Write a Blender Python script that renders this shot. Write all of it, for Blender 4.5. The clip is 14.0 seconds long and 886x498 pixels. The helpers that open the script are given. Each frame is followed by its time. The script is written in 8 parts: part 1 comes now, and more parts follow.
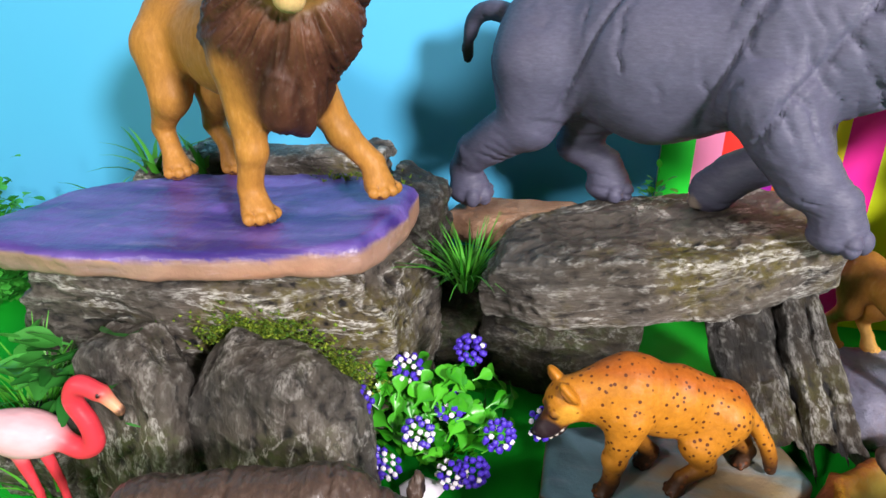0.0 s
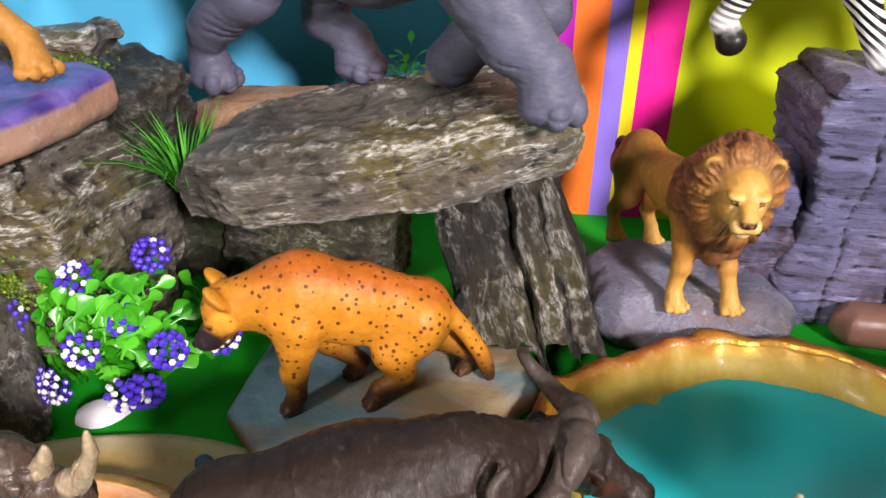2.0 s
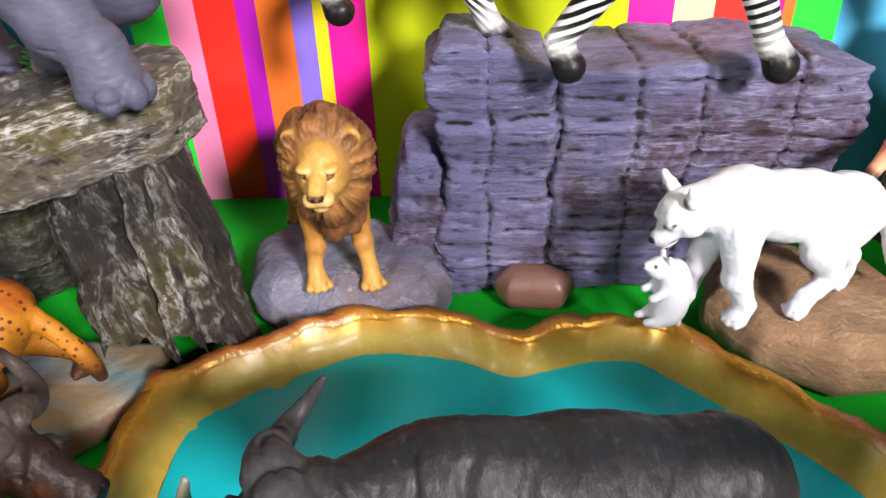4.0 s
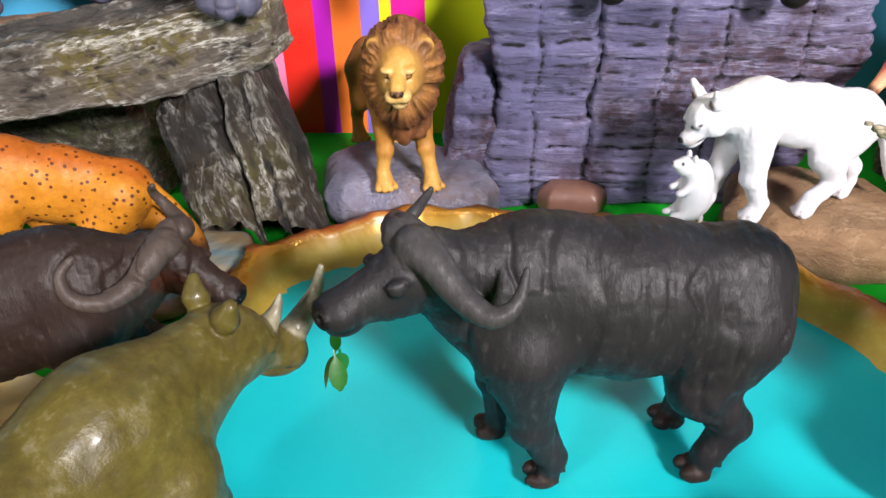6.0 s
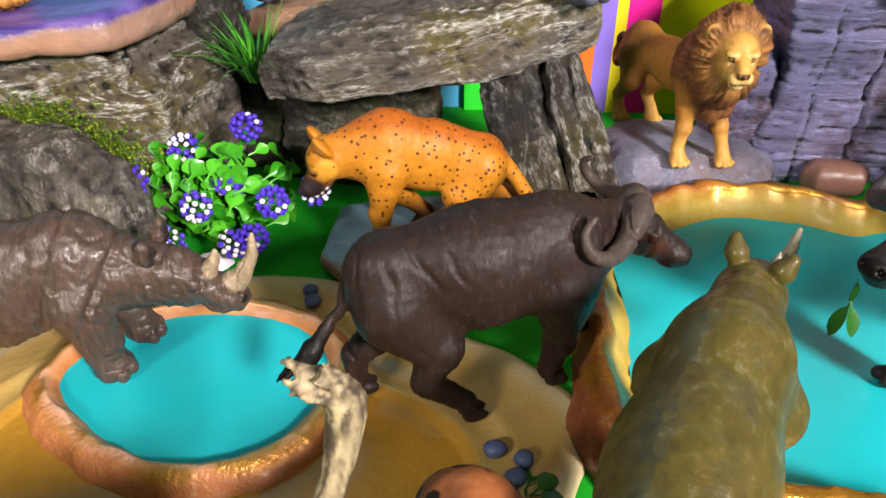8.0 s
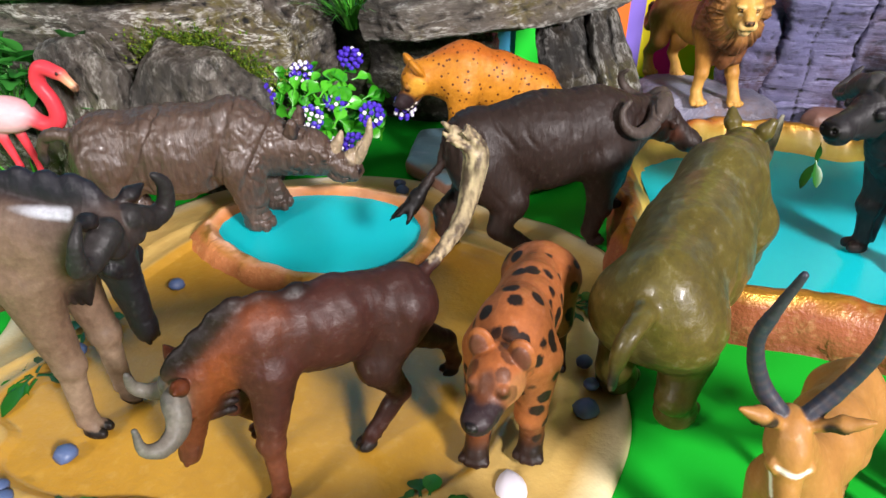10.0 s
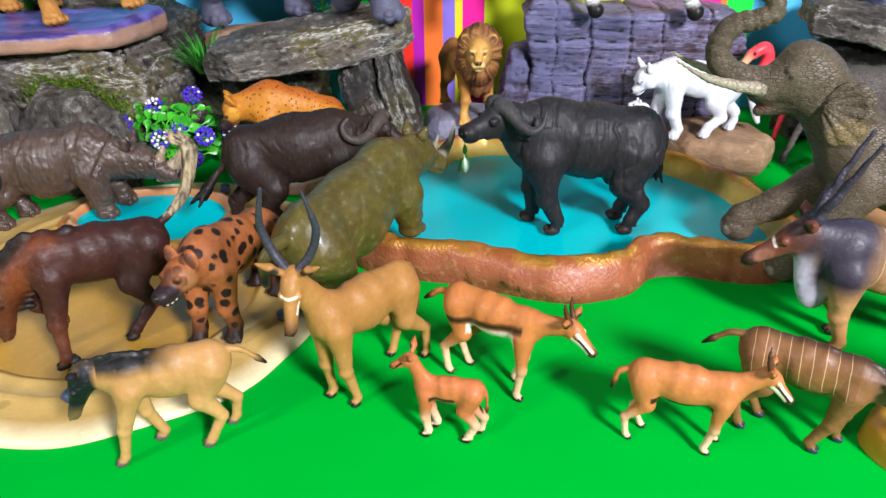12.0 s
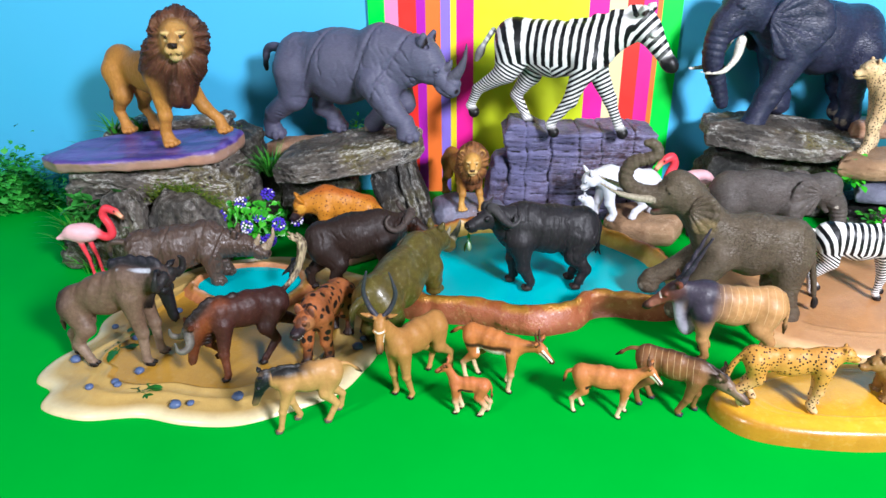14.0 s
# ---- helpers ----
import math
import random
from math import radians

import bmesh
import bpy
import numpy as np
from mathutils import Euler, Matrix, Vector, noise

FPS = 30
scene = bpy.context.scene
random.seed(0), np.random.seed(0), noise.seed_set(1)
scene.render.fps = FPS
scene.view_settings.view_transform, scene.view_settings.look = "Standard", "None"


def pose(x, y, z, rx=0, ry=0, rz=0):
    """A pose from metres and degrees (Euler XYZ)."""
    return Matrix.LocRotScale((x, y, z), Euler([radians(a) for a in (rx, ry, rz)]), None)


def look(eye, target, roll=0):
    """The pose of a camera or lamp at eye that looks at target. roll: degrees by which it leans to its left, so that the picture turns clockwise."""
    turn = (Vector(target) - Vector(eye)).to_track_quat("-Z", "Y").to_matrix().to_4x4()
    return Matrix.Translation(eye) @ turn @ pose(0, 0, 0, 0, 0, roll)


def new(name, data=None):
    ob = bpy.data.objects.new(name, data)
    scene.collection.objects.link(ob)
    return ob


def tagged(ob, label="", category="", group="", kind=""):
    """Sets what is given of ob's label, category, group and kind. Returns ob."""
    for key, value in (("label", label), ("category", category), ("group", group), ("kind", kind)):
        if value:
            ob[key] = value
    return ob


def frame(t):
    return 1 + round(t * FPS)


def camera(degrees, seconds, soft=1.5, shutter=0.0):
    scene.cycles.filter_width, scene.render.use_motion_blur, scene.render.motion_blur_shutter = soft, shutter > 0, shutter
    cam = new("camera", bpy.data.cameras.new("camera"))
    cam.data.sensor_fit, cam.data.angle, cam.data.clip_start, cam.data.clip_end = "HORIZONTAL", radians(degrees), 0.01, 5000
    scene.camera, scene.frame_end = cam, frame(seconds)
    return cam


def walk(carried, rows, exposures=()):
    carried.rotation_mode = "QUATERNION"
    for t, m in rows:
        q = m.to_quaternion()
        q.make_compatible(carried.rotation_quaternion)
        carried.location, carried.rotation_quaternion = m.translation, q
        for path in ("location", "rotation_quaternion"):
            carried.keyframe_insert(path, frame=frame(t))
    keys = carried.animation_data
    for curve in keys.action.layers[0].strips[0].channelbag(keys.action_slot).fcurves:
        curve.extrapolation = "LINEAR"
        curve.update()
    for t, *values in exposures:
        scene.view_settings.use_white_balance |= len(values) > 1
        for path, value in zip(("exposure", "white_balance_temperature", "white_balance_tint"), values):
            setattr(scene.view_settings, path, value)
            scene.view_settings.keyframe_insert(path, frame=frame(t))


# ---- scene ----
cam = camera(65.5, 14.0)
PATH = [
    (0, (-0.018, -0.072, 0.247), (-0.349, 1.736, -0.543), 0.8),
    (0.5, (-0.002, -0.068, 0.226), (-0.384, 1.691, -0.646), 0.6),
    (1, (0.029, -0.048, 0.218), (-0.352, 1.672, -0.728), -0.0),
    (1.5, (0.064, -0.032, 0.216), (-0.267, 1.68, -0.762), -0.3),
    (2, (0.105, -0.014, 0.217), (-0.147, 1.696, -0.789), -0.3),
    (2.5, (0.146, -0.004, 0.214), (-0.062, 1.706, -0.801), -0.8),
    (3, (0.192, 0.001, 0.212), (0.065, 1.71, -0.819), -1.3),
    (3.5, (0.229, 0.006, 0.209), (0.155, 1.715, -0.826), -1.8),
    (3.7, (0.241, 0.006, 0.209), (0.18, 1.716, -0.828), -2.0),
    (5.8, (0.235, -0.056, 0.193), (0.144, 1.644, -0.856), -0.9),
    (6, (0.221, -0.061, 0.193), (0.13, 1.64, -0.855), -0.9),
    (6.5, (0.189, -0.073, 0.195), (0.097, 1.623, -0.861), -0.7),
    (7, (0.145, -0.079, 0.198), (0.045, 1.605, -0.875), -0.5),
    (7.5, (0.105, -0.089, 0.202), (-0.006, 1.589, -0.88), -0.6),
    (8, (0.066, -0.098, 0.205), (-0.056, 1.571, -0.891), -0.5),
    (8.2, (0.054, -0.102, 0.206), (-0.077, 1.564, -0.892), -0.2),
    (10.3, (0.051, -0.234, 0.196), (-0.138, 1.453, -0.863), 0.2),
    (10.5, (0.074, -0.251, 0.202), (-0.097, 1.437, -0.858), 0.7),
    (11, (0.127, -0.283, 0.209), (-0.034, 1.421, -0.826), 0.3),
    (11.5, (0.171, -0.308, 0.218), (0.012, 1.415, -0.786), -0.2),
    (12, (0.205, -0.338, 0.234), (0.053, 1.405, -0.736), -0.7),
    (12.5, (0.206, -0.372, 0.256), (0.092, 1.381, -0.7), -0.6),
    (13, (0.194, -0.434, 0.289), (0.134, 1.34, -0.633), -0.5),
    (13.5, (0.187, -0.485, 0.319), (0.128, 1.309, -0.563), -0.3),
    (14, (0.188, -0.54, 0.349), (0.1, 1.273, -0.492), -0.7),
]
walk(cam, [(t, look(eye, target, roll)) for t, eye, target, roll in PATH], [(0, 0.2, 6700, 10), (1.5, 0.27, 7050, 13), (3.5, 0.22, 6700, 11), (6, 0.17, 6750, 11), (8, 0.28, 7100, 11), (11, 0.12, 6350, 9), (12, 0.0, 6100, 8), (14, -0.06, 5900, 8)])

# ---- light, all unseen: two front lights placed from shadows, added overhead fill, bouncing walls ----
world = bpy.data.worlds.new("world")
scene.world = world
world.use_nodes = True
world.node_tree.nodes["Background"].inputs[0].default_value = (0.75, 0.85, 1.0, 1)
world.node_tree.nodes["Background"].inputs[1].default_value = 0.05


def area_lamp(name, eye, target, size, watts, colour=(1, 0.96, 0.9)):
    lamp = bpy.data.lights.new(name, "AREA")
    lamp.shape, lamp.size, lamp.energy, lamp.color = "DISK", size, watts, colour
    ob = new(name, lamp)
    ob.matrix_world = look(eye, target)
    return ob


# unseen sources, set left and right by the way the shadows fall
area_lamp("left_front_light", (-0.80, -1.05, 0.85), (0.05, 0.2, 0.05), 0.24, 13, (1.0, 0.955, 0.96))
area_lamp("right_front_light", (0.98, -1.05, 0.85), (0.2, 0.2, 0.05), 0.28, 51, (1.0, 0.955, 0.99))
# added fill from above, no such lamp is seen
area_lamp("overhead_fill", (0.15, -0.5, 1.75), (0.15, 0.1, 0.0), 0.7, 3, (1, 0.99, 0.97))


# ---- materials ----
def lin(code):
    """Linear colour of an sRGB hex code."""
    v = [int(code[i:i + 2], 16) / 255 for i in (0, 2, 4)]
    return tuple(c / 12.92 if c <= 0.04045 else ((c + 0.055) / 1.055) ** 2.4 for c in v)


class Nodes:
    """A small builder of node materials."""

    def __init__(self, name, rough=0.5, spec=0.5, coat=0.0):
        self.mat = bpy.data.materials.new(name)
        self.mat.use_nodes = True
        self.tree = self.mat.node_tree
        self.shader = self.tree.nodes["Principled BSDF"]
        self.shader.inputs["Roughness"].default_value = rough
        self.shader.inputs["Specular IOR Level"].default_value = spec
        self.shader.inputs["Coat Weight"].default_value = coat
        self.shader.inputs["Coat Roughness"].default_value = 0.15
        self.coord = self.tree.nodes.new("ShaderNodeTexCoord").outputs["Object"]

    def put(self, socket, value):
        if isinstance(value, bpy.types.NodeSocket):
            self.tree.links.new(value, socket)
        elif isinstance(value, tuple) and len(value) == 3 and socket.type == "RGBA":
            socket.default_value = (*value, 1)
        else:
            socket.default_value = value

    def stretched(self, sx, sy, sz):
        node = self.tree.nodes.new("ShaderNodeMapping")
        self.put(node.inputs["Vector"], self.coord)
        node.inputs["Scale"].default_value = (sx, sy, sz)
        return node.outputs[0]

    def noise(self, scale, detail=4.0, rough=0.6, vector=None, distort=0.0):
        node = self.tree.nodes.new("ShaderNodeTexNoise")
        self.put(node.inputs["Vector"], vector or self.coord)
        node.inputs["Scale"].default_value, node.inputs["Detail"].default_value = scale, detail
        node.inputs["Roughness"].default_value, node.inputs["Distortion"].default_value = rough, distort
        return node.outputs["Fac"]

    def cells(self, scale, out="Distance", feature="F1", jitter=1.0, vector=None):
        node = self.tree.nodes.new("ShaderNodeTexVoronoi")
        node.feature = feature
        self.put(node.inputs["Vector"], vector or self.coord)
        node.inputs["Scale"].default_value, node.inputs["Randomness"].default_value = scale, jitter
        return node.outputs[out]

    def ramp(self, value, low, high, a=0.0, b=1.0):
        node = self.tree.nodes.new("ShaderNodeMapRange")
        self.put(node.inputs["Value"], value)
        for key, v in (("From Min", low), ("From Max", high), ("To Min", a), ("To Max", b)):
            node.inputs[key].default_value = v
        return node.outputs[0]

    def math(self, op, a, b=0.0):
        node = self.tree.nodes.new("ShaderNodeMath")
        node.operation = op
        self.put(node.inputs[0], a), self.put(node.inputs[1], b)
        return node.outputs[0]

    def mix(self, fac, a, b, mode="MIX"):
        node = self.tree.nodes.new("ShaderNodeMix")
        node.data_type, node.blend_type = "RGBA", mode
        self.put(node.inputs[0], fac), self.put(node.inputs[6], a), self.put(node.inputs[7], b)
        return node.outputs[2]

    def attr(self, name, out="Fac"):
        node = self.tree.nodes.new("ShaderNodeAttribute")
        node.attribute_name = name
        return node.outputs[out]

    def base(self, value):
        self.put(self.shader.inputs["Base Color"], value)
        return self

    def rough(self, value):
        self.put(self.shader.inputs["Roughness"], value)
        return self

    def bump(self, height, strength=0.3, distance=0.0005):
        node = self.tree.nodes.new("ShaderNodeBump")
        node.inputs["Strength"].default_value, node.inputs["Distance"].default_value = strength, distance
        self.put(node.inputs["Height"], height)
        self.put(self.shader.inputs["Normal"], node.outputs[0])
        return self


def speckled(name, code, vary=0.25, scale=60, rough=0.5, bump=0.2, fine=600, coat=0.0):
    """One paint with soft blotches and a fine grain."""
    n = Nodes(name, rough, coat=coat)
    c = lin(code)
    dark = tuple(v * (1 - vary) for v in c)
    light = tuple(min(1, v * (1 + vary)) for v in c)
    n.base(n.mix(n.noise(scale), dark, light))
    n.rough(n.ramp(n.noise(scale * 3), 0.3, 0.7, rough - 0.08, rough + 0.08))
    return n.bump(n.noise(fine), bump).mat


def figure_paint(name, rough=0.45, wrinkle=220, depth=0.35, coat=0.0, spots=None, stripes=None, stretch=(1, 1, 1), wash=0.35, lift=0.14, spec=0.3, crackle=None, blotches=0.35):
    """Hand-painted vinyl: the paint of each place, a darker wash in the grain, and spots or stripes over it."""
    n = Nodes(name, rough, spec, coat=coat)
    paint = n.attr("paint", "Color")
    grain = n.noise(wrinkle, 5, 0.65, n.stretched(*stretch))
    blotch = n.noise(45, 3)
    col = n.mix(n.ramp(blotch, 0.3, 0.7, 0.0, blotches), paint, (0.55, 0.45, 0.4), "MULTIPLY")
    col = n.mix(n.ramp(grain, 0.35, 0.6, wash, 0.0), col, (0.25, 0.2, 0.2), "MULTIPLY")
    col = n.mix(n.ramp(grain, 0.58, 0.75, 0.0, lift), col, (0.9, 0.85, 0.8), "SCREEN")
    if spots:
        scale, size, code = spots
        wob = n.noise(500, 2)
        d = n.math("ADD", n.cells(scale, jitter=0.85), n.ramp(wob, 0, 1, -0.09, 0.09))
        m = n.math("MULTIPLY", n.ramp(d, size + 0.04, size - 0.04), n.attr("mask"))
        col = n.mix(m, col, lin(code))
    if stripes:
        code, duty = stripes
        wave = n.math("SINE", n.math("ADD", n.attr("phase"), n.ramp(n.noise(90, 2), 0, 1, -0.8, 0.8)))
        soft = 0.18 if duty < 0.5 else 0.02
        m = n.math("MULTIPLY", n.ramp(wave, duty - soft, duty + soft), n.attr("mask"))
        col = n.mix(m, col, lin(code))
    height = n.math("ADD", grain, n.math("MULTIPLY", n.noise(90, 3), 0.5))
    if crackle:
        # a net of wrinkles: stretched cells with a warped outline, dark in the lines and rubbed pale between
        scale, long, deep, pale = crackle
        warp = n.tree.nodes.new("ShaderNodeVectorMath")
        warp.operation = "MULTIPLY_ADD"
        tex = n.tree.nodes.new("ShaderNodeTexNoise")
        n.put(tex.inputs["Vector"], n.coord)
        tex.inputs["Scale"].default_value = scale * 0.5
        n.put(warp.inputs[0], tex.outputs["Color"])
        warp.inputs[1].default_value = (0.9 / scale,) * 3
        n.put(warp.inputs[2], n.coord)
        turn = n.tree.nodes.new("ShaderNodeMapping")
        n.put(turn.inputs["Vector"], warp.outputs[0])
        turn.inputs["Scale"].default_value = long
        net = n.cells(scale, "Distance", "DISTANCE_TO_EDGE", 1.0, turn.outputs[0])
        where = n.ramp(n.noise(55, 3), 0.35, 0.6, 0.25, 1.0)
        line = n.math("MULTIPLY", n.ramp(net, 0.12, 0.0), where)
        col = n.mix(n.math("MULTIPLY", line, 0.65), col, (0.2, 0.16, 0.15), "MULTIPLY")
        top = n.math("MULTIPLY", n.ramp(net, 0.22, 0.4), n.ramp(n.noise(380, 3), 0.5, 0.66))
        col = n.mix(n.math("MULTIPLY", top, pale), col, (0.8, 0.74, 0.66), "SCREEN")
        height = n.math("ADD", n.math("MULTIPLY", height, 0.6), n.math("MULTIPLY", line, -deep))
    n.base(col)
    n.rough(n.ramp(grain, 0.3, 0.7, rough + 0.1, rough - 0.08))
    return n.bump(height, depth, 0.0009).mat


def slate(name, dark, mid, light, moss=0.0, brush=0.9, across=(1, 1, 2.2), ochre="7a6a32", black=0.85, fine=1.0):
    """Craggy painted resin rock: crevice shade put in as near black, pale streaks that follow the layers, rubbed edges,
    lichen in patches.
    """
    n = Nodes(name, 0.5)
    v = n.stretched(*across)
    big = n.noise(24, 4, 0.6, v, 0.4)
    layer = n.noise(85 * fine, 9, 0.74, v, 0.6)
    fleck = n.noise(430, 6, 0.7, v)
    patch = n.noise(12, 3, 0.5)
    col = n.mix(n.ramp(n.math("ADD", n.math("MULTIPLY", big, 0.6), n.math("MULTIPLY", layer, 0.4)), 0.38, 0.62), lin(dark), lin(mid))
    col = n.mix(n.ramp(n.noise(11, 3), 0.42, 0.7, 0, 0.5), col, lin("5c4a34"), "MIX")
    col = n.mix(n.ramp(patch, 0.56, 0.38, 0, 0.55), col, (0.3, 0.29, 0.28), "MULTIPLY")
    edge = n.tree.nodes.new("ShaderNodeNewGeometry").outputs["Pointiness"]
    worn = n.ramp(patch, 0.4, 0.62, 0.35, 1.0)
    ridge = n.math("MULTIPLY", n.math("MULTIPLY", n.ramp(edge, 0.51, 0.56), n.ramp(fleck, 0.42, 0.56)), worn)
    # streaks: thin lines of equal height in a drawn-out noise
    line = n.math("ABSOLUTE", n.math("SUBTRACT", n.noise(34 * fine, 6, 0.62, v, 0.8), 0.5))
    where = n.math("MULTIPLY", n.ramp(n.noise(19, 3), 0.46, 0.6), n.ramp(fleck, 0.40, 0.56))
    vein = n.math("MULTIPLY", n.ramp(line, 0.03, 0.008), where)
    lichen = n.math("MULTIPLY", n.ramp(n.noise(13, 4), 0.53, 0.62), n.ramp(n.noise(240, 4), 0.36, 0.56))
    col = n.mix(n.math("MULTIPLY", lichen, moss), col, lin(ochre))
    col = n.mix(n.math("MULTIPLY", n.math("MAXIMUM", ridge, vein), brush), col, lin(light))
    # crease shade in the colour: hollows and low layers go near black
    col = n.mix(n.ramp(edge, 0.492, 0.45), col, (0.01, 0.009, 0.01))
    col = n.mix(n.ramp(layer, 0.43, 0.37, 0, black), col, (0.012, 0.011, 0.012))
    n.base(col)
    n.rough(n.ramp(fleck, 0.35, 0.65, 0.62, 0.34))
    return n.bump(n.math("ADD", layer, n.math("MULTIPLY", fleck, 0.3)), 1.0, 0.004).mat


def leaf_green(name, dark, light, rough=0.35, by="Island"):
    n = Nodes(name, rough)
    if by == "Object":
        info = n.tree.nodes.new("ShaderNodeObjectInfo").outputs["Random"]
    else:
        info = n.tree.nodes.new("ShaderNodeNewGeometry").outputs["Random Per Island"]
    n.base(n.mix(info, lin(dark), lin(light)))
    return n.bump(n.noise(400), 0.15).mat


def felt():
    n = Nodes("green_card", 0.66, 0.12)
    col = n.mix(n.noise(7, 3), lin("089822"), lin("0ca62a"))
    n.base(n.mix(n.ramp(n.noise(900, 2), 0.6, 0.75, 0, 0.15), col, lin("2ab458")))
    return n.bump(n.noise(1200, 2), 0.12, 0.0003).mat


GREEN = felt()
BLUE = speckled("blue_sheet", "4fb4e2", 0.06, 3, 0.55, 0.05, 300)
ROOM = speckled("room_wall_paint", "76716a", 0.05, 4, 0.8, 0.1, 200)
WOOD = speckled("table_wood", "9a6a3e", 0.2, 12, 0.5, 0.1, 200)


# ---- numbers: noise and the modelling of solids ----
def lattice(i, j, k, seed):
    h = i * np.uint32(374761393) + j * np.uint32(668265263) + k * np.uint32(1440662683) + np.uint32(seed * 974711 & 0xFFFFFFFF)
    h = (h ^ (h >> np.uint32(13))) * np.uint32(1274126177)
    return ((h ^ (h >> np.uint32(16))) & np.uint32(0xFFFF)) / 65535.0


def vnoise(p, seed=0):
    """Smooth noise, 0 to 1, at rows of places."""
    f = np.floor(p)
    i = f.astype(np.int64).astype(np.uint32)
    u = p - f
    u = u * u * (3 - 2 * u)
    out = 0.0
    for a in (0, 1):
        wa = u[..., 0] if a else 1 - u[..., 0]
        for b in (0, 1):
            wb = wa * (u[..., 1] if b else 1 - u[..., 1])
            for c in (0, 1):
                out = out + wb * (u[..., 2] if c else 1 - u[..., 2]) * lattice(i[..., 0] + np.uint32(a), i[..., 1] + np.uint32(b), i[..., 2] + np.uint32(c), seed)
    return out


def fbm(p, seed=0, octaves=4, ridged=False):
    out, amp, total = 0.0, 1.0, 0.0
    for o in range(octaves):
        v = vnoise(p * 2.03 ** o + 17.3 * o, seed + o)
        out = out + amp * (1 - abs(2 * v - 1) if ridged else v)
        total += amp
        amp *= 0.5
    return out / total


def nets(d, origin, h):
    """Points and quads of the surface where the field d is zero."""
    inside = d < 0
    n = [s - 1 for s in d.shape]

    def corner(a, i, j, k):
        return a[i:i + n[0], j:j + n[1], k:k + n[2]]

    corners = [(i, j, k) for i in (0, 1) for j in (0, 1) for k in (0, 1)]
    count = sum(corner(inside, *c).astype(np.int8) for c in corners)
    cell = np.argwhere((count > 0) & (count < 8))
    index = np.full(n, -1, np.int64)
    index[tuple(cell.T)] = np.arange(len(cell))
    total, hits = np.zeros((len(cell), 3)), np.zeros((len(cell), 1))
    for a in corners:
        for axis in range(3):
            if a[axis]:
                continue
            b = list(a)
            b[axis] = 1
            da, db = d[tuple((cell + a).T)], d[tuple((cell + b).T)]
            cross = (da < 0) != (db < 0)
            t = np.where(cross, da / np.where(da == db, 1, da - db), 0)
            at = np.tile(np.array(a, float), (len(cell), 1))
            at[:, axis] += t
            total += at * cross[:, None]
            hits += cross[:, None]
    points = (cell + total / np.maximum(hits, 1)) * h + origin
    quads = []
    for axis in range(3):
        u, v = (axis + 1) % 3, (axis + 2) % 3
        lo = [slice(None)] * 3
        hi = [slice(None)] * 3
        lo[axis], hi[axis] = slice(0, -1), slice(1, None)
        edge = np.argwhere(inside[tuple(lo)] != inside[tuple(hi)])
        ok = (edge[:, u] > 0) & (edge[:, v] > 0) & (edge[:, u] < n[u]) & (edge[:, v] < n[v])
        edge = edge[ok]
        flip = inside[tuple(edge.T)]
        ring = []
        for du, dv in ((1, 1), (0, 1), (0, 0), (1, 0)):
            e = edge.copy()
            e[:, u] -= du
            e[:, v] -= dv
            ring.append(index[tuple(e.T)])
        ring = np.stack(ring, 1)
        ring[~flip] = ring[~flip][:, ::-1]
        quads.append(ring)
    return points, np.concatenate(quads)


def solid(name, points, quads, material, **attributes):
    """A smooth mesh of those points and quads, with attributes of its points."""
    mesh = bpy.data.meshes.new(name)
    mesh.vertices.add(len(points))
    mesh.vertices.foreach_set("co", np.asarray(points, np.float32).ravel())
    mesh.loops.add(quads.size)
    mesh.loops.foreach_set("vertex_index", quads.ravel().astype(np.int32))
    mesh.polygons.add(len(quads))
    mesh.polygons.foreach_set("loop_start", np.arange(0, quads.size, 4, dtype=np.int32))
    mesh.polygons.foreach_set("use_smooth", np.ones(len(quads), bool))
    for key, value in attributes.items():
        if value.ndim == 2:
            layer = mesh.attributes.new(key, "FLOAT_COLOR", "POINT")
            rgba = np.ones((len(points), 4), np.float32)
            rgba[:, :3] = value
            layer.data.foreach_set("color", rgba.ravel())
        else:
            layer = mesh.attributes.new(key, "FLOAT", "POINT")
            layer.data.foreach_set("value", value.astype(np.float32))
    mesh.update(calc_edges=True)
    mesh.materials.append(material)
    return mesh


def normals(points, quads):
    a, b, c, d = (points[quads[:, i]] for i in range(4))
    face = np.cross(c - a, d - b)
    out = np.zeros_like(points)
    for i in range(4):
        np.add.at(out, quads[:, i], face)
    return out / np.maximum(np.linalg.norm(out, axis=1, keepdims=True), 1e-12)


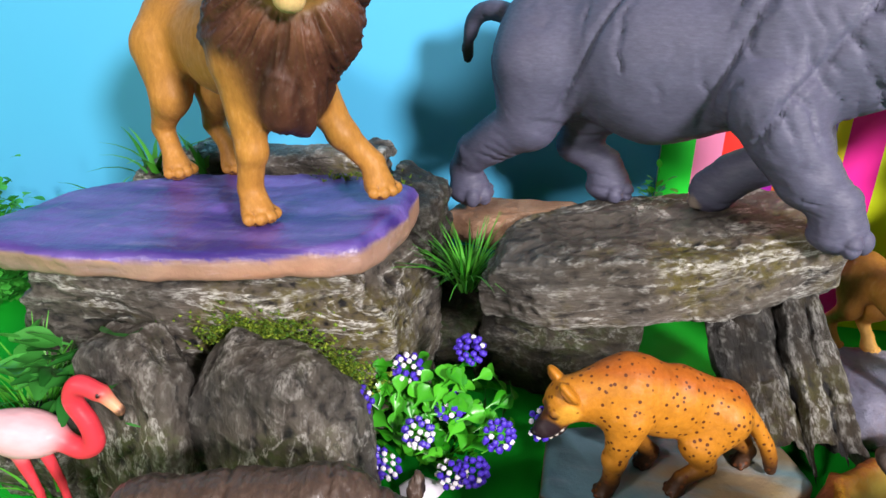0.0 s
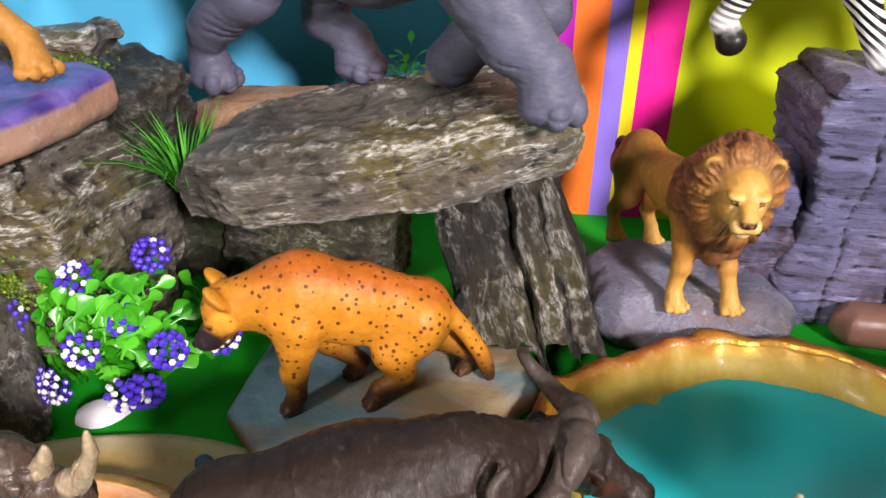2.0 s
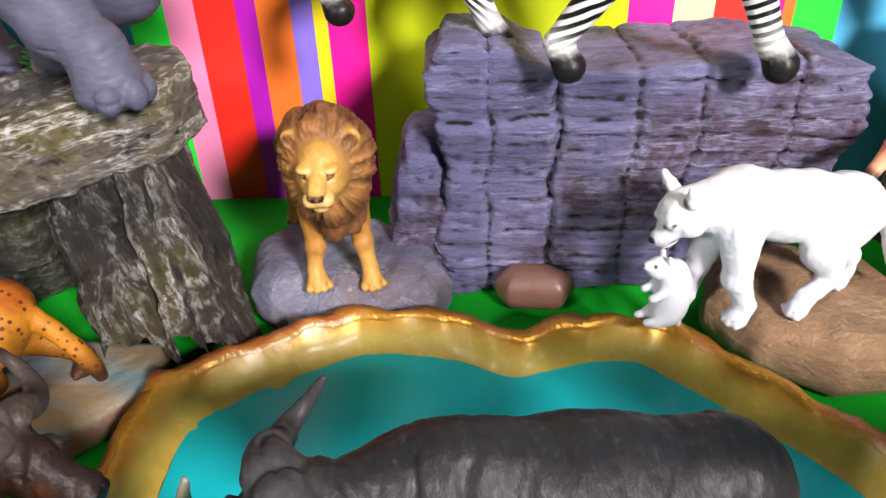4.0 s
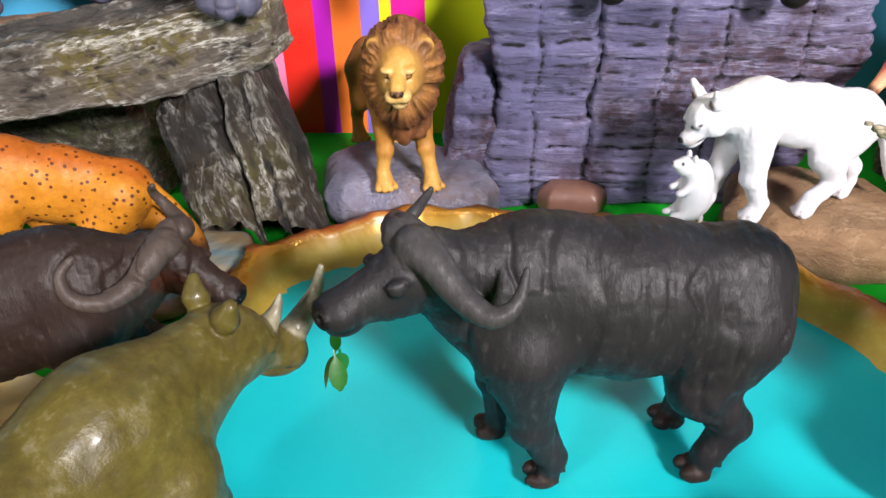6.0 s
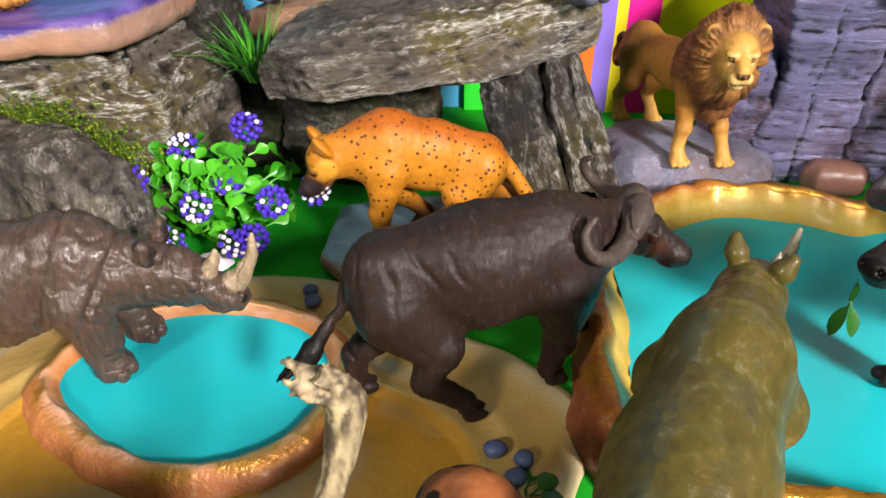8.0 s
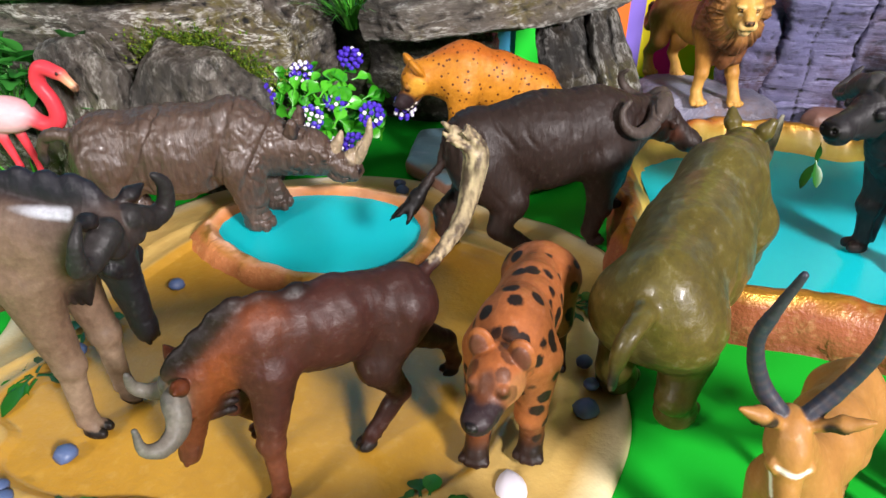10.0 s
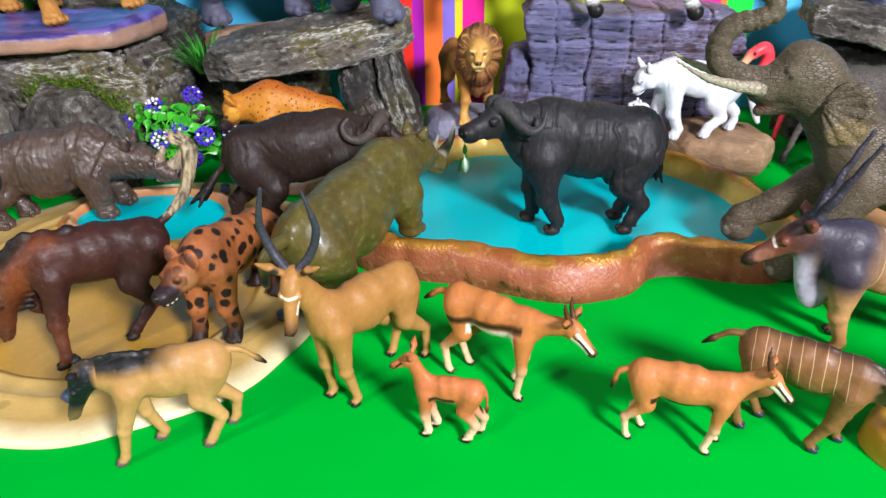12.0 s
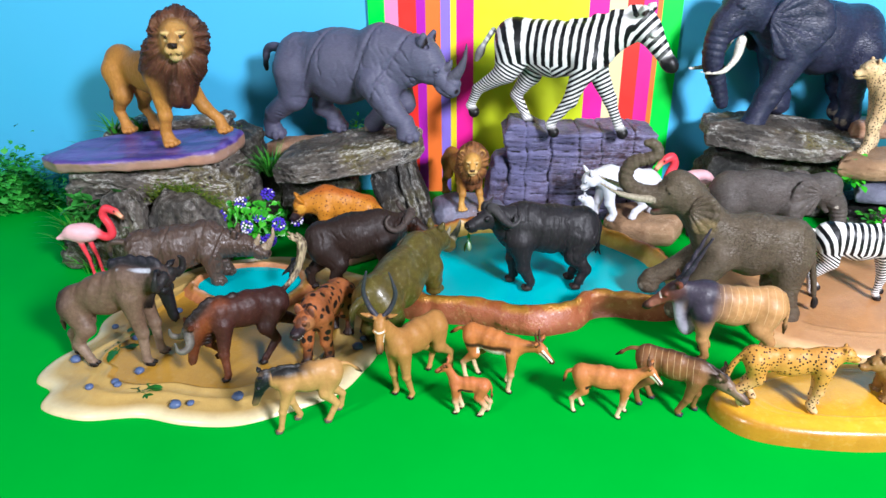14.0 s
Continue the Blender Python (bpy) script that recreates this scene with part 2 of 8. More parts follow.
class Clay:
    """A figure modelled in centimetres from blended tapered limbs and balls: x ahead, y to its left, z up."""

    def __init__(self, h):
        self.h, self.prims, self.m, self.q = h * 1.24, [], Matrix.Identity(4), 1.0
        self.dabs, self.near = [], []

    def dab(self, c, r, code, soft=0.12):
        """A dab of paint that adds no shape."""
        rx, ry, rz = (r, r, r) if isinstance(r, (int, float)) else r
        self.dabs.append(dict(c=np.array(c, float) * self.q, r=np.array((rx, ry, rz), float) * self.q, col=np.array(lin(code)), m=np.array(self.m), soft=soft))

    def stroke(self, a, b, r, code, soft=0.05):
        """A painted line."""
        self.dabs.append(dict(a=np.array(a, float) * self.q, b=np.array(b, float) * self.q, ra=r * self.q, rb=r * self.q, w=1.0, col=np.array(lin(code)), m=np.array(self.m), soft=soft))

    def closer(self, c, r):
        """Model the neighbourhood of c in the current frame twice as finely."""
        p = np.array(self.m)[:3, :3] @ (np.array(c, float) * self.q) + np.array(self.m)[:3, 3]
        self.near.append((p - r * self.q, p + r * self.q))

    def cone(self, a, b, ra, rb, code, k=0.4, w=1.0, ph=0.0, mask=1.0, cut=False):
        q = self.q
        self.prims.append(dict(a=np.array(a, float) * q, b=np.array(b, float) * q, ra=ra * q, rb=rb * q, col=np.array(lin(code)), k=k, w=w, ph=ph, mask=mask, cut=cut, m=np.array(self.m)))

    def ball(self, c, r, code, k=0.4, w=1.0, mask=1.0, cut=False, ph=0.0):
        """r: a radius, or three along the axes of the current frame."""
        rx, ry, rz = (r, r, r) if isinstance(r, (int, float)) else r
        self.prims.append(dict(c=np.array(c, float) * self.q, r=np.array((rx, ry * w, rz), float) * self.q, col=np.array(lin(code)), k=k, ph=ph, mask=mask, cut=cut, m=np.array(self.m)))

    def tube(self, path, r0, r1, code, k=0.15, mask=1.0, bulge=0.0, w=1.0):
        """A tapered tube along a curve through the points of path."""
        pts = curve_through(path, 4)
        n = len(pts) - 1
        for i in range(n):
            f, g = i / n, (i + 1) / n
            self.cone(pts[i], pts[i + 1], r0 + (r1 - r0) * f + bulge * math.sin(math.pi * f), r0 + (r1 - r0) * g + bulge * math.sin(math.pi * g), code, k, w=w, mask=mask)

    def field(self, q, p):
        local = (p - q["m"][:3, 3]) @ q["m"][:3, :3]
        if "c" in q:
            v = (local - q["c"]) / q["r"]
            l = np.sqrt((v * v).sum(-1)) + 1e-9
            g = np.sqrt(((v / q["r"]) ** 2).sum(-1)) + 1e-9
            return l * (l - 1) / g, local[..., 0] - q["c"][0]
        s = np.array((1, 1 / q["w"], 1))
        a, b = q["a"] * s, q["b"] * s
        v, ba = local * s - a, b - a
        long = max(ba @ ba, 1e-9)
        t = np.clip((v @ ba) / long, 0, 1)
        e = v - t[..., None] * ba
        return (np.sqrt((e * e).sum(-1)) - (q["ra"] + (q["rb"] - q["ra"]) * t)) * min(1.0, q["w"]), t * math.sqrt(long)

    def bounds(self, q):
        m = q["m"]
        if "c" in q:
            ends, r = [q["c"]], float(q["r"].max())
        else:
            ends, r = [q["a"], q["b"]], max(q["ra"], q["rb"]) * max(1, q["w"])
        world = np.array([m[:3, :3] @ e + m[:3, 3] for e in ends])
        pad = r + q["k"] + 2 * self.h
        return world.min(0) - pad, world.max(0) + pad

    def sample(self, low, high, h):
        """The field of all parts on a grid."""
        size = np.ceil((high - low) / h).astype(int) + 1
        d = np.full(size, 50.0)
        for q in self.prims:
            lo, hi = self.bounds(q)
            i0 = np.maximum(np.floor((lo - low) / h).astype(int), 0)
            i1 = np.minimum(np.ceil((hi - low) / h).astype(int) + 1, size)
            if (i1 <= i0).any():
                continue
            part = tuple(slice(a, b) for a, b in zip(i0, i1))
            grid = np.stack(np.meshgrid(*[low[i] + h * np.arange(i0[i], i1[i]) for i in range(3)], indexing="ij"), -1)
            f, _ = self.field(q, grid)
            old = d[part]
            k = q["k"]
            if q["cut"]:
                d[part] = np.maximum(old, -f)
            else:
                t = np.clip(0.5 + 0.5 * (old - f) / k, 0, 1)
                d[part] = old * (1 - t) + f * t - k * t * (1 - t)
        return d

    def shape(self):
        h = self.h
        boxes = [self.bounds(q) for q in self.prims]
        low = np.min([b[0] for b in boxes], 0) - h
        high = np.max([b[1] for b in boxes], 0) + h
        points, quads = nets(self.sample(low, high, h), low, h)
        for lo, hi in self.near:
            lo, hi = np.maximum(lo, low), np.minimum(hi, high)
            c = points[quads].mean(1)
            inner = ((c > lo + 1.3 * h) & (c < hi - 1.3 * h)).all(1)
            fine, more = nets(self.sample(lo, hi, h / 2), lo, h / 2)
            quads = np.concatenate([quads[~inner], more + len(points)])
            points = np.concatenate([points, fine])
        used = np.zeros(len(points), bool)
        used[quads.ravel()] = True
        return points[used], (np.cumsum(used) - 1)[quads]

    def paint(self, p, soft=0.12, wide=0.5):
        fields, along = zip(*[self.field(q, p) for q in self.prims])
        f = np.stack(fields, 1)
        fine = np.array([q["k"] <= 0.09 and not q["cut"] for q in self.prims])
        g = f + fine * 50.0
        low = g.min(1, keepdims=True)
        w = np.exp(-np.minimum((g - low) / soft, 40))
        w /= w.sum(1, keepdims=True)
        colour = w @ np.stack([q["col"] for q in self.prims])
        mask = w @ np.array([q["mask"] for q in self.prims], float)
        v = np.exp(-np.minimum((g - low) / wide, 40))
        v /= v.sum(1, keepdims=True)
        phase = (v * (np.stack(along, 1) + np.array([q["ph"] for q in self.prims]))).sum(1)
        for q in self.dabs:
            t = np.clip(1 - (self.field(q, p)[0]) / q["soft"], 0, 1)
            colour = colour + (q["col"] - colour) * t[:, None]
        for i in np.flatnonzero(fine):
            q = self.prims[i]
            t = np.clip(1 - f[:, i] / 0.05, 0, 1)
            colour = colour + (q["col"] - colour) * t[:, None]
            mask = mask + (q["mask"] - mask) * t
        return colour, mask, phase

    def figure(self, name, place, turn, material, label, category, scale=1.0, finish=None, relief=None, soft=0.12, pitch=0.0, beat=4.0, course=None):
        """Make the figure, stand it at place and turn it; finish repaints points, relief moves them along their normals."""
        p, quads = self.shape()
        colour, mask, phase = self.paint(p, soft)
        if course:
            phase = course(p, phase)
        if relief:
            p = p + normals(p, quads) * relief(p)[:, None]
        if finish:
            colour = finish(p, colour)
        mesh = solid(name, p * 0.01 * scale, quads, material, paint=np.clip(colour, 0, 1), mask=mask, phase=phase * beat)
        ob = new(name, mesh)
        ob.matrix_world = pose(*place, 0, pitch, turn)
        return tagged(ob, label, category)


def curve_through(points, steps):
    """Points on a smooth curve through the given ones."""
    p = [Vector(v) for v in points]
    p = [2 * p[0] - p[1], *p, 2 * p[-1] - p[-2]]
    out = []
    for i in range(1, len(p) - 2):
        for s in range(steps):
            t = s / steps
            a, b, c, d = p[i - 1:i + 3]
            out.append(0.5 * (2 * b + (c - a) * t + (2 * a - 5 * b + 4 * c - d) * t * t + (3 * b - a - 3 * c + d) * t ** 3))
    return [tuple(v) for v in out] + [tuple(p[-2])]


# ---- building helpers ----
def thing(name, label, category, place=(0, 0, 0), turn=0.0, group="", kind=""):
    ob = new(name)
    ob.matrix_world = pose(*place, 0, 0, turn)
    return tagged(ob, label, category, group, kind)


def part(name, bm, material, parent=None, label=""):
    mesh = bpy.data.meshes.new(name)
    bm.to_mesh(mesh)
    bm.free()
    mesh.materials.append(material)
    ob = new(name, mesh)
    ob.parent = parent
    return tagged(ob, label)


def box(bm, low, high, bevel=0.0):
    m = Matrix.LocRotScale([(a + b) / 2 for a, b in zip(low, high)], None, [b - a for a, b in zip(low, high)])
    made = bmesh.ops.create_cube(bm, size=1, matrix=m)
    if bevel:
        edges = list({e for v in made["verts"] for e in v.link_edges})
        bmesh.ops.bevel(bm, geom=edges, offset=bevel, segments=2, affect="EDGES")
    return bm


def slab_of(name, low, high, material, label="", category="", kind="structure", bevel=0.0):
    ob = part(name, box(bmesh.new(), low, high, bevel), material)
    return tagged(ob, label, category, kind=kind)


# ---- the setting ----
slab_of("ground", (-1.0, -1.0, -0.004), (1.25, 0.42, 0.0), GREEN, "bright green sheet covering the table top", "ground sheet")
slab_of("table_top", (-1.05, -1.05, -0.04), (1.3, 0.46, -0.006), WOOD, "brown wooden table top under the green sheet", "table", bevel=0.004)
slab_of("backdrop", (-1.0, 0.4215, -0.004), (1.25, 0.4245, 0.62), BLUE, "plain sky-blue sheet standing behind the figures", "backdrop")
slab_of("floor", (-2.2, -2.4, -0.76), (2.2, 1.2, -0.74), WOOD, "brown floor of the room", "floor")
slab_of("wall_north", (-2.2, 1.2, -0.76), (2.2, 1.25, 1.8), ROOM, "pale painted room wall", "wall")
slab_of("wall_south", (-2.2, -2.45, -0.76), (2.2, -2.4, 1.8), ROOM, "pale painted room wall", "wall")
slab_of("wall_west", (-2.25, -2.45, -0.76), (-2.2, 1.25, 1.8), ROOM, "pale painted room wall", "wall")
slab_of("wall_east", (2.2, -2.45, -0.76), (2.25, 1.25, 1.8), ROOM, "pale painted room wall", "wall")
slab_of("ceiling", (-2.25, -2.45, 1.8), (2.25, 1.25, 1.84), ROOM, "pale painted ceiling", "ceiling")


def striped_card():
    """A card of upright coloured stripes, each a strip of its own, on a backing sheet."""
    card = thing("striped_card", "card of upright stripes in pink red orange yellow and green", "card")
    part("backing", box(bmesh.new(), (0.046, 0.4165, 0.0), (0.4575, 0.4205, 0.50)), speckled("card_white", "e8e8e0", 0.03, 20, 0.6, 0.05), card)
    strips = "19e03a:.046 f58cb8:.068 ee2a1e:.086 b30fb0:.110 f4772a:.122 8d74dc:.142 f0dc1e:.155 f4109a:.163 d3e30a:.186 f4109a:.337 f6e2a6:.363 ee2a1e:.386 e01690:.407 f4772a:.425 19e03a:.4315"
    marks = [s.split(":") for s in strips.split()]
    ends = [float(m[1]) for m in marks[1:]] + [0.4575]
    for (code, start), end in zip(marks, ends):
        bm = box(bmesh.new(), (float(start), 0.4145, 0.0), (end, 0.4160, 0.50))
        part("stripe", bm, speckled("stripe_" + code, code, 0.05, 15, 0.5, 0.05), card)


striped_card()


# ---- rocks ----
def poly_field(u, v, outline):
    """Signed distance from points to a closed outline."""
    pts = np.array(outline, float)
    best, sign = np.full(u.shape, 1e9), np.ones(u.shape)
    for i in range(len(pts)):
        a, b = pts[i], pts[i - 1]
        e = b - a
        wx, wy = u - a[0], v - a[1]
        t = np.clip((wx * e[0] + wy * e[1]) / (e @ e), 0, 1)
        best = np.minimum(best, (wx - e[0] * t) ** 2 + (wy - e[1] * t) ** 2)
        c1, c2, c3 = v >= a[1], v < b[1], e[0] * wy > e[1] * wx
        sign = np.where((c1 & c2 & c3) | (~c1 & ~c2 & ~c3), -sign, sign)
    return np.sqrt(best) * sign


def rock(name, outline, low, high, material, label, plan=True, place=(0, 0, 0), tilt=(0, 0, 0), h=0.002, rough=0.006, grain=28, strata=(1, 1, 2.5), seed=1, bevel=0.006, category="rock", shade=None, lean=0.0, cracks=(), beds=0.0, crunch=0.0032):
    """A craggy stone: an outline (seen from above, or from the front when plan is False) between low and high, rounded and broken by ridged noise."""
    o = np.array(outline, float)
    pad = rough + 0.006
    lo2, hi2 = o.min(0) - pad - abs(lean), o.max(0) + pad + abs(lean)
    if plan:
        lo, hi = np.array((lo2[0], lo2[1], low - pad)), np.array((hi2[0], hi2[1], high + pad))
    else:
        lo, hi = np.array((lo2[0], low - pad, lo2[1])), np.array((hi2[0], high + pad, hi2[1]))
    grid = np.stack(np.meshgrid(*[np.arange(a, b + h, h) for a, b in zip(lo, hi)], indexing="ij"), -1)
    x, y, z = grid[..., 0], grid[..., 1], grid[..., 2]
    mid, half = (low + high) / 2, (high - low) / 2
    if plan:
        across, along = poly_field(x, y, o), abs(z - mid) - half
    else:
        across, along = poly_field(x, z, o), abs(y + lean * (z - o[:, 1].mean()) - mid) - half
    a, b = across + bevel, along + bevel
    d = np.minimum(np.maximum(a, b), 0) + np.hypot(np.maximum(a, 0), np.maximum(b, 0)) - bevel
    planes = []
    if crunch > 0.001:
        # flat chiselled faces
        rnd = random.Random(seed)
        box_half, box_mid = (hi - lo) / 2 - pad, (hi + lo) / 2
        for _ in range(10):
            way = np.array((rnd.gauss(0, 1), rnd.gauss(0, 1), rnd.gauss(0, 0.8))) / box_half
            way /= np.linalg.norm(way)
            reach = np.sqrt(((way * box_half) ** 2).sum()) * rnd.uniform(1.0, 1.3)
            planes.append((way, rough * 0.44 - box_mid @ way - reach))
    whole = d.copy()
    for way, off in planes:
        whole = np.maximum(whole, x * way[0] + y * way[1] + z * way[2] + off - rough * 0.4)
    # only the shell near the surface is carved
    shell = abs(whole) < 2.6 * rough + 0.004 + max([c[1] for c in cracks], default=0.0) + 2 * h
    q = grid[shell]
    e = d[shell]
    s = q * grain * np.array(strata)
    crag = fbm(s, seed, 5, True)
    bulk = fbm(q * grain * 0.45, seed + 9, 2)
    e = e + rough * 1.0 * (0.62 - crag) + rough * 1.5 * (0.5 - bulk)
    for way, off in planes:
        e = np.maximum(e, q @ way + off - rough * 0.8 * crag)
    if seed % 3:
        ledge = fbm(q * grain * np.array(strata) ** 0.5 * 0.9, seed + 4, 3) * 6
        e = e + rough * 0.9 * ((np.floor(ledge) + np.clip((ledge - np.floor(ledge)) * 5, 0, 1)) / 6 - 0.55)
    for at, depth, *wide in cracks:
        wob = 0.008 * (fbm(q * np.array((0, 0, 45)), seed + 31, 3) - 0.5)
        e = e + depth * np.exp(-((q[:, 0] - at + wob) / (wide[0] if wide else 0.0016)) ** 2)
    if beds:
        level = q[:, 2] + 0.03 * (q[:, 0] - lo[0]) + 0.012 * fbm(q * np.array((14, 0, 20)), seed + 33, 4)
        step = level / beds
        e = e + 0.0019 * np.exp(-((step - np.round(step)) / 0.12) ** 2) * np.clip(fbm(q * np.array((40, 0, 160)), seed + 35, 3) * 6 - 2.6, 0, 1)
    d = whole
    d[shell] = e
    points, quads = nets(d, lo, h)
    ridge = fbm(points * grain * np.array(strata), seed, 5, True)
    points = points + normals(points, quads) * (crunch * (fbm(points * 150 * np.array(strata) ** 0.5, seed + 41, 3, True) - 0.6))[:, None]
    ridge = (ridge - ridge.min()) / (np.ptp(ridge) + 1e-9)
    extra = {"paint": shade(points, normals(points, quads))} if shade else {}
    centre = Vector(points.mean(0))
    turn = Matrix.Translation(centre) @ pose(0, 0, 0, *tilt) @ Matrix.Translation(-centre)
    ob = new(name, solid(name, points - np.array(centre), quads, material, ridge=ridge, **extra))
    ob.matrix_world = Matrix.Translation(place) @ turn @ Matrix.Translation(centre)
    return tagged(ob, label, category)


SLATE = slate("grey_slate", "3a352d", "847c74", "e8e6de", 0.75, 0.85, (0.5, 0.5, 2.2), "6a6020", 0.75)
# mossy slate blackened to hold the shade of the gap beside the boulder
SLATE_GAP_SHADE = slate("gap_shade_slate", "080908", "1a1c18", "6a6a62", 0.8, 0.5, (1, 1, 1.6), "243a12")
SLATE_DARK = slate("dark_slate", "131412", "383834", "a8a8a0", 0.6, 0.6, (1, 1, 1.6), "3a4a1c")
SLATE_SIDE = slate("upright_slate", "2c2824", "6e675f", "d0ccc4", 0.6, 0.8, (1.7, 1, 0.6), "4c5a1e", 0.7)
# dark base colour, deepened further by the slab's shade painted in
SLATE_PROP = slate("shaded_streaked_slate", "0e0d0c", "282520", "d0cec8", 0.7, 0.6, (1.5, 1, 0.3), "46441c", 0.9)
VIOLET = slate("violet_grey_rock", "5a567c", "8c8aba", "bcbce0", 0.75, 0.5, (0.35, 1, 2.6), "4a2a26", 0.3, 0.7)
BLUEGREY = slate("blue_grey_stone", "787a92", "a4a6c2", "d0d2e4", 0.5, 0.5, (1, 1, 1), "8a6e60", 0.25)
TAN = slate("tan_stone", "aa8460", "caa27c", "e8cfae", 0.2, 0.4, (1, 1, 2), "8d6640", 0.2)
PINKISH = slate("pink_tan_stone", "ba8664", "dcb090", "f2d8c0", 0.2, 0.4, (1, 1, 2), "946040", 0.15)
BROWN = speckled("brown_pebble_paint", "7d5a4e", 0.25, 70, 0.4, 0.2, 500)


def painted_stone(name, rough=0.4):
    n = Nodes(name, rough)
    col = n.mix(n.ramp(n.noise(40, 5), 0.3, 0.7, 0, 0.45), n.attr("paint", "Color"), (0.45, 0.4, 0.5), "MULTIPLY")
    col = n.mix(n.ramp(n.noise(90, 6, 0.7, n.stretched(0.25, 1.4, 2)), 0.55, 0.75, 0, 0.22), col, (0.6, 0.5, 0.7), "SCREEN")
    n.base(col)
    return n.bump(n.math("ADD", n.noise(250, 5), n.noise(50, 3)), 0.4, 0.0015).mat


PURPLE = painted_stone("purple_painted_stone", 0.35)


def purple_shade(p, n):
    t = np.clip(fbm(p * np.array((12, 90, 90)), 5, 4) * 2.6 - 0.8, 0, 1)[:, None]
    top = np.array(lin("43317e")) * t + np.array(lin("7760ae")) * (1 - t)
    warm = np.clip(fbm(p * np.array((18, 60, 60)), 15, 3) * 5 - 3.1, 0, 1)[:, None] * 0.6
    top = top * (1 - warm) + np.array(lin("7a4a86")) * warm
    band = fbm(p * np.array((14, 14, 90)), 8, 3)[:, None]
    side = np.array(lin("c08a68")) * band + np.array(lin("94867e")) * (1 - band)
    level = 0.1145 + 0.008 * (fbm(p * np.array((40, 40, 0)), 12, 3) - 0.5)
    w = np.clip((n[:, 2] - 0.25) / 0.3 + (p[:, 2] - level) / 0.006, 0, 1)[:, None]
    return top * w + side * (1 - w)


def washed_shade(p, n):
    t = np.clip(fbm(p * np.array((18, 60, 30)), 3, 4) * 3 - 1, 0, 1)[:, None]
    t = np.clip(t * 1.5 + 0.15, 0, 1)
    top = np.array(lin("6b8f9b")) * t + np.array(lin("a2865a")) * (1 - t)
    side = np.array(lin("9a7460"))
    w = np.clip((n[:, 2] - 0.3) / 0.3, 0, 1)[:, None]
    return top * w + side * (1 - w)


# under the large lion
rock("purple_slab", [(-0.318, 0.212), (-0.285, 0.184), (-0.24, 0.178), (-0.20, 0.180), (-0.165, 0.186), (-0.13, 0.194), (-0.106, 0.204), (-0.099, 0.222), (-0.095, 0.25), (-0.098, 0.285), (-0.15, 0.315), (-0.24, 0.305), (-0.30, 0.27)], 0.1035, 0.1225, PURPLE,
     "stone slab painted purple on top with a sandy edge", h=0.002, rough=0.0055, grain=22, tilt=(0, -2.5, 0), crunch=0.0005, seed=3, bevel=0.007, shade=purple_shade, category="stone slab")
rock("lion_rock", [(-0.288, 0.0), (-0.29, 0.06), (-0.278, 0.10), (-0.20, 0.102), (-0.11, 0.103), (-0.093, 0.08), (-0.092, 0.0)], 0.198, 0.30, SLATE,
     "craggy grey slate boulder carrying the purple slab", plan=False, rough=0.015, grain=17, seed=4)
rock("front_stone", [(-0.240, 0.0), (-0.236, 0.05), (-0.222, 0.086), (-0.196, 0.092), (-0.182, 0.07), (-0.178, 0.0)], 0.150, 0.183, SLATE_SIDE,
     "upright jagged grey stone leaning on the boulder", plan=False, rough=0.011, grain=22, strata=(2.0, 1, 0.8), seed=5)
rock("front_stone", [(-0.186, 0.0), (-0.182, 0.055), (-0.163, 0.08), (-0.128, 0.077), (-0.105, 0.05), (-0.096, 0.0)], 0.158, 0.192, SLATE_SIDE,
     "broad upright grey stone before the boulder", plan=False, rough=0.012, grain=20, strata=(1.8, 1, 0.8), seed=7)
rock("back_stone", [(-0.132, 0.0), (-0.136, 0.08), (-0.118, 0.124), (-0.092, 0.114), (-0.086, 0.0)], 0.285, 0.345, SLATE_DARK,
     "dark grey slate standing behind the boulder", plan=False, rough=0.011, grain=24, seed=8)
# filler stone added in the gap, its shade is in the colour
rock("back_stone", [(-0.094, 0.0), (-0.092, 0.066), (-0.078, 0.072), (-0.058, 0.055), (-0.054, 0.0)], 0.300, 0.345, SLATE_GAP_SHADE,
     "near black mossy filler stone that carries the shade of the gap", plan=False, rough=0.009, grain=26, seed=35)
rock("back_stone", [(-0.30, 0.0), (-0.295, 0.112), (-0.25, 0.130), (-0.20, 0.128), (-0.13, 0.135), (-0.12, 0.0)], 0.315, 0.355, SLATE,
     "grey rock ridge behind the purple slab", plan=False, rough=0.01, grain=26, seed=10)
rock("low_stone", [(-0.286, 0.145), (-0.235, 0.145), (-0.23, 0.185), (-0.285, 0.19)], 0.0, 0.034, SLATE_DARK,
     "small dark stone beside the flamingo", rough=0.008, grain=34, seed=11)

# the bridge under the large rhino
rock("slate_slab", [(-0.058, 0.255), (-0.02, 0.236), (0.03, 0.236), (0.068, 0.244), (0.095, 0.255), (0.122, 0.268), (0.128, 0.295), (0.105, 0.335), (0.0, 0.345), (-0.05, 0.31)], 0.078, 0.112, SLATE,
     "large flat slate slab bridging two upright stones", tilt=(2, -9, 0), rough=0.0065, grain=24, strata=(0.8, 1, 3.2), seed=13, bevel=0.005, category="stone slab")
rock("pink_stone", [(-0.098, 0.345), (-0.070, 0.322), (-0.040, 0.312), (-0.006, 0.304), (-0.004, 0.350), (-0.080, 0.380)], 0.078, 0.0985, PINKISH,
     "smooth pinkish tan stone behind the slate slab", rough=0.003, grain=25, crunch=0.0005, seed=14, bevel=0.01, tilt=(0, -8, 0))
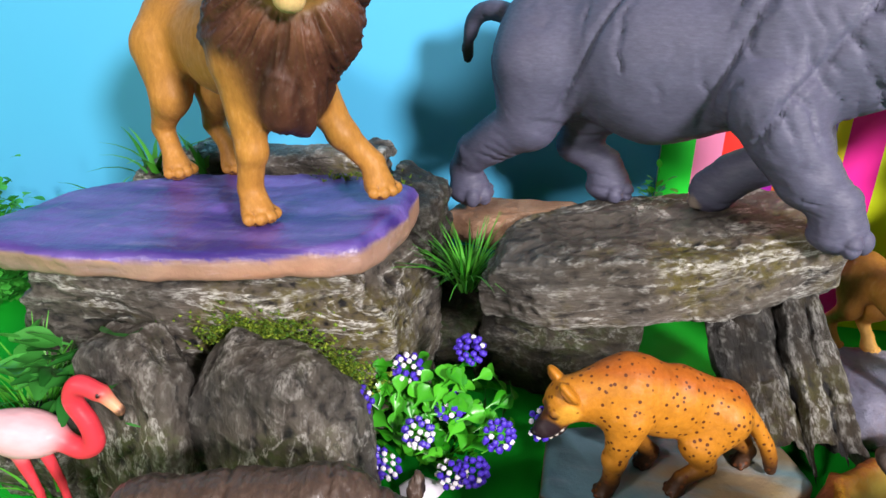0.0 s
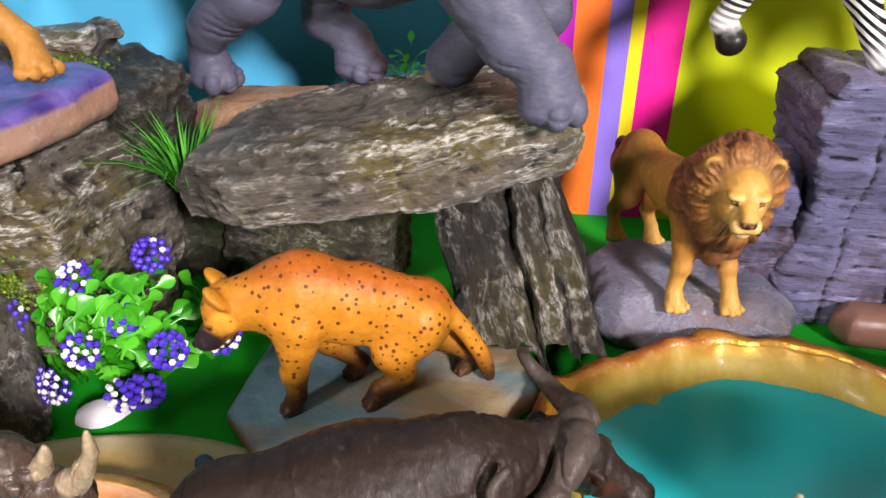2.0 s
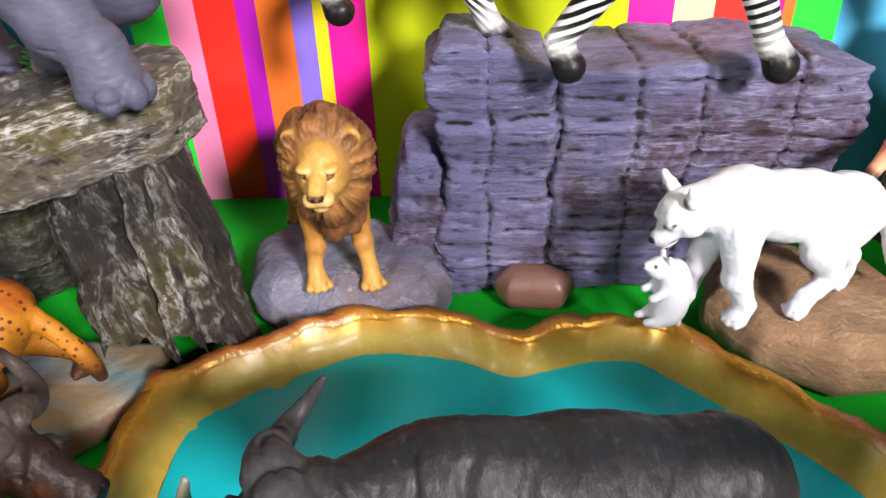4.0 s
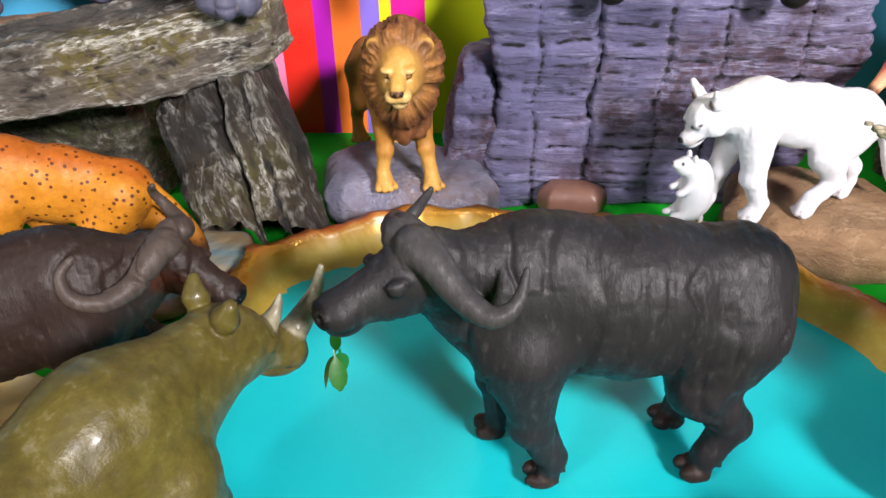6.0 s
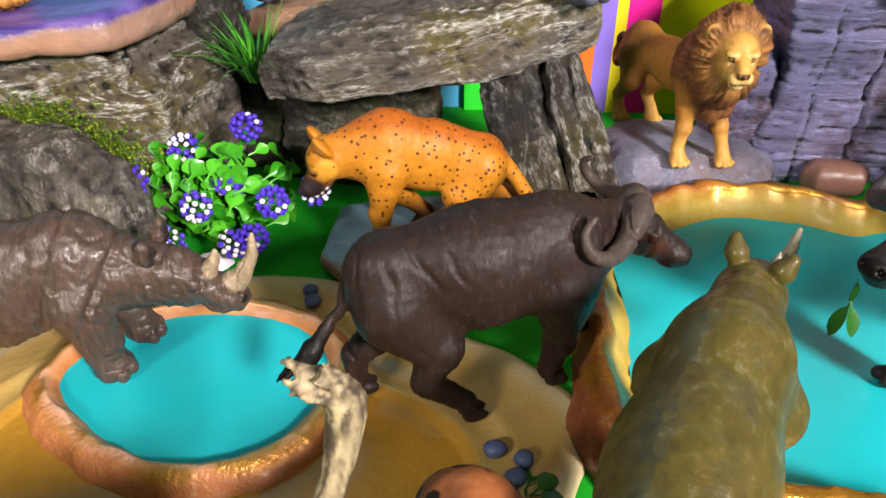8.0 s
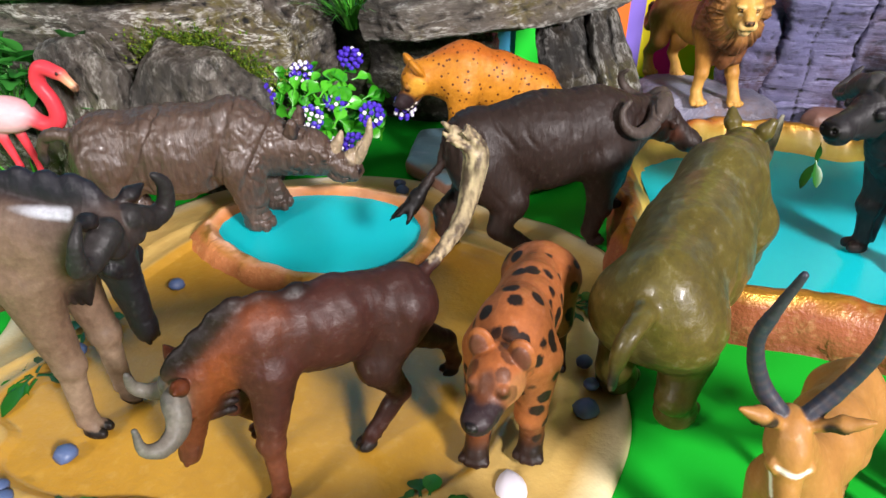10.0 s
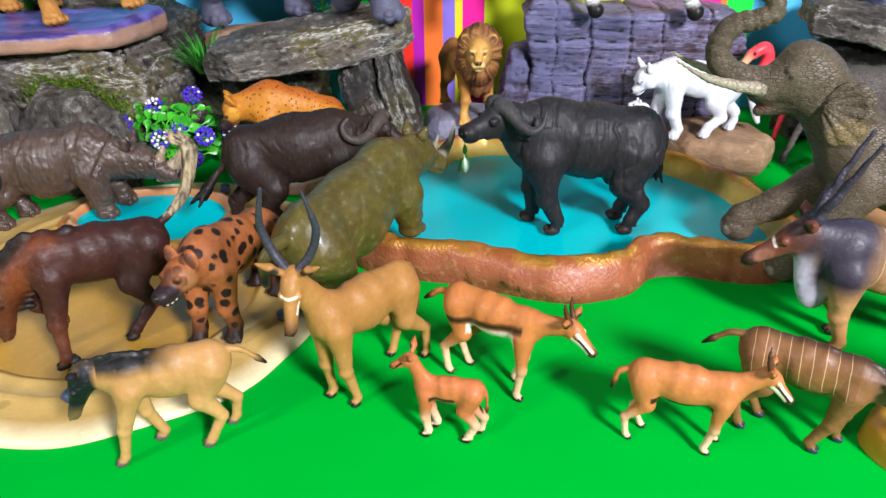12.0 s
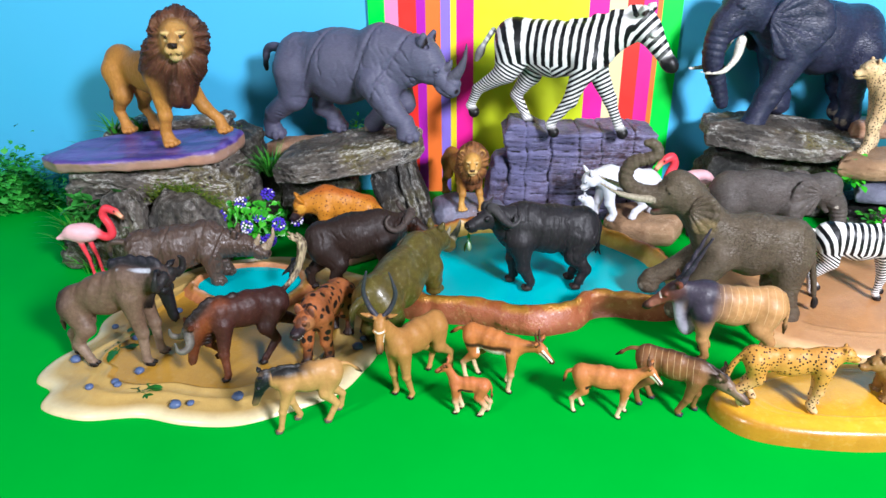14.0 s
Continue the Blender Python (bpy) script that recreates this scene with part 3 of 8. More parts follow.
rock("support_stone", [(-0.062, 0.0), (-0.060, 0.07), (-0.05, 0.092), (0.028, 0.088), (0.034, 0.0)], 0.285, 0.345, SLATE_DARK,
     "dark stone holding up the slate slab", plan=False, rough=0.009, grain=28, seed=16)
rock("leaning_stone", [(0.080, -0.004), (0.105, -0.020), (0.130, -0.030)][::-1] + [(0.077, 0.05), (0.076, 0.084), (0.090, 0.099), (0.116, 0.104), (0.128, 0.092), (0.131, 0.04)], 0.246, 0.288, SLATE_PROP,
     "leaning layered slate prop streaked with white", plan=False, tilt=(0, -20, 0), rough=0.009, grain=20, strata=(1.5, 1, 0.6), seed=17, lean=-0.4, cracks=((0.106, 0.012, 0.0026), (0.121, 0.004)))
rock("washed_stone", [(-0.016, 0.236), (-0.018, 0.186), (0.012, 0.156), (0.05, 0.160), (0.085, 0.186), (0.112, 0.218), (0.104, 0.245), (0.03, 0.25)], 0.0, 0.0155, painted_stone("washed_stone_paint"),
     "flat stone washed pale blue and ochre under the hyena", rough=0.002, grain=22, crunch=0.0005, seed=18, bevel=0.006, shade=washed_shade, category="stone slab")

# under the lion, the zebra and the white tiger
rock("lion_stone", [(0.150, 0.266), (0.190, 0.262), (0.226, 0.264), (0.234, 0.280), (0.224, 0.312), (0.195, 0.34), (0.150, 0.335), (0.134, 0.31), (0.140, 0.275)], 0.0, 0.030, BLUEGREY,
     "low rounded blue-grey stone under a lion figure", rough=0.004, grain=25, strata=(1, 1, 1), crunch=0.0005, seed=19, bevel=0.012)
rock("layered_rock", [(0.236, 0.0), (0.226, 0.03), (0.232, 0.07), (0.222, 0.118), (0.232, 0.134), (0.262, 0.130), (0.283, 0.122), (0.33, 0.124), (0.37, 0.128), (0.412, 0.118), (0.419, 0.095), (0.408, 0.05), (0.396, 0.0)], 0.291, 0.365, VIOLET,
     "violet grey layered rock with dark cracks", plan=False, rough=0.006, grain=20, strata=(0.7, 1, 4), seed=21, crunch=0.0022, lean=0.12, bevel=0.006, h=0.0015, cracks=((0.283, 0.005), (0.318, 0.002), (0.345, 0.0025), (0.384, 0.0025), (0.253, 0.002)), beds=0.0085)
rock("wedge_rock", [(0.200, 0.0), (0.204, 0.035), (0.214, 0.085), (0.229, 0.09), (0.246, 0.03), (0.248, 0.0)], 0.30, 0.345, VIOLET,
     "violet grey wedge of rock beside the layered rock", plan=False, rough=0.006, grain=26, strata=(1, 1, 2), seed=22)
rock("pebble", [(0.256, 0.292), (0.262, 0.281), (0.288, 0.279), (0.296, 0.290), (0.285, 0.302), (0.262, 0.303)], 0.0, 0.021, BROWN,
     "smooth reddish brown pebble on the green sheet", h=0.0015, rough=0.0012, grain=30, strata=(1, 1, 1), crunch=0.0005, seed=23, bevel=0.0095, category="pebble")
rock("flat_stone", [(0.350, 0.262), (0.365, 0.233), (0.392, 0.215), (0.425, 0.219), (0.444, 0.25), (0.436, 0.29), (0.40, 0.305), (0.365, 0.30)], 0.0, 0.029, TAN,
     "smooth tan river stone under the white tiger", rough=0.003, grain=22, strata=(1, 1, 2), crunch=0.0005, seed=24, bevel=0.012, category="stone")

# under the large elephant
rock("slate_slab", [(0.482, 0.315), (0.53, 0.292), (0.60, 0.285), (0.66, 0.29), (0.70, 0.33), (0.70, 0.40), (0.55, 0.405), (0.49, 0.375)], 0.092, 0.116, SLATE,
     "flat grey slate slab under the large elephant", rough=0.007, grain=20, strata=(0.8, 1, 3), seed=26, tilt=(6, 6, 0), category="stone slab")
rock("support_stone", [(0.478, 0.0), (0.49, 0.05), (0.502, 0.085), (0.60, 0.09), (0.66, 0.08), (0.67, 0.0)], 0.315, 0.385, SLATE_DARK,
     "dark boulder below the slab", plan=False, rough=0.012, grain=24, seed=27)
rock("round_stone", [(0.622, 0.265), (0.66, 0.25), (0.73, 0.25), (0.77, 0.28), (0.75, 0.32), (0.66, 0.325)], 0.072, 0.098, TAN,
     "smooth reddish tan stone under a cheetah figure", rough=0.003, grain=22, crunch=0.0005, seed=28, bevel=0.012, category="stone")
rock("round_stone", [(0.648, 0.262), (0.70, 0.245), (0.77, 0.25), (0.78, 0.30), (0.67, 0.315)], 0.040, 0.066, BLUEGREY,
     "smooth grey stone in the pile", rough=0.003, grain=22, crunch=0.0005, seed=29, bevel=0.012, category="stone")
rock("round_stone", [(0.64, 0.255), (0.70, 0.235), (0.78, 0.25), (0.79, 0.33), (0.65, 0.34)], 0.0, 0.036, SLATE_DARK,
     "dark stone at the bottom of the pile", rough=0.006, grain=22, seed=30, bevel=0.012, category="stone")
rock("round_stone", [(0.665, 0.335), (0.74, 0.33), (0.76, 0.37), (0.68, 0.39)], 0.10, 0.122, PINKISH,
     "flat reddish stone behind the cheetah", rough=0.003, grain=22, crunch=0.0005, seed=31, bevel=0.009, category="stone")


# ---- pools and bases ----
def ring_points(outline, n):
    """n points round a smooth closed curve through the outline."""
    p = [Vector(v) for v in outline]
    dense = []
    for i in range(len(p)):
        a, b, c, d = (p[(i + j - 1) % len(p)] for j in range(4))
        for s in range(24):
            t = s / 24
            dense.append(0.5 * (2 * b + (c - a) * t + (2 * a - 5 * b + 4 * c - d) * t * t + (3 * b - a - 3 * c + d) * t ** 3))
    dense = np.array([v[:] for v in dense])
    step = np.linalg.norm(np.roll(dense, -1, 0) - dense, axis=1)
    at = np.r_[0, np.cumsum(step)]
    want = np.linspace(0, at[-1], n, endpoint=False)
    closed = np.vstack([dense, dense[:1]])
    return np.stack([np.interp(want, at, closed[:, i]) for i in range(2)], 1)


def lathe(rim, centre, profile, wobble=0.0, seed=0, lift=None):
    """Rings round a centre: each profile row is (share of the way to the rim, added outwards, height, colour). Returns points, quads, colours."""
    n = len(rim)
    c = np.array(centre)
    away = rim - c
    unit = away / np.linalg.norm(away, axis=1, keepdims=True)
    rows, colours = [], []
    for share, out, z, code in profile:
        xy = c + away * share + unit * out
        zz = np.full(n, float(z))
        if lift is not None:
            zz = zz * lift
        rows.append(np.c_[xy, zz])
        colours.append(np.tile(np.array(lin(code)), (n, 1)))
    p = np.concatenate(rows)
    if wobble:
        k = np.repeat([abs(r[0] - 1) < 0.12 or r[1] != 0 for r in profile], n)
        for axis in range(3):
            p[:, axis] += (fbm(p * 90, seed + axis, 3) - 0.5) * wobble * k * np.where(p[:, 2] > 0.002, 1, 0.2)
        out = np.repeat([r[1] > 0.002 for r in profile], n) & (p[:, 2] > 0.001)
        face = fbm(p * np.array((34, 34, 60)), seed + 7, 2) * 5
        face = (np.floor(face) + np.clip((face - np.floor(face)) * 2.5, 0, 1)) / 5
        p[:, :2] += np.tile(unit, (len(profile), 1)) * ((face - 0.5) * wobble * 2.6 * out)[:, None]
    quads = []
    for r in range(len(profile) - 1):
        a = np.arange(n) + r * n
        b = np.roll(np.arange(n), -1) + r * n
        quads.append(np.stack([a, a + n, b + n, b], 1))
    return p, np.concatenate(quads), np.concatenate(colours)


def cast_paint(name, rough, wash=0.4, gold=0.0, glint=0.35, deep=0.5):
    n = Nodes(name, rough, coat=0.05 if gold else 0.25)
    col = n.mix(n.ramp(n.noise(70, 5), 0.3, 0.7, 0, wash), n.attr("paint", "Color"), (0.35, 0.2, 0.12), "MULTIPLY")
    col = n.mix(n.ramp(n.noise(190, 4), 0.55, 0.75, 0, glint), col, (0.8, 0.6, 0.25), "SCREEN")
    if gold:
        shine = n.math("MULTIPLY", n.ramp(n.noise(35, 3), 0.44, 0.56), n.attr("mask"))
        col = n.mix(n.math("MULTIPLY", shine, 0.7), col, lin("d9a03c"))
        n.put(n.shader.inputs["Metallic"], n.math("MULTIPLY", shine, gold))
    n.base(col)
    height = n.math("ADD", n.noise(140, 5), n.noise(420, 3))
    if gold:
        # the slope to the water is smooth, the crest and the outer face are rough
        height = n.math("MULTIPLY", height, n.attr("rugged"))
        n.rough(n.ramp(n.attr("mask"), 0, 1, rough + 0.16, rough))
    return n.bump(height, deep, 0.0015).mat


def water_paint(name):
    n = Nodes(name, 0.26, 0.2)
    n.base(n.mix(n.noise(14, 4), lin("00a6b2"), lin("08c0c6")))
    return n.bump(n.noise(60, 3), 0.12, 0.001).mat


WATER = water_paint("glossy_turquoise")
RIM = cast_paint("bronze_rim_paint", 0.3, 0.36, 0.75, glint=0.2, deep=0.5)
SAND = cast_paint("sand_base_paint", 0.4, 0.22, glint=0.10, deep=0.22)


def basin(name, outline, centre, profile, water_share, water_z, label, n=260, wobble=0.006, seed=1, lift=None):
    pool = thing(name, label, "pool", (*centre, 0))
    rim = ring_points([(x - centre[0], y - centre[1]) for x, y in outline], n)
    raised = np.ones(n)
    if lift:
        raised = lift(rim)
    p, quads, col = lathe(rim, (0, 0), profile, wobble, seed, raised)
    crest = np.tile(np.array([r[0] > 0.97 and r[1] < 0.006 for r in profile], float)[:, None], (1, n)).ravel()
    mask = crest * np.clip((p[:, 2] - 0.008) / 0.006, 0, 1)
    rugged = np.repeat([1.0 if r[0] > 0.99 else 0.12 for r in profile], n)
    ob = new("rim", solid("rim", p, quads, RIM, paint=col, mask=mask, rugged=rugged))
    ob.parent = pool
    tagged(ob, "modelled bronze rim with a sandy inner slope")
    w, quads, _ = lathe(rim, (0, 0), [(water_share * f, 0, water_z, "0b9ba8") for f in (0.001, 0.25, 0.5, 0.75, 1.0)])
    water = new("water", solid("water", w, quads, WATER))
    water.parent = pool
    tagged(water, "glossy turquoise painted water")
    return pool


big_profile = [(0.80, 0, 0.004, "b89c38"), (0.905, 0, 0.0060, "c4a844"), (0.955, 0, 0.0125, "c8ac4a"), (0.98, 0, 0.0175, "bc9242"), (1.0, 0, 0.0195, "a8642a"),
               (1.0, 0.004, 0.0195, "8a4c20"), (1.0, 0.007, 0.015, "9a5432"), (1.0, 0.0095, 0.008, "a05a3e"), (1.0, 0.011, 0.003, "86462c"), (1.0, 0.012, -0.001, "7a4028")]
basin("pool", [(0.142, 0.050), (0.167, 0.048), (0.198, 0.043), (0.244, 0.031), (0.281, 0.040), (0.307, 0.064), (0.37, 0.056), (0.405, 0.09), (0.392, 0.16), (0.364, 0.20), (0.338, 0.228), (0.318, 0.245), (0.285, 0.241), (0.262, 0.234), (0.233, 0.247),
                (0.194, 0.252), (0.159, 0.235), (0.134, 0.219), (0.119, 0.20), (0.119, 0.155), (0.114, 0.105), (0.120, 0.068)], (0.25, 0.145), big_profile, 0.91, 0.0085,
      "large turquoise watering pool with a bronze rocky rim", lift=lambda r: 1.25 + 0.12 * np.clip(-r[:, 1] / 0.08, 0, 1))
small_profile = [(0.86, 0, 0.006, "b8763c"), (0.93, 0, 0.011, "c8824a"), (0.97, 0, 0.0135, "dc9c70"), (1.0, 0, 0.0145, "eab898"), (1.0, 0.003, 0.0135, "cf8858"), (1.0, 0.006, 0.010, "c47c4c"), (1.0, 0.009, 0.0055, "c07a48"), (1.0, 0.0105, 0.003, "c07a48")]
basin("small_pool", [(-0.108, 0.093), (-0.085, 0.070), (-0.058, 0.056), (-0.030, 0.052), (-0.006, 0.064), (0.009, 0.09), (0.006, 0.118), (-0.012, 0.136), (-0.042, 0.144), (-0.075, 0.14), (-0.10, 0.12)], (-0.05, 0.098), small_profile, 0.95, 0.0095,
      "small turquoise pool with an orange rim", n=160, wobble=0.003, seed=5)


def flat_base(name, outline, centre, height, label, codes, seed=1, n=220, rings=(0.62, 0.72), material=None, dome=0.0, ridge=0.0002):
    """A low cast base: flat or domed in the middle, ridged, with a wavy pale edge."""
    rim = ring_points([(x - centre[0], y - centre[1]) for x, y in outline], n)
    inner, outer, edge = codes
    prof = [(0.001, 0, height + dome, inner), (0.3, 0, height + dome * 0.92, inner), (0.55, 0, height + dome * 0.72, inner), (rings[0], 0, height - ridge + dome * 0.6, inner), (rings[0] + 0.012, 0, height - ridge * 0.9 + dome * 0.58, inner), (rings[0] + 0.028, 0, height + ridge * 0.7 + dome * 0.55, inner), (rings[0] + 0.045, 0, height + ridge * 0.8 + dome * 0.53, outer),
            (rings[0] + 0.06, 0, height + ridge * 0.1 + dome * 0.5, outer), (rings[1], 0, height + ridge * 0.1 + dome * 0.42, outer), (rings[1] + 0.015, 0, height + ridge * 0.8 + dome * 0.4, outer), (rings[1] + 0.03, 0, height + dome * 0.36, outer), (0.9, 0, height + dome * 0.2, outer), (0.965, 0, height * 0.95, edge), (0.99, 0, height * 0.7, edge), (1.0, 0, height * 0.3, edge), (1.0, 0.0005, 0.0003, edge)]
    p, quads, col = lathe(rim, (0, 0), prof)
    t = (fbm(p * np.array((25, 25, 0)), seed, 3) - 0.5)
    p[:, 2] += t * 0.0028 * (p[:, 2] > height * 0.6)
    ob = new(name, solid(name, p, quads, material or SAND, paint=np.clip(col * (1 + 0.35 * t[:, None]), 0, 1)))
    ob.matrix_world = pose(*centre, 0)
    return tagged(ob, label, "base")


flat_base("mud_base", [(-0.186, -0.066), (-0.166, -0.08), (-0.160, -0.103), (-0.12, -0.116), (-0.076, -0.111), (-0.037, -0.119), (0.003, -0.119), (0.035, -0.105), (0.075, -0.078), (0.092, -0.046), (0.102, -0.01), (0.098, 0.05),
                        (0.110, 0.09), (0.085, 0.125), (0.035, 0.150), (0.0, 0.176), (-0.05, 0.18), (-0.10, 0.165), (-0.15, 0.12), (-0.175, 0.04), (-0.17, 0.0), (-0.187, -0.04)], (-0.035, 0.015), 0.005,
          "sandy brown mud base with a pale wavy edge", ("b0842c", "c0a05c", "dccca0"), 4, rings=(0.66, 0.78), ridge=0.0015)
flat_base("sand_base", [(0.452, 0.02), (0.48, -0.005), (0.545, -0.022), (0.64, -0.02), (0.72, 0.02), (0.76, 0.10), (0.72, 0.18), (0.60, 0.19), (0.50, 0.175), (0.462, 0.15), (0.44, 0.12), (0.452, 0.07)], (0.57, 0.085), 0.010,
          "orange tan sandy ground base", ("c08a58", "c89462", "d2a878"), 6)
flat_base("golden_mound", [(0.376, -0.085), (0.380, -0.107), (0.400, -0.124), (0.439, -0.132), (0.49, -0.133), (0.55, -0.12), (0.58, -0.085), (0.55, -0.05), (0.50, -0.04), (0.44, -0.052), (0.40, -0.065)], (0.47, -0.087), 0.015,
          "smooth golden yellow resin mound", ("cf9a24", "d8a42a", "b07c20"), 8, material=cast_paint("golden_resin", 0.3, 0.25, glint=0.12, deep=0.15), dome=0.006)


# ---- plants ----
LEAF = leaf_green("bright_leaf", "1c8a14", "52c22c", 0.3)
LEAF_SPOON = leaf_green("glossy_spoon_leaf", "207c12", "4cae28", 0.3, "Object")
LEAF_BROAD = leaf_green("broad_leaf", "1c5c20", "469a40", 0.4, "Object")
LEAF_DARK = leaf_green("dark_leaf", "0c3d0e", "22681c")
LEAF_MID = leaf_green("mid_leaf", "14501a", "3c8a34", 0.4)
BLADE = leaf_green("grass_blade", "1c6a16", "5cb83a", 0.4)
HEDGE = leaf_green("hedge_leaf", "1c7a22", "46ac3c", 0.5)
MOSS = leaf_green("moss", "3a6a14", "8a9a24", 0.8)


def blade(bm, root, yaw, length, droop, width, fold=0.25, rise=1.0):
    """A tapering curved blade that stands at root and bends out along yaw."""
    side = Vector((-math.sin(yaw), math.cos(yaw), 0))
    ahead = Vector((math.cos(yaw), math.sin(yaw), 0))
    rows = []
    for i in range(5):
        t = i / 4
        c = Vector(root) + ahead * (length * droop * t * t ** 0.3) + Vector((0, 0, length * rise * (t - 0.55 * droop * t * t)))
        w = width * (1 - t) ** 0.6 * (0.6 + 0.4 * math.sin(math.pi * min(1, t + 0.3))) + 0.00008
        rows.append((bm.verts.new(c - side * w), bm.verts.new(c - Vector((0, 0, w * fold))), bm.verts.new(c + side * w)))
    for a, b in zip(rows, rows[1:]):
        for j in (0, 1):
            bm.faces.new((a[j], a[j + 1], b[j + 1], b[j])).smooth = True


def spoon(bm, root, yaw, pitch, length, width, bend=0.3, stem=0.35):
    """A rounded fleshy leaf on a short stem."""
    m = Matrix.Translation(root) @ Matrix.Rotation(yaw, 4, "Z") @ Matrix.Rotation(-pitch, 4, "Y")
    rows = []
    for i in range(7):
        t = i / 6
        s = max(0.0, (t - stem) / (1 - stem))
        w = width * (0.14 if t <= stem else max(0.14 * (1 - s), math.sin(math.pi * min(1, s * 0.93 + 0.04)) ** 0.6))
        if i == 6:
            w = width * 0.12
        z = -bend * length * t * t
        rows.append([bm.verts.new(m @ Vector((length * t, w * f, z + abs(f) * w * 0.25))) for f in (-1, 0, 1)])
    for a, b in zip(rows, rows[1:]):
        for j in (0, 1):
            bm.faces.new((a[j], a[j + 1], b[j + 1], b[j])).smooth = True


def grass_tuft(place, count, length, label, seed, spread=0.008, width=0.0011, droop=(0.3, 1.1)):
    random.seed(seed)
    bm = bmesh.new()
    for _ in range(count):
        a = random.uniform(0, math.tau)
        r = spread * random.random()
        blade(bm, (r * math.cos(a), r * math.sin(a), 0), a + random.uniform(-0.6, 0.6), length * random.uniform(0.6, 1.1), random.uniform(*droop), width * random.uniform(0.7, 1.2))
    ob = part("grass_tuft", bm, BLADE)
    ob.matrix_world = pose(*place)
    return tagged(ob, label, "grass")


def leaf_mesh(name, length, width, stem, tip, cup, bend, material):
    """One fleshy leaf along x: a stem that widens into a cupped blade; tip: how far out the blade is widest."""
    bm = bmesh.new()
    rows = []
    for i in range(9):
        t = i / 8
        u = max(0.0, (t - stem) / (1 - stem))
        w = width * max(0.12 if t < 0.95 else 0.0, math.sin(math.pi * u ** (math.log(0.5) / math.log(tip))) ** 0.75 if 0 < u < 1 else 0.0)
        if i == 8:
            w = width * 0.3
        z = -bend * length * t * t
        rows.append([bm.verts.new((length * t, w * f, z + cup * w * f * f)) for f in (-1, -0.5, 0, 0.5, 1)])
    for a, b in zip(rows, rows[1:]):
        for j in range(4):
            bm.faces.new((a[j], a[j + 1], b[j + 1], b[j])).smooth = True
    mesh = bpy.data.meshes.new(name)
    bm.to_mesh(mesh)
    bm.free()
    mesh.materials.append(material)
    return mesh


def leaf_at(mesh, parent, root, yaw, pitch, roll=0.0, size=1.0):
    """A leaf that grows from root, turned to yaw and raised by pitch."""
    ob = new("leaf", mesh)
    ob.parent = parent
    ob.matrix_basis = Matrix.Translation(root) @ Matrix.Rotation(yaw, 4, "Z") @ Matrix.Rotation(-pitch, 4, "Y") @ Matrix.Rotation(roll, 4, "X") @ Matrix.Scale(size, 4)
    return ob


def broad_plant(place, count, spread, length, width, label, seed):
    """A plant of broad pointed leaves, each a part."""
    rnd = random.Random(seed)
    plant = thing("leafy_plant", label, "plant", place)
    kinds = [leaf_mesh("leaf", length, width * f, 0.2, 0.45, 0.35, b, LEAF_BROAD) for f, b in ((1.0, 0.25), (0.85, 0.4), (1.1, 0.15))]
    for i in range(count):
        root = [rnd.uniform(-1, 1) * v for v in spread]
        leaf_at(kinds[i % 3], plant, root, rnd.uniform(-2.9, -0.2), rnd.uniform(0.1, 1.2), rnd.uniform(-0.5, 0.5), rnd.uniform(0.7, 1.15))
    return plant


def leafy_clump(name, place, count, length, width, label, material, seed, spread=(0.02, 0.015, 0.015), up=(0.1, 1.2), bend=0.3, stem=0.35, category="plant"):
    random.seed(seed)
    bm = bmesh.new()
    for _ in range(count):
        a = random.uniform(0, math.tau)
        root = [random.gauss(0, 0.45) * s for s in spread]
        root[2] = abs(root[2])
        yaw = math.atan2(root[1], root[0]) + random.uniform(-1.0, 1.0)
        spoon(bm, root, yaw, random.uniform(*up), length * random.uniform(0.6, 1.15), width * random.uniform(0.75, 1.15), bend * random.uniform(0.4, 1.5), stem)
    ob = part(name, bm, material)
    ob.matrix_world = pose(*place)
    return tagged(ob, label, category)


WHITE_PETAL = speckled("white_petal", "e6e0ea", 0.06, 300, 0.4, 0.1)
VIOLET_PETAL = speckled("violet_petal", "4a2fb8", 0.2, 300, 0.35, 0.1)


def blossom(bm_in, bm_out, at, out, r, ratio, rnd):
    """A round head of small petals, violet outside and white-tipped inside."""
    q = Vector(out).to_track_quat("Z", "Y").to_matrix().to_4x4()
    m = Matrix.Translation(at) @ q
    n = 30
    for i in range(n):
        z = 1 - 1.55 * (i + 0.5) / n
        a = i * 2.39996
        s = math.sqrt(max(0, 1 - z * z))
        p = m @ Vector((r * s * math.cos(a), r * s * math.sin(a), r * z * 0.85))
        white = rnd.random() < ratio * (0.4 + 0.8 * max(0, z))
        target = bm_in if white else bm_out
        k = r * (0.22 if white else 0.27)
        bmesh.ops.create_icosphere(target, subdivisions=1, radius=k, matrix=Matrix.Translation(p) @ q @ Matrix.Diagonal((1, 1, 0.8, 1)))


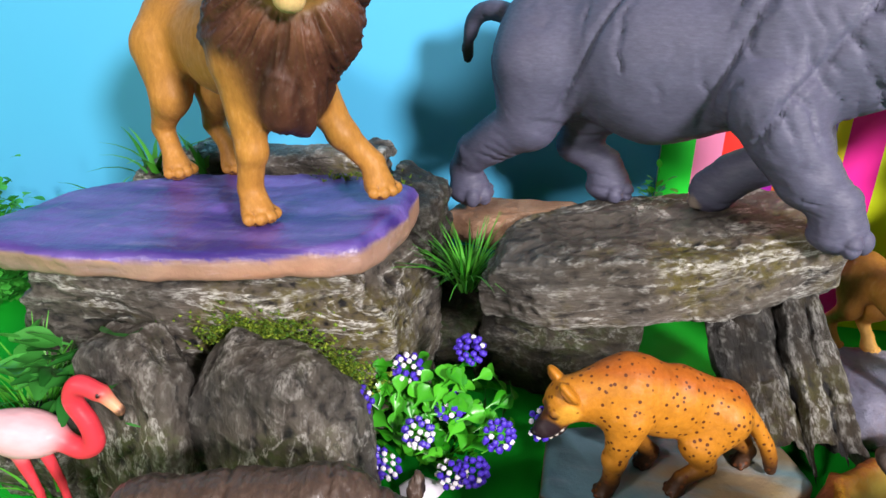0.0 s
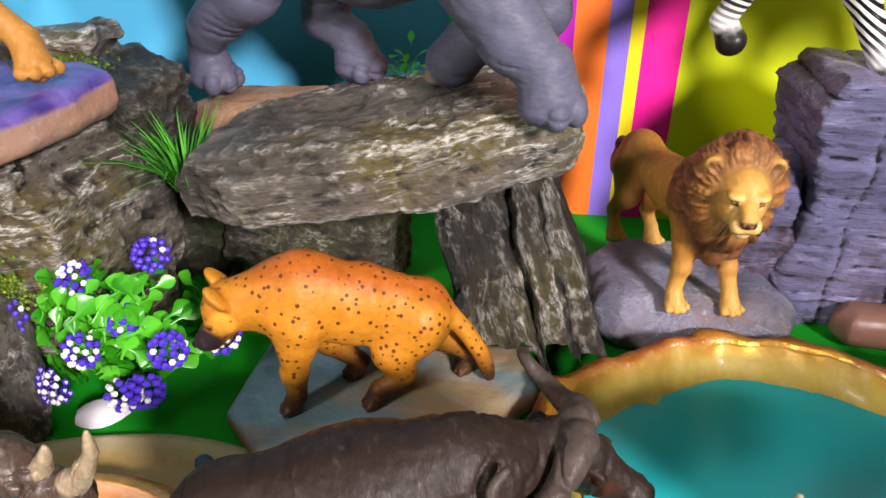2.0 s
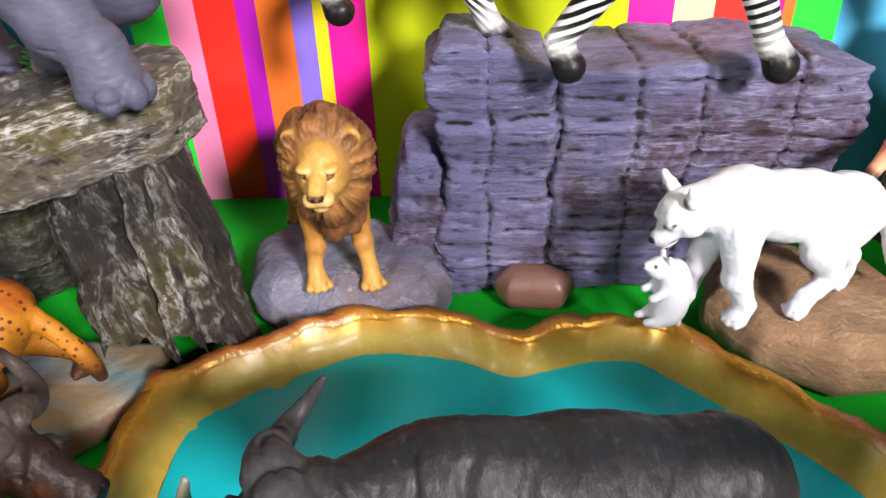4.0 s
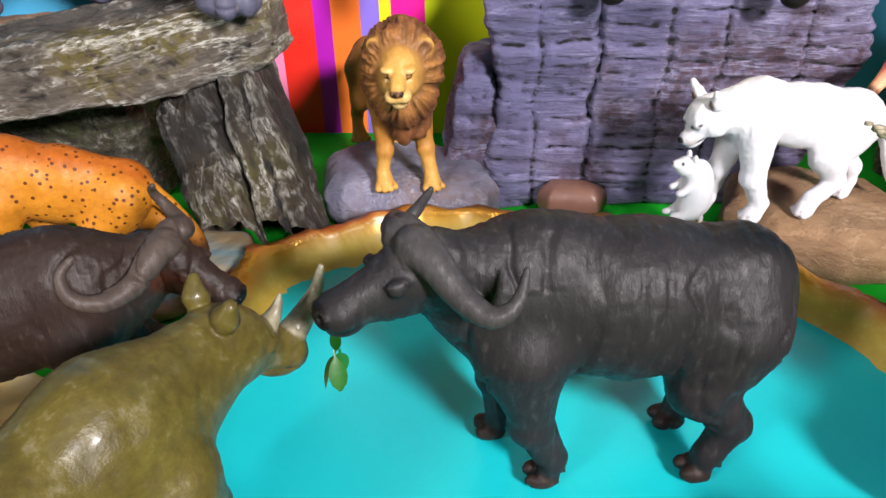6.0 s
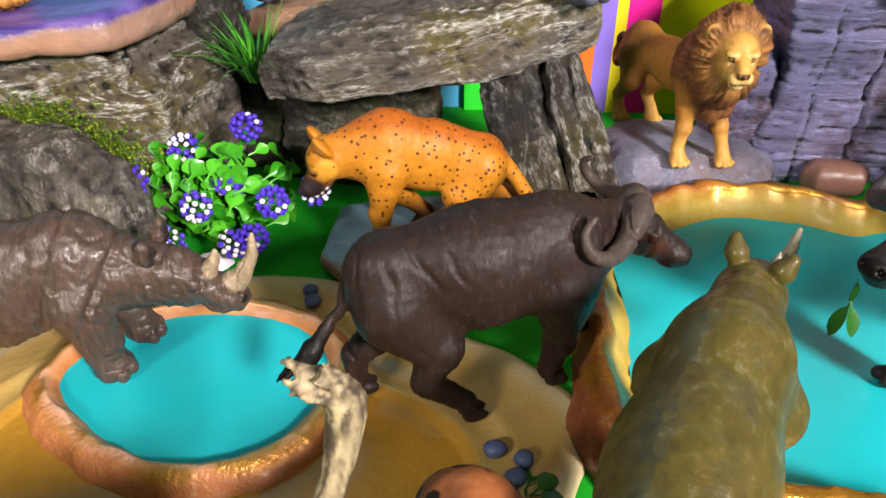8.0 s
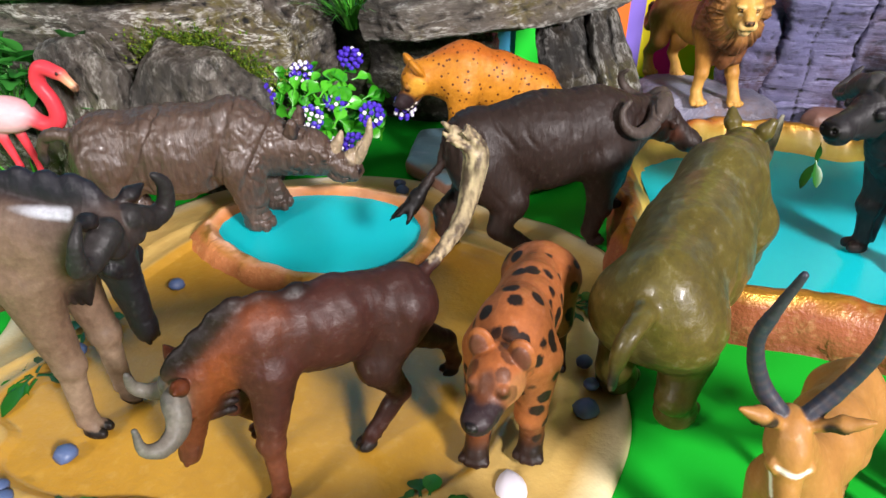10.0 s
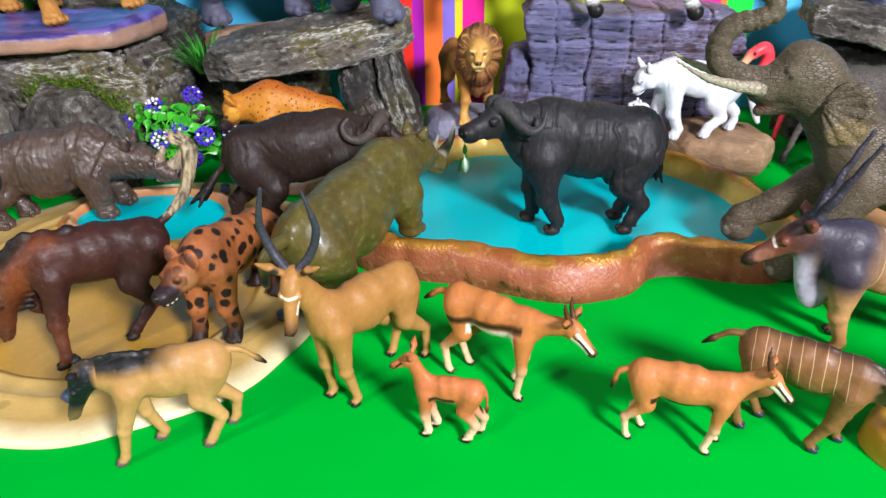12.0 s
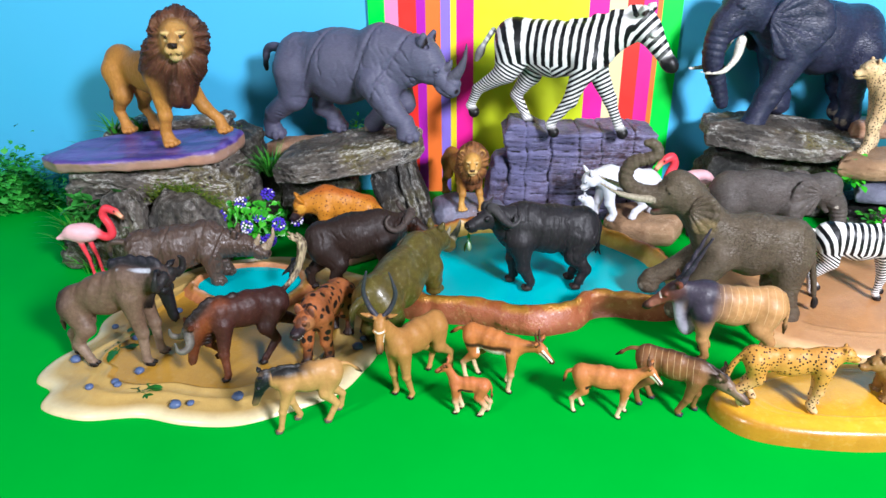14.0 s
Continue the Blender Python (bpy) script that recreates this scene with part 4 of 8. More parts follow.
def flower_bush(place):
    """A round bush of spoon leaves with violet and white flower heads."""
    rnd = random.Random(5)
    bush = thing("flower_bush", "bright green plastic bush with violet and white flower heads", "plant", place)
    kinds = [leaf_mesh("leaf", 0.0135, 0.0047 * f, 0.28, 0.64, 0.4, b, LEAF_SPOON) for f, b in ((1.0, 0.05), (0.9, 0.15), (1.1, -0.05))]
    for i in range(240):
        inner = rnd.uniform(0.85, 1.08) if i < 140 else rnd.uniform(0.5, 0.8)
        az = rnd.gauss(-math.pi / 2, 0.75) if i % 5 else rnd.uniform(0, math.tau)
        el = math.asin(rnd.uniform(-0.75, 0.98))
        out = Vector((math.cos(el) * math.cos(az), math.cos(el) * math.sin(az), math.sin(el)))
        spot = Vector((-0.008 + 0.044 * inner * out.x, -0.018 + 0.026 * inner * out.y, 0.034 + 0.031 * inner * out.z))
        face = (out + Vector((rnd.gauss(0, 0.3), rnd.gauss(-0.2, 0.3), rnd.gauss(0.15, 0.3)))).normalized()
        grow = Vector((out.x * 1.2 + rnd.gauss(0, 0.5), 0, out.z + 0.5 + rnd.gauss(0, 0.4)))
        grow = (grow - face * grow.dot(face)).normalized()
        size = rnd.uniform(0.75, 1.1)
        turn = Matrix((grow, face.cross(grow), face)).transposed().to_4x4()
        ob = new("leaf", kinds[i % 3])
        ob.parent = bush
        ob.matrix_basis = Matrix.Translation(spot - grow * 0.008 * size) @ turn @ Matrix.Scale(size, 4)
    stems = bmesh.new()
    for i in range(9):
        a = math.tau * i / 9
        blade(stems, (0.004 * math.cos(a), -0.02 + 0.004 * math.sin(a), 0), a, 0.045, 0.55, 0.0012)
    part("stems", stems, LEAF_DARK, bush)
    heads = [(0.012, -0.012, 0.064, 0.2), (-0.017, -0.026, 0.058, 0.6), (0.006, -0.032, 0.043, 0.55), (-0.007, -0.046, 0.036, 0.9), (0.031, -0.044, 0.039, 0.4), (-0.037, -0.042, 0.047, 0.25), (-0.044, -0.040, 0.049, 0.1),
             (0.020, -0.050, 0.021, 0.15), (0.010, -0.050, 0.018, 0.9), (-0.030, -0.048, 0.020, 0.3), (-0.022, -0.050, 0.018, 0.4), (0.050, -0.034, 0.041, 0.8)]
    for x, y, z, ratio in heads:
        inner, outer = bmesh.new(), bmesh.new()
        c = Vector((x, y, z))
        blossom(inner, outer, c + Vector((0, -0.003, 0.002)), c - Vector((0, 0.0, 0.025)), 0.0070, ratio, rnd)
        head = part("flower_head", outer, VIOLET_PETAL, bush)
        part("white_petals", inner, WHITE_PETAL, head)


flower_bush((-0.069, 0.236, 0))
broad_plant((-0.232, 0.166, 0.066), 46, (0.032, 0.006, 0.016), 0.024, 0.0062, "broad-leaved green plastic plant beside the boulder", 3)
grass_tuft((-0.262, 0.170, 0.040), 60, 0.045, "feathery green fern beside the boulder", 29, 0.016, 0.0010)
grass_tuft((-0.068, 0.281, 0.070), 110, 0.048, "tuft of thin green grass beside the slate slab", 2, 0.008, 0.0009)
grass_tuft((-0.275, 0.312, 0.116), 16, 0.036, "tuft of broad green blades behind the slab", 4, 0.014, 0.0026, (0.4, 1.2))
grass_tuft((-0.243, 0.316, 0.118), 14, 0.030, "tuft of broad green blades behind the slab", 6, 0.01, 0.0026, (0.3, 0.9))
grass_tuft((-0.31, 0.305, 0.092), 12, 0.034, "tuft of broad green blades behind the slab", 14, 0.01, 0.0018, (0.5, 1.3))
leafy_clump("sprig", (0.035, 0.335, 0.108), 26, 0.009, 0.0022, "small green sprig on the slab under the rhino", LEAF, 8, (0.008, 0.005, 0.018), (0.0, 1.3))
grass_tuft((-0.244, 0.148, 0.0), 46, 0.032, "green grass tuft by the flamingo", 9, 0.014, 0.0011)
grass_tuft((-0.27, 0.162, 0.022), 40, 0.04, "feathery green tuft beside the boulder", 19, 0.012, 0.0011)
leafy_clump("hedge", (-0.458, 0.345, 0.0), 3400, 0.011, 0.0042, "dense bright green toy hedge at the backdrop", HEDGE, 10, (0.052, 0.034, 0.062), (-0.5, 1.2), category="hedge")
leafy_clump("hedge_sprig", (-0.395, 0.35, 0.0), 60, 0.010, 0.0024, "small bright green sprig beside the hedge", LEAF, 11, (0.012, 0.01, 0.03), (-0.2, 1.2))
leafy_clump("leafy_plant", (0.640, 0.268, 0.066), 70, 0.012, 0.004, "bright green sprig between the stones", LEAF, 12, (0.02, 0.008, 0.022), (-0.3, 1.2))
leafy_clump("leafy_plant", (0.675, 0.235, 0.020), 90, 0.013, 0.004, "bright green plant with a pink flower", LEAF, 13, (0.03, 0.012, 0.03), (-0.3, 1.2))


def pink_flower(at):
    rnd = random.Random(2)
    ob = thing("pink_flower", "pink and white flower head on a sprig", "flower", at)
    inner, outer = bmesh.new(), bmesh.new()
    blossom(inner, outer, (0, 0, 0), (0, -1, 0.6), 0.0075, 0.5, rnd)
    head = part("flower_head", outer, speckled("pink_petal", "c03a9a", 0.2, 300, 0.4, 0.1), ob)
    part("white_petals", inner, WHITE_PETAL, head)


pink_flower((0.672, 0.222, 0.036))


def moss_patch(place, size, count, seed, label):
    """Small lumps with short hairs, spread thinly over a rock face."""
    rnd = random.Random(seed)
    verts, faces = [], []
    for _ in range(count):
        u = Vector([rnd.gauss(0, 0.4) * v for v in size])
        r = rnd.uniform(0.0004, 0.0012)
        n = len(verts)
        verts += [u + Vector(v) * r * rnd.uniform(0.7, 1.3) for v in ((1, 0, 0), (0, 1, 0), (-1, 0, 0), (0, -1, 0), (0, 0, 1), (0, 0, -1))]
        faces += [(n + a, n + b, n + 4) for a, b in ((0, 1), (1, 2), (2, 3), (3, 0))] + [(n + b, n + a, n + 5) for a, b in ((0, 1), (1, 2), (2, 3), (3, 0))]
        for _ in range(4):
            n, a = len(verts), rnd.uniform(-3.0, 0.0)
            way = Vector((math.cos(a), math.sin(a), rnd.uniform(0.1, 1.2))) * rnd.uniform(0.0018, 0.0045)
            side = Vector((-math.sin(a), math.cos(a), 0)) * 0.0004
            verts += [u - side, u + side, u + way]
            faces.append((n, n + 1, n + 2))
    mesh = bpy.data.meshes.new("moss_patch")
    mesh.from_pydata([tuple(v) for v in verts], [], faces)
    mesh.materials.append(MOSS)
    ob = new("moss_patch", mesh)
    ob.matrix_world = pose(*place)
    return tagged(ob, label, "moss", kind="stuff")


moss_patch((-0.156, 0.194, 0.078), (0.040, 0.005, 0.013), 1000, 3, "yellow green moss on the grey boulder")
moss_patch((-0.118, 0.195, 0.060), (0.022, 0.005, 0.018), 620, 4, "green moss on the grey boulder")
moss_patch((-0.135, 0.30, 0.125), (0.03, 0.01, 0.003), 160, 5, "green moss behind the purple slab")


# ---- small litter on the bases ----
PEBBLE = speckled("blue_grey_pebble_paint", "4a5c82", 0.3, 200, 0.45, 0.3, 900)


def litter():
    spots = [(-0.049, -0.103), (-0.037, -0.101), (-0.002, -0.091), (-0.108, -0.078), (-0.130, -0.082), (-0.098, -0.058), (-0.163, -0.042), (-0.125, -0.005), (-0.112, -0.074), (-0.105, 0.045), (0.072, 0.072), (0.082, 0.068),
             (0.079, 0.060), (0.085, 0.012), (0.087, -0.001), (0.084, -0.015), (-0.017, 0.163), (-0.014, 0.155), (-0.154, 0.013)]
    for i, (x, y) in enumerate(spots):
        rnd = random.Random(i)
        bm = bmesh.new()
        bmesh.ops.create_icosphere(bm, subdivisions=2, radius=0.0043 * rnd.uniform(0.7, 1.15))
        for v in bm.verts:
            v.co *= 1 + 0.25 * (noise.noise(v.co * 300 + Vector((i, 0, 0))))
            v.co.z *= 0.7
        for f in bm.faces:
            f.smooth = True
        ob = part("pebble", bm, PEBBLE)
        ob.matrix_world = pose(x, y, 0.0078, 0, 0, rnd.uniform(0, 360))
        tagged(ob, "small blue-grey pebble lying on the mud base", "pebble", "pebbles on the mud base")
    for i, (x, y, s) in enumerate([(-0.085, -0.085, 1), (-0.135, -0.02, 1.2), (-0.128, 0.015, 1), (0.082, 0.052, 1), (0.03, -0.062, 0.9)]):
        ob = leafy_clump("leaf_litter", (x, y, 0.0055), 9, 0.015 * s, 0.0042, "small fallen green leaves on the mud base", LEAF_DARK, 40 + i, (0.004, 0.004, 0.001), (-0.1, 0.25), category="leaves")
    for i, (x, y, turn) in enumerate([(-0.074, 0.186, 20), (0.057, -0.052, 100), (-0.101, 0.094, 60)]):
        bm = bmesh.new()
        rows = []
        for a in range(7):
            t = a / 6
            w = (0.0085 if i == 0 else 0.0055) * math.sin(math.pi * (0.12 + 0.86 * t)) ** 0.7
            rows.append([bm.verts.new(((0.022 if i == 0 else 0.015) * (t - 0.5), w * math.cos(b * math.pi / 8), 0.6 * w * math.sin(b * math.pi / 8) * (1 + 0.3 * (b % 2)))) for b in range(9)])
        for p, q in zip(rows, rows[1:]):
            for b in range(8):
                bm.faces.new((p[b], p[b + 1], q[b + 1], q[b])).smooth = True
        ob = part("seashell", bm, WHITE_PETAL)
        ob.matrix_world = pose(x, y, 0.0045 if i else 0.004, 0, 0, turn)
        tagged(ob, "small white ridged seashell lying on the base", "shell", "shells on the base")


litter()


# ---- the figures ----
def limb(c, a, f, r, code, foot, front, bend=0.0, hoof=None, k=0.5, toe=1.2, ph=0.0, low=None, kind="round"):
    """A leg from its joint a down to the sole f; r: radii at top, knee and ankle; foot: radius of hoof or paw."""
    a, f = Vector(a), Vector(f)
    long = (a - f).length
    low = low or code
    ankle = f + Vector((-0.02 * long, 0, foot * 1.6))
    if front:
        knee = a.lerp(f, 0.52) + Vector((0.03 * long + bend, 0, 0))
        c.cone(a, knee, r[0], r[1], code, k, ph=ph)
        c.cone(knee, ankle, r[1] * 0.98, r[2], low, 0.2, ph=ph + long * 0.5)
        c.ball(knee + Vector((0.1 * r[1], 0, 0)), r[1] * 1.06, code, 0.2)
    else:
        stifle = a.lerp(f, 0.34) + Vector((0.12 * long + bend, 0, 0))
        hock = a.lerp(f, 0.62) + Vector((-0.11 * long + bend * 0.5, 0, 0))
        c.cone(a, stifle, r[0], r[0] * 0.72, code, k, w=0.85, ph=ph)
        c.cone(stifle, hock, r[0] * 0.66, r[1] * 0.92, code, 0.3, ph=ph + long * 0.34)
        c.cone(hock, ankle, r[1] * 0.9, r[2], low, 0.2, ph=ph + long * 0.65)
    hoof = hoof or low
    x, y, z = f
    if foot > 0.75:
        c.closer((x + 0.4 * foot, y, z + 0.6 * foot), foot * 1.45)
    if kind == "paw":
        c.cone(ankle, f + Vector((0.3 * foot, 0, foot * 0.62)), r[2], foot * 0.78, low, 0.15)
        for t in (-0.72, -0.25, 0.25, 0.72):
            px = x + foot * (1.15 - abs(t) * 0.55)
            c.cone((x + 0.3 * foot, y + t * foot * 0.8, z + foot * 0.62), (px, y + t * foot, z + foot * 0.42), foot * 0.25, foot * 0.29, hoof, 0.05)
            c.dab((px + foot * 0.36, y + t * foot, z + foot * 0.22), foot * 0.14, "2a1c14", 0.04)
            c.stroke((x + 0.8 * foot, y + (t + 0.24) * foot, z + foot * 0.75), (px + 0.3 * foot, y + (t + 0.24) * foot, z + foot * 0.2), foot * 0.03, "4a2c14", 0.06)
    elif kind == "cloven":
        c.cone(ankle, f + Vector((0.1 * foot, 0, foot * 0.95)), r[2], foot * 0.72, low, 0.15)
        for t in (-0.46, 0.46):
            c.ball((x + 0.45 * foot, y + t * foot, z + foot * 0.5), (foot * 1.05, foot * 0.48, foot * 0.56), hoof, 0.05, mask=0)
            c.ball((x - 0.75 * foot, y + t * foot * 0.8, z + foot * 1.1), foot * 0.26, hoof, 0.05, mask=0)
    elif kind == "toes":
        c.cone(ankle, f + Vector((0.1 * foot, 0, foot * 0.8)), r[2], foot * 0.98, code, 0.3)
        c.ball((x + 0.15 * foot, y, z + foot * 0.42), (foot * 1.02, foot * 0.98, foot * 0.45), code, 0.2)
        for t in (-0.66, 0, 0.66):
            c.ball((x + foot * (1.0 - abs(t) * 0.42), y + t * foot, z + foot * 0.42), (foot * 0.34, foot * 0.36, foot * 0.46), code, 0.07)
            c.dab((x + foot * (1.26 - abs(t) * 0.45), y + t * foot * 1.1, z + foot * 0.32), (foot * 0.2, foot * 0.26, foot * 0.3), "8d8074", 0.06)
    else:
        c.cone(ankle, f + Vector((0.2 * foot, 0, foot * 1.0)), r[2], foot * 0.8, low, 0.12, mask=0.0)
        c.cone(f + Vector((0.2 * foot, 0, foot * 0.85)), f + Vector((foot * 0.5, 0, foot * 0.35)), foot * 0.84, foot * 1.0, hoof, 0.06, mask=0.0)


def barrel(c, hip, mid, sho, rh, rm, rs, code, w=0.78, k=1.0, ph=0.0):
    """The trunk of a beast, from hip to belly to shoulder."""
    h, m, s = Vector(hip), Vector(mid), Vector(sho)
    c.cone(h, m, rh, rm, code, k, w=w, ph=ph)
    c.cone(m, s, rm, rs, code, k, w=w, ph=ph + (m - h).length)


def muscles(c, hip, sho, rh, rs, code, k=0.22, size=1.0, ph=None):
    """Shoulder blades, thighs and ribs that stand out under the skin."""
    ph = ph or (0, 0)
    for sy in (1, -1):
        c.ball((sho[0] + 0.15 * rs, sy * rs * 0.5, sho[1] - 0.25 * rs), (rs * 0.55 * size, rs * 0.3, rs * 0.95 * size), code, k, ph=ph[1])
        c.ball((hip[0] + 0.05 * rh, sy * rh * 0.48, hip[1] - 0.4 * rh), (rh * 0.72 * size, rh * 0.32, rh * 1.05 * size), code, k, ph=ph[0])


def ribs(amp, fore, aft, z, beat=1.5):
    """Faint ribs along the flank between two stations."""
    def relief(p):
        w = np.clip((p[:, 0] - aft) / 1.0, 0, 1) * np.clip((fore - p[:, 0]) / 1.0, 0, 1) * np.clip((p[:, 2] - z) / 0.8, 0, 1)
        return amp * w * np.sin((p[:, 0] - 0.25 * p[:, 2]) * beat * math.tau * 0.5)
    return relief


def head_frame(at, yaw=0.0, pitch=0.0, roll=0.0):
    """Frame of a head: x along the muzzle."""
    return Matrix.Translation(at) @ Matrix.Rotation(radians(yaw), 4, "Z") @ Matrix.Rotation(radians(-pitch), 4, "Y") @ Matrix.Rotation(radians(roll), 4, "X")


def eyes(c, x, y, z, r, code="0a0806", lid=None):
    for s in (1, -1):
        if lid:
            c.ball((x - r * 0.2, s * y * 0.95, z + r * 0.35), r * 1.5, lid, 0.1, mask=0)
        c.ball((x, s * y, z), r, code, 0.02, mask=0)


def ears(c, x, y, z, long, wide, code, out=0.8, back=-0.3, up=0.8, inner="2a1c16"):
    for s in (1, -1):
        a = Vector((x, s * y, z))
        b = a + Vector((back, s * out, up)).normalized() * long
        m = a.lerp(b, 0.5)
        c.cone(a, m, wide * 0.5, wide * 0.9, code, 0.12, mask=0.2)
        c.cone(m, b, wide * 0.9, wide * 0.12, code, 0.1, mask=0.2)
        c.cone(a.lerp(m, 0.7) + Vector((wide * 1.05, 0, 0)), m.lerp(b, 0.5) + Vector((wide * 0.9, 0, 0)), wide * 0.5, wide * 0.3, inner, 0.05, cut=True)
        c.dab(m + Vector((wide * 0.55, 0, 0)), (wide * 0.6, long * 0.3, wide * 0.7), inner, 0.1)


def shade_belly(code, z0, z1, amount=1.0):
    """A second paint below a height, blended between z0 and z1."""
    target = np.array(lin(code))

    def paint(p, col):
        t = np.clip((z1 - p[:, 2]) / (z1 - z0), 0, 1)[:, None] * amount
        return col * (1 - t) + target * t
    return paint


def shade_back(code, z0, z1, amount=1.0):
    """A second paint above a height."""
    target = np.array(lin(code))

    def paint(p, col):
        t = np.clip((p[:, 2] - z0) / (z1 - z0), 0, 1)[:, None] * amount
        return col * (1 - t) + target * t
    return paint


def folds(amp, scale, seed, stretch=(1, 1, 1), ridged=True):
    """Relief of hide or hair."""
    s = np.array(stretch, float)
    return lambda p: amp * (fbm(p * scale * s, seed, 4, ridged) - 0.6)


def creases(amp, beat, seed, way=(1, 0, 0.2), sharp=0.6):
    """Folds of skin that run across a direction, broken up at random."""
    way = np.array(way, float)

    def relief(p):
        u = p @ way * beat + 2.2 * fbm(p * 0.45, seed, 2)
        v = np.clip((1 - abs(np.sin(math.pi * u)) - sharp) / (1 - sharp), 0, 1)
        return -amp * v * np.clip(3.0 * fbm(p * 0.6 + 9, seed + 3, 2) - 0.9, 0, 1)
    return relief


def together(*reliefs):
    return lambda p: sum(r(p) for r in reliefs)


# paints
HIDE_GREY = figure_paint("grey_hide", 0.55, 330, 0.2, stretch=(0.7, 0.7, 2.4), wash=0.2, lift=0.02, blotches=0.2)
HIDE_GLOSS = figure_paint("glossy_brown_hide", 0.36, 190, 0.9, coat=0.1, stretch=(2.4, 1.0, 0.6), wash=0.45, lift=0.03, spec=0.45)
HIDE_MUD = figure_paint("muddy_green_hide", 0.42, 200, 0.5, coat=0.15, wash=0.45, lift=0.08, blotches=0.6)
HIDE_ELEPHANT = figure_paint("elephant_hide", 0.5, 300, 0.6, stretch=(0.7, 1, 1.6), wash=0.3, lift=0.04, crackle=(420, (0.7, 0.7, 1.9), 0.8, 0.07))
HIDE_DARK = figure_paint("dark_elephant_hide", 0.42, 300, 0.5, stretch=(0.7, 1, 1.6), wash=0.3, lift=0.03, crackle=(220, (0.8, 0.8, 1.8), 0.6, 0.06))
COAT = figure_paint("short_coat", 0.48, 320, 0.22, wash=0.15, lift=0.04, blotches=0.2)
COAT_DARK = figure_paint("dark_coat", 0.48, 300, 0.4, wash=0.35, lift=0.03, spec=0.22, stretch=(1.6, 1, 0.5))
COAT_GNU = figure_paint("wildebeest_coat", 0.5, 320, 0.3, wash=0.35, lift=0.03, spec=0.25, blotches=0.35)
COAT_LION = figure_paint("lion_coat", 0.52, 380, 0.3, stretch=(1, 1, 0.45), wash=0.25, lift=0.06, blotches=0.25)
COAT_WHITE = figure_paint("white_coat", 0.5, 340, 0.3, stretch=(1, 1, 0.5), wash=0.06, lift=0.05, blotches=0.08)
COAT_HYENA = figure_paint("spotted_orange_coat", 0.5, 320, 0.4, spots=(290, 0.24, "5a2e10"), wash=0.25, lift=0.03, blotches=0.3)
COAT_HYENA_DARK = figure_paint("spotted_brown_coat", 0.5, 300, 0.3, spots=(125, 0.36, "1c100c"), wash=0.25, lift=0.04)
COAT_CHEETAH = figure_paint("spotted_golden_coat", 0.5, 300, 0.25, spots=(400, 0.32, "1a100a"), wash=0.15, lift=0.04)
COAT_ZEBRA = figure_paint("striped_coat", 0.42, 300, 0.2, stripes=("0c0c10", 0.0), wash=0.06, lift=0.0, blotches=0.1)
COAT_ELAND = figure_paint("eland_coat", 0.46, 320, 0.25, stripes=("ceac80", 0.988), wash=0.2, lift=0.04, blotches=0.2)
PLUMAGE = figure_paint("flamingo_plumage", 0.4, 160, 0.3, stretch=(0.4, 1, 1), wash=0.12, lift=0.05)


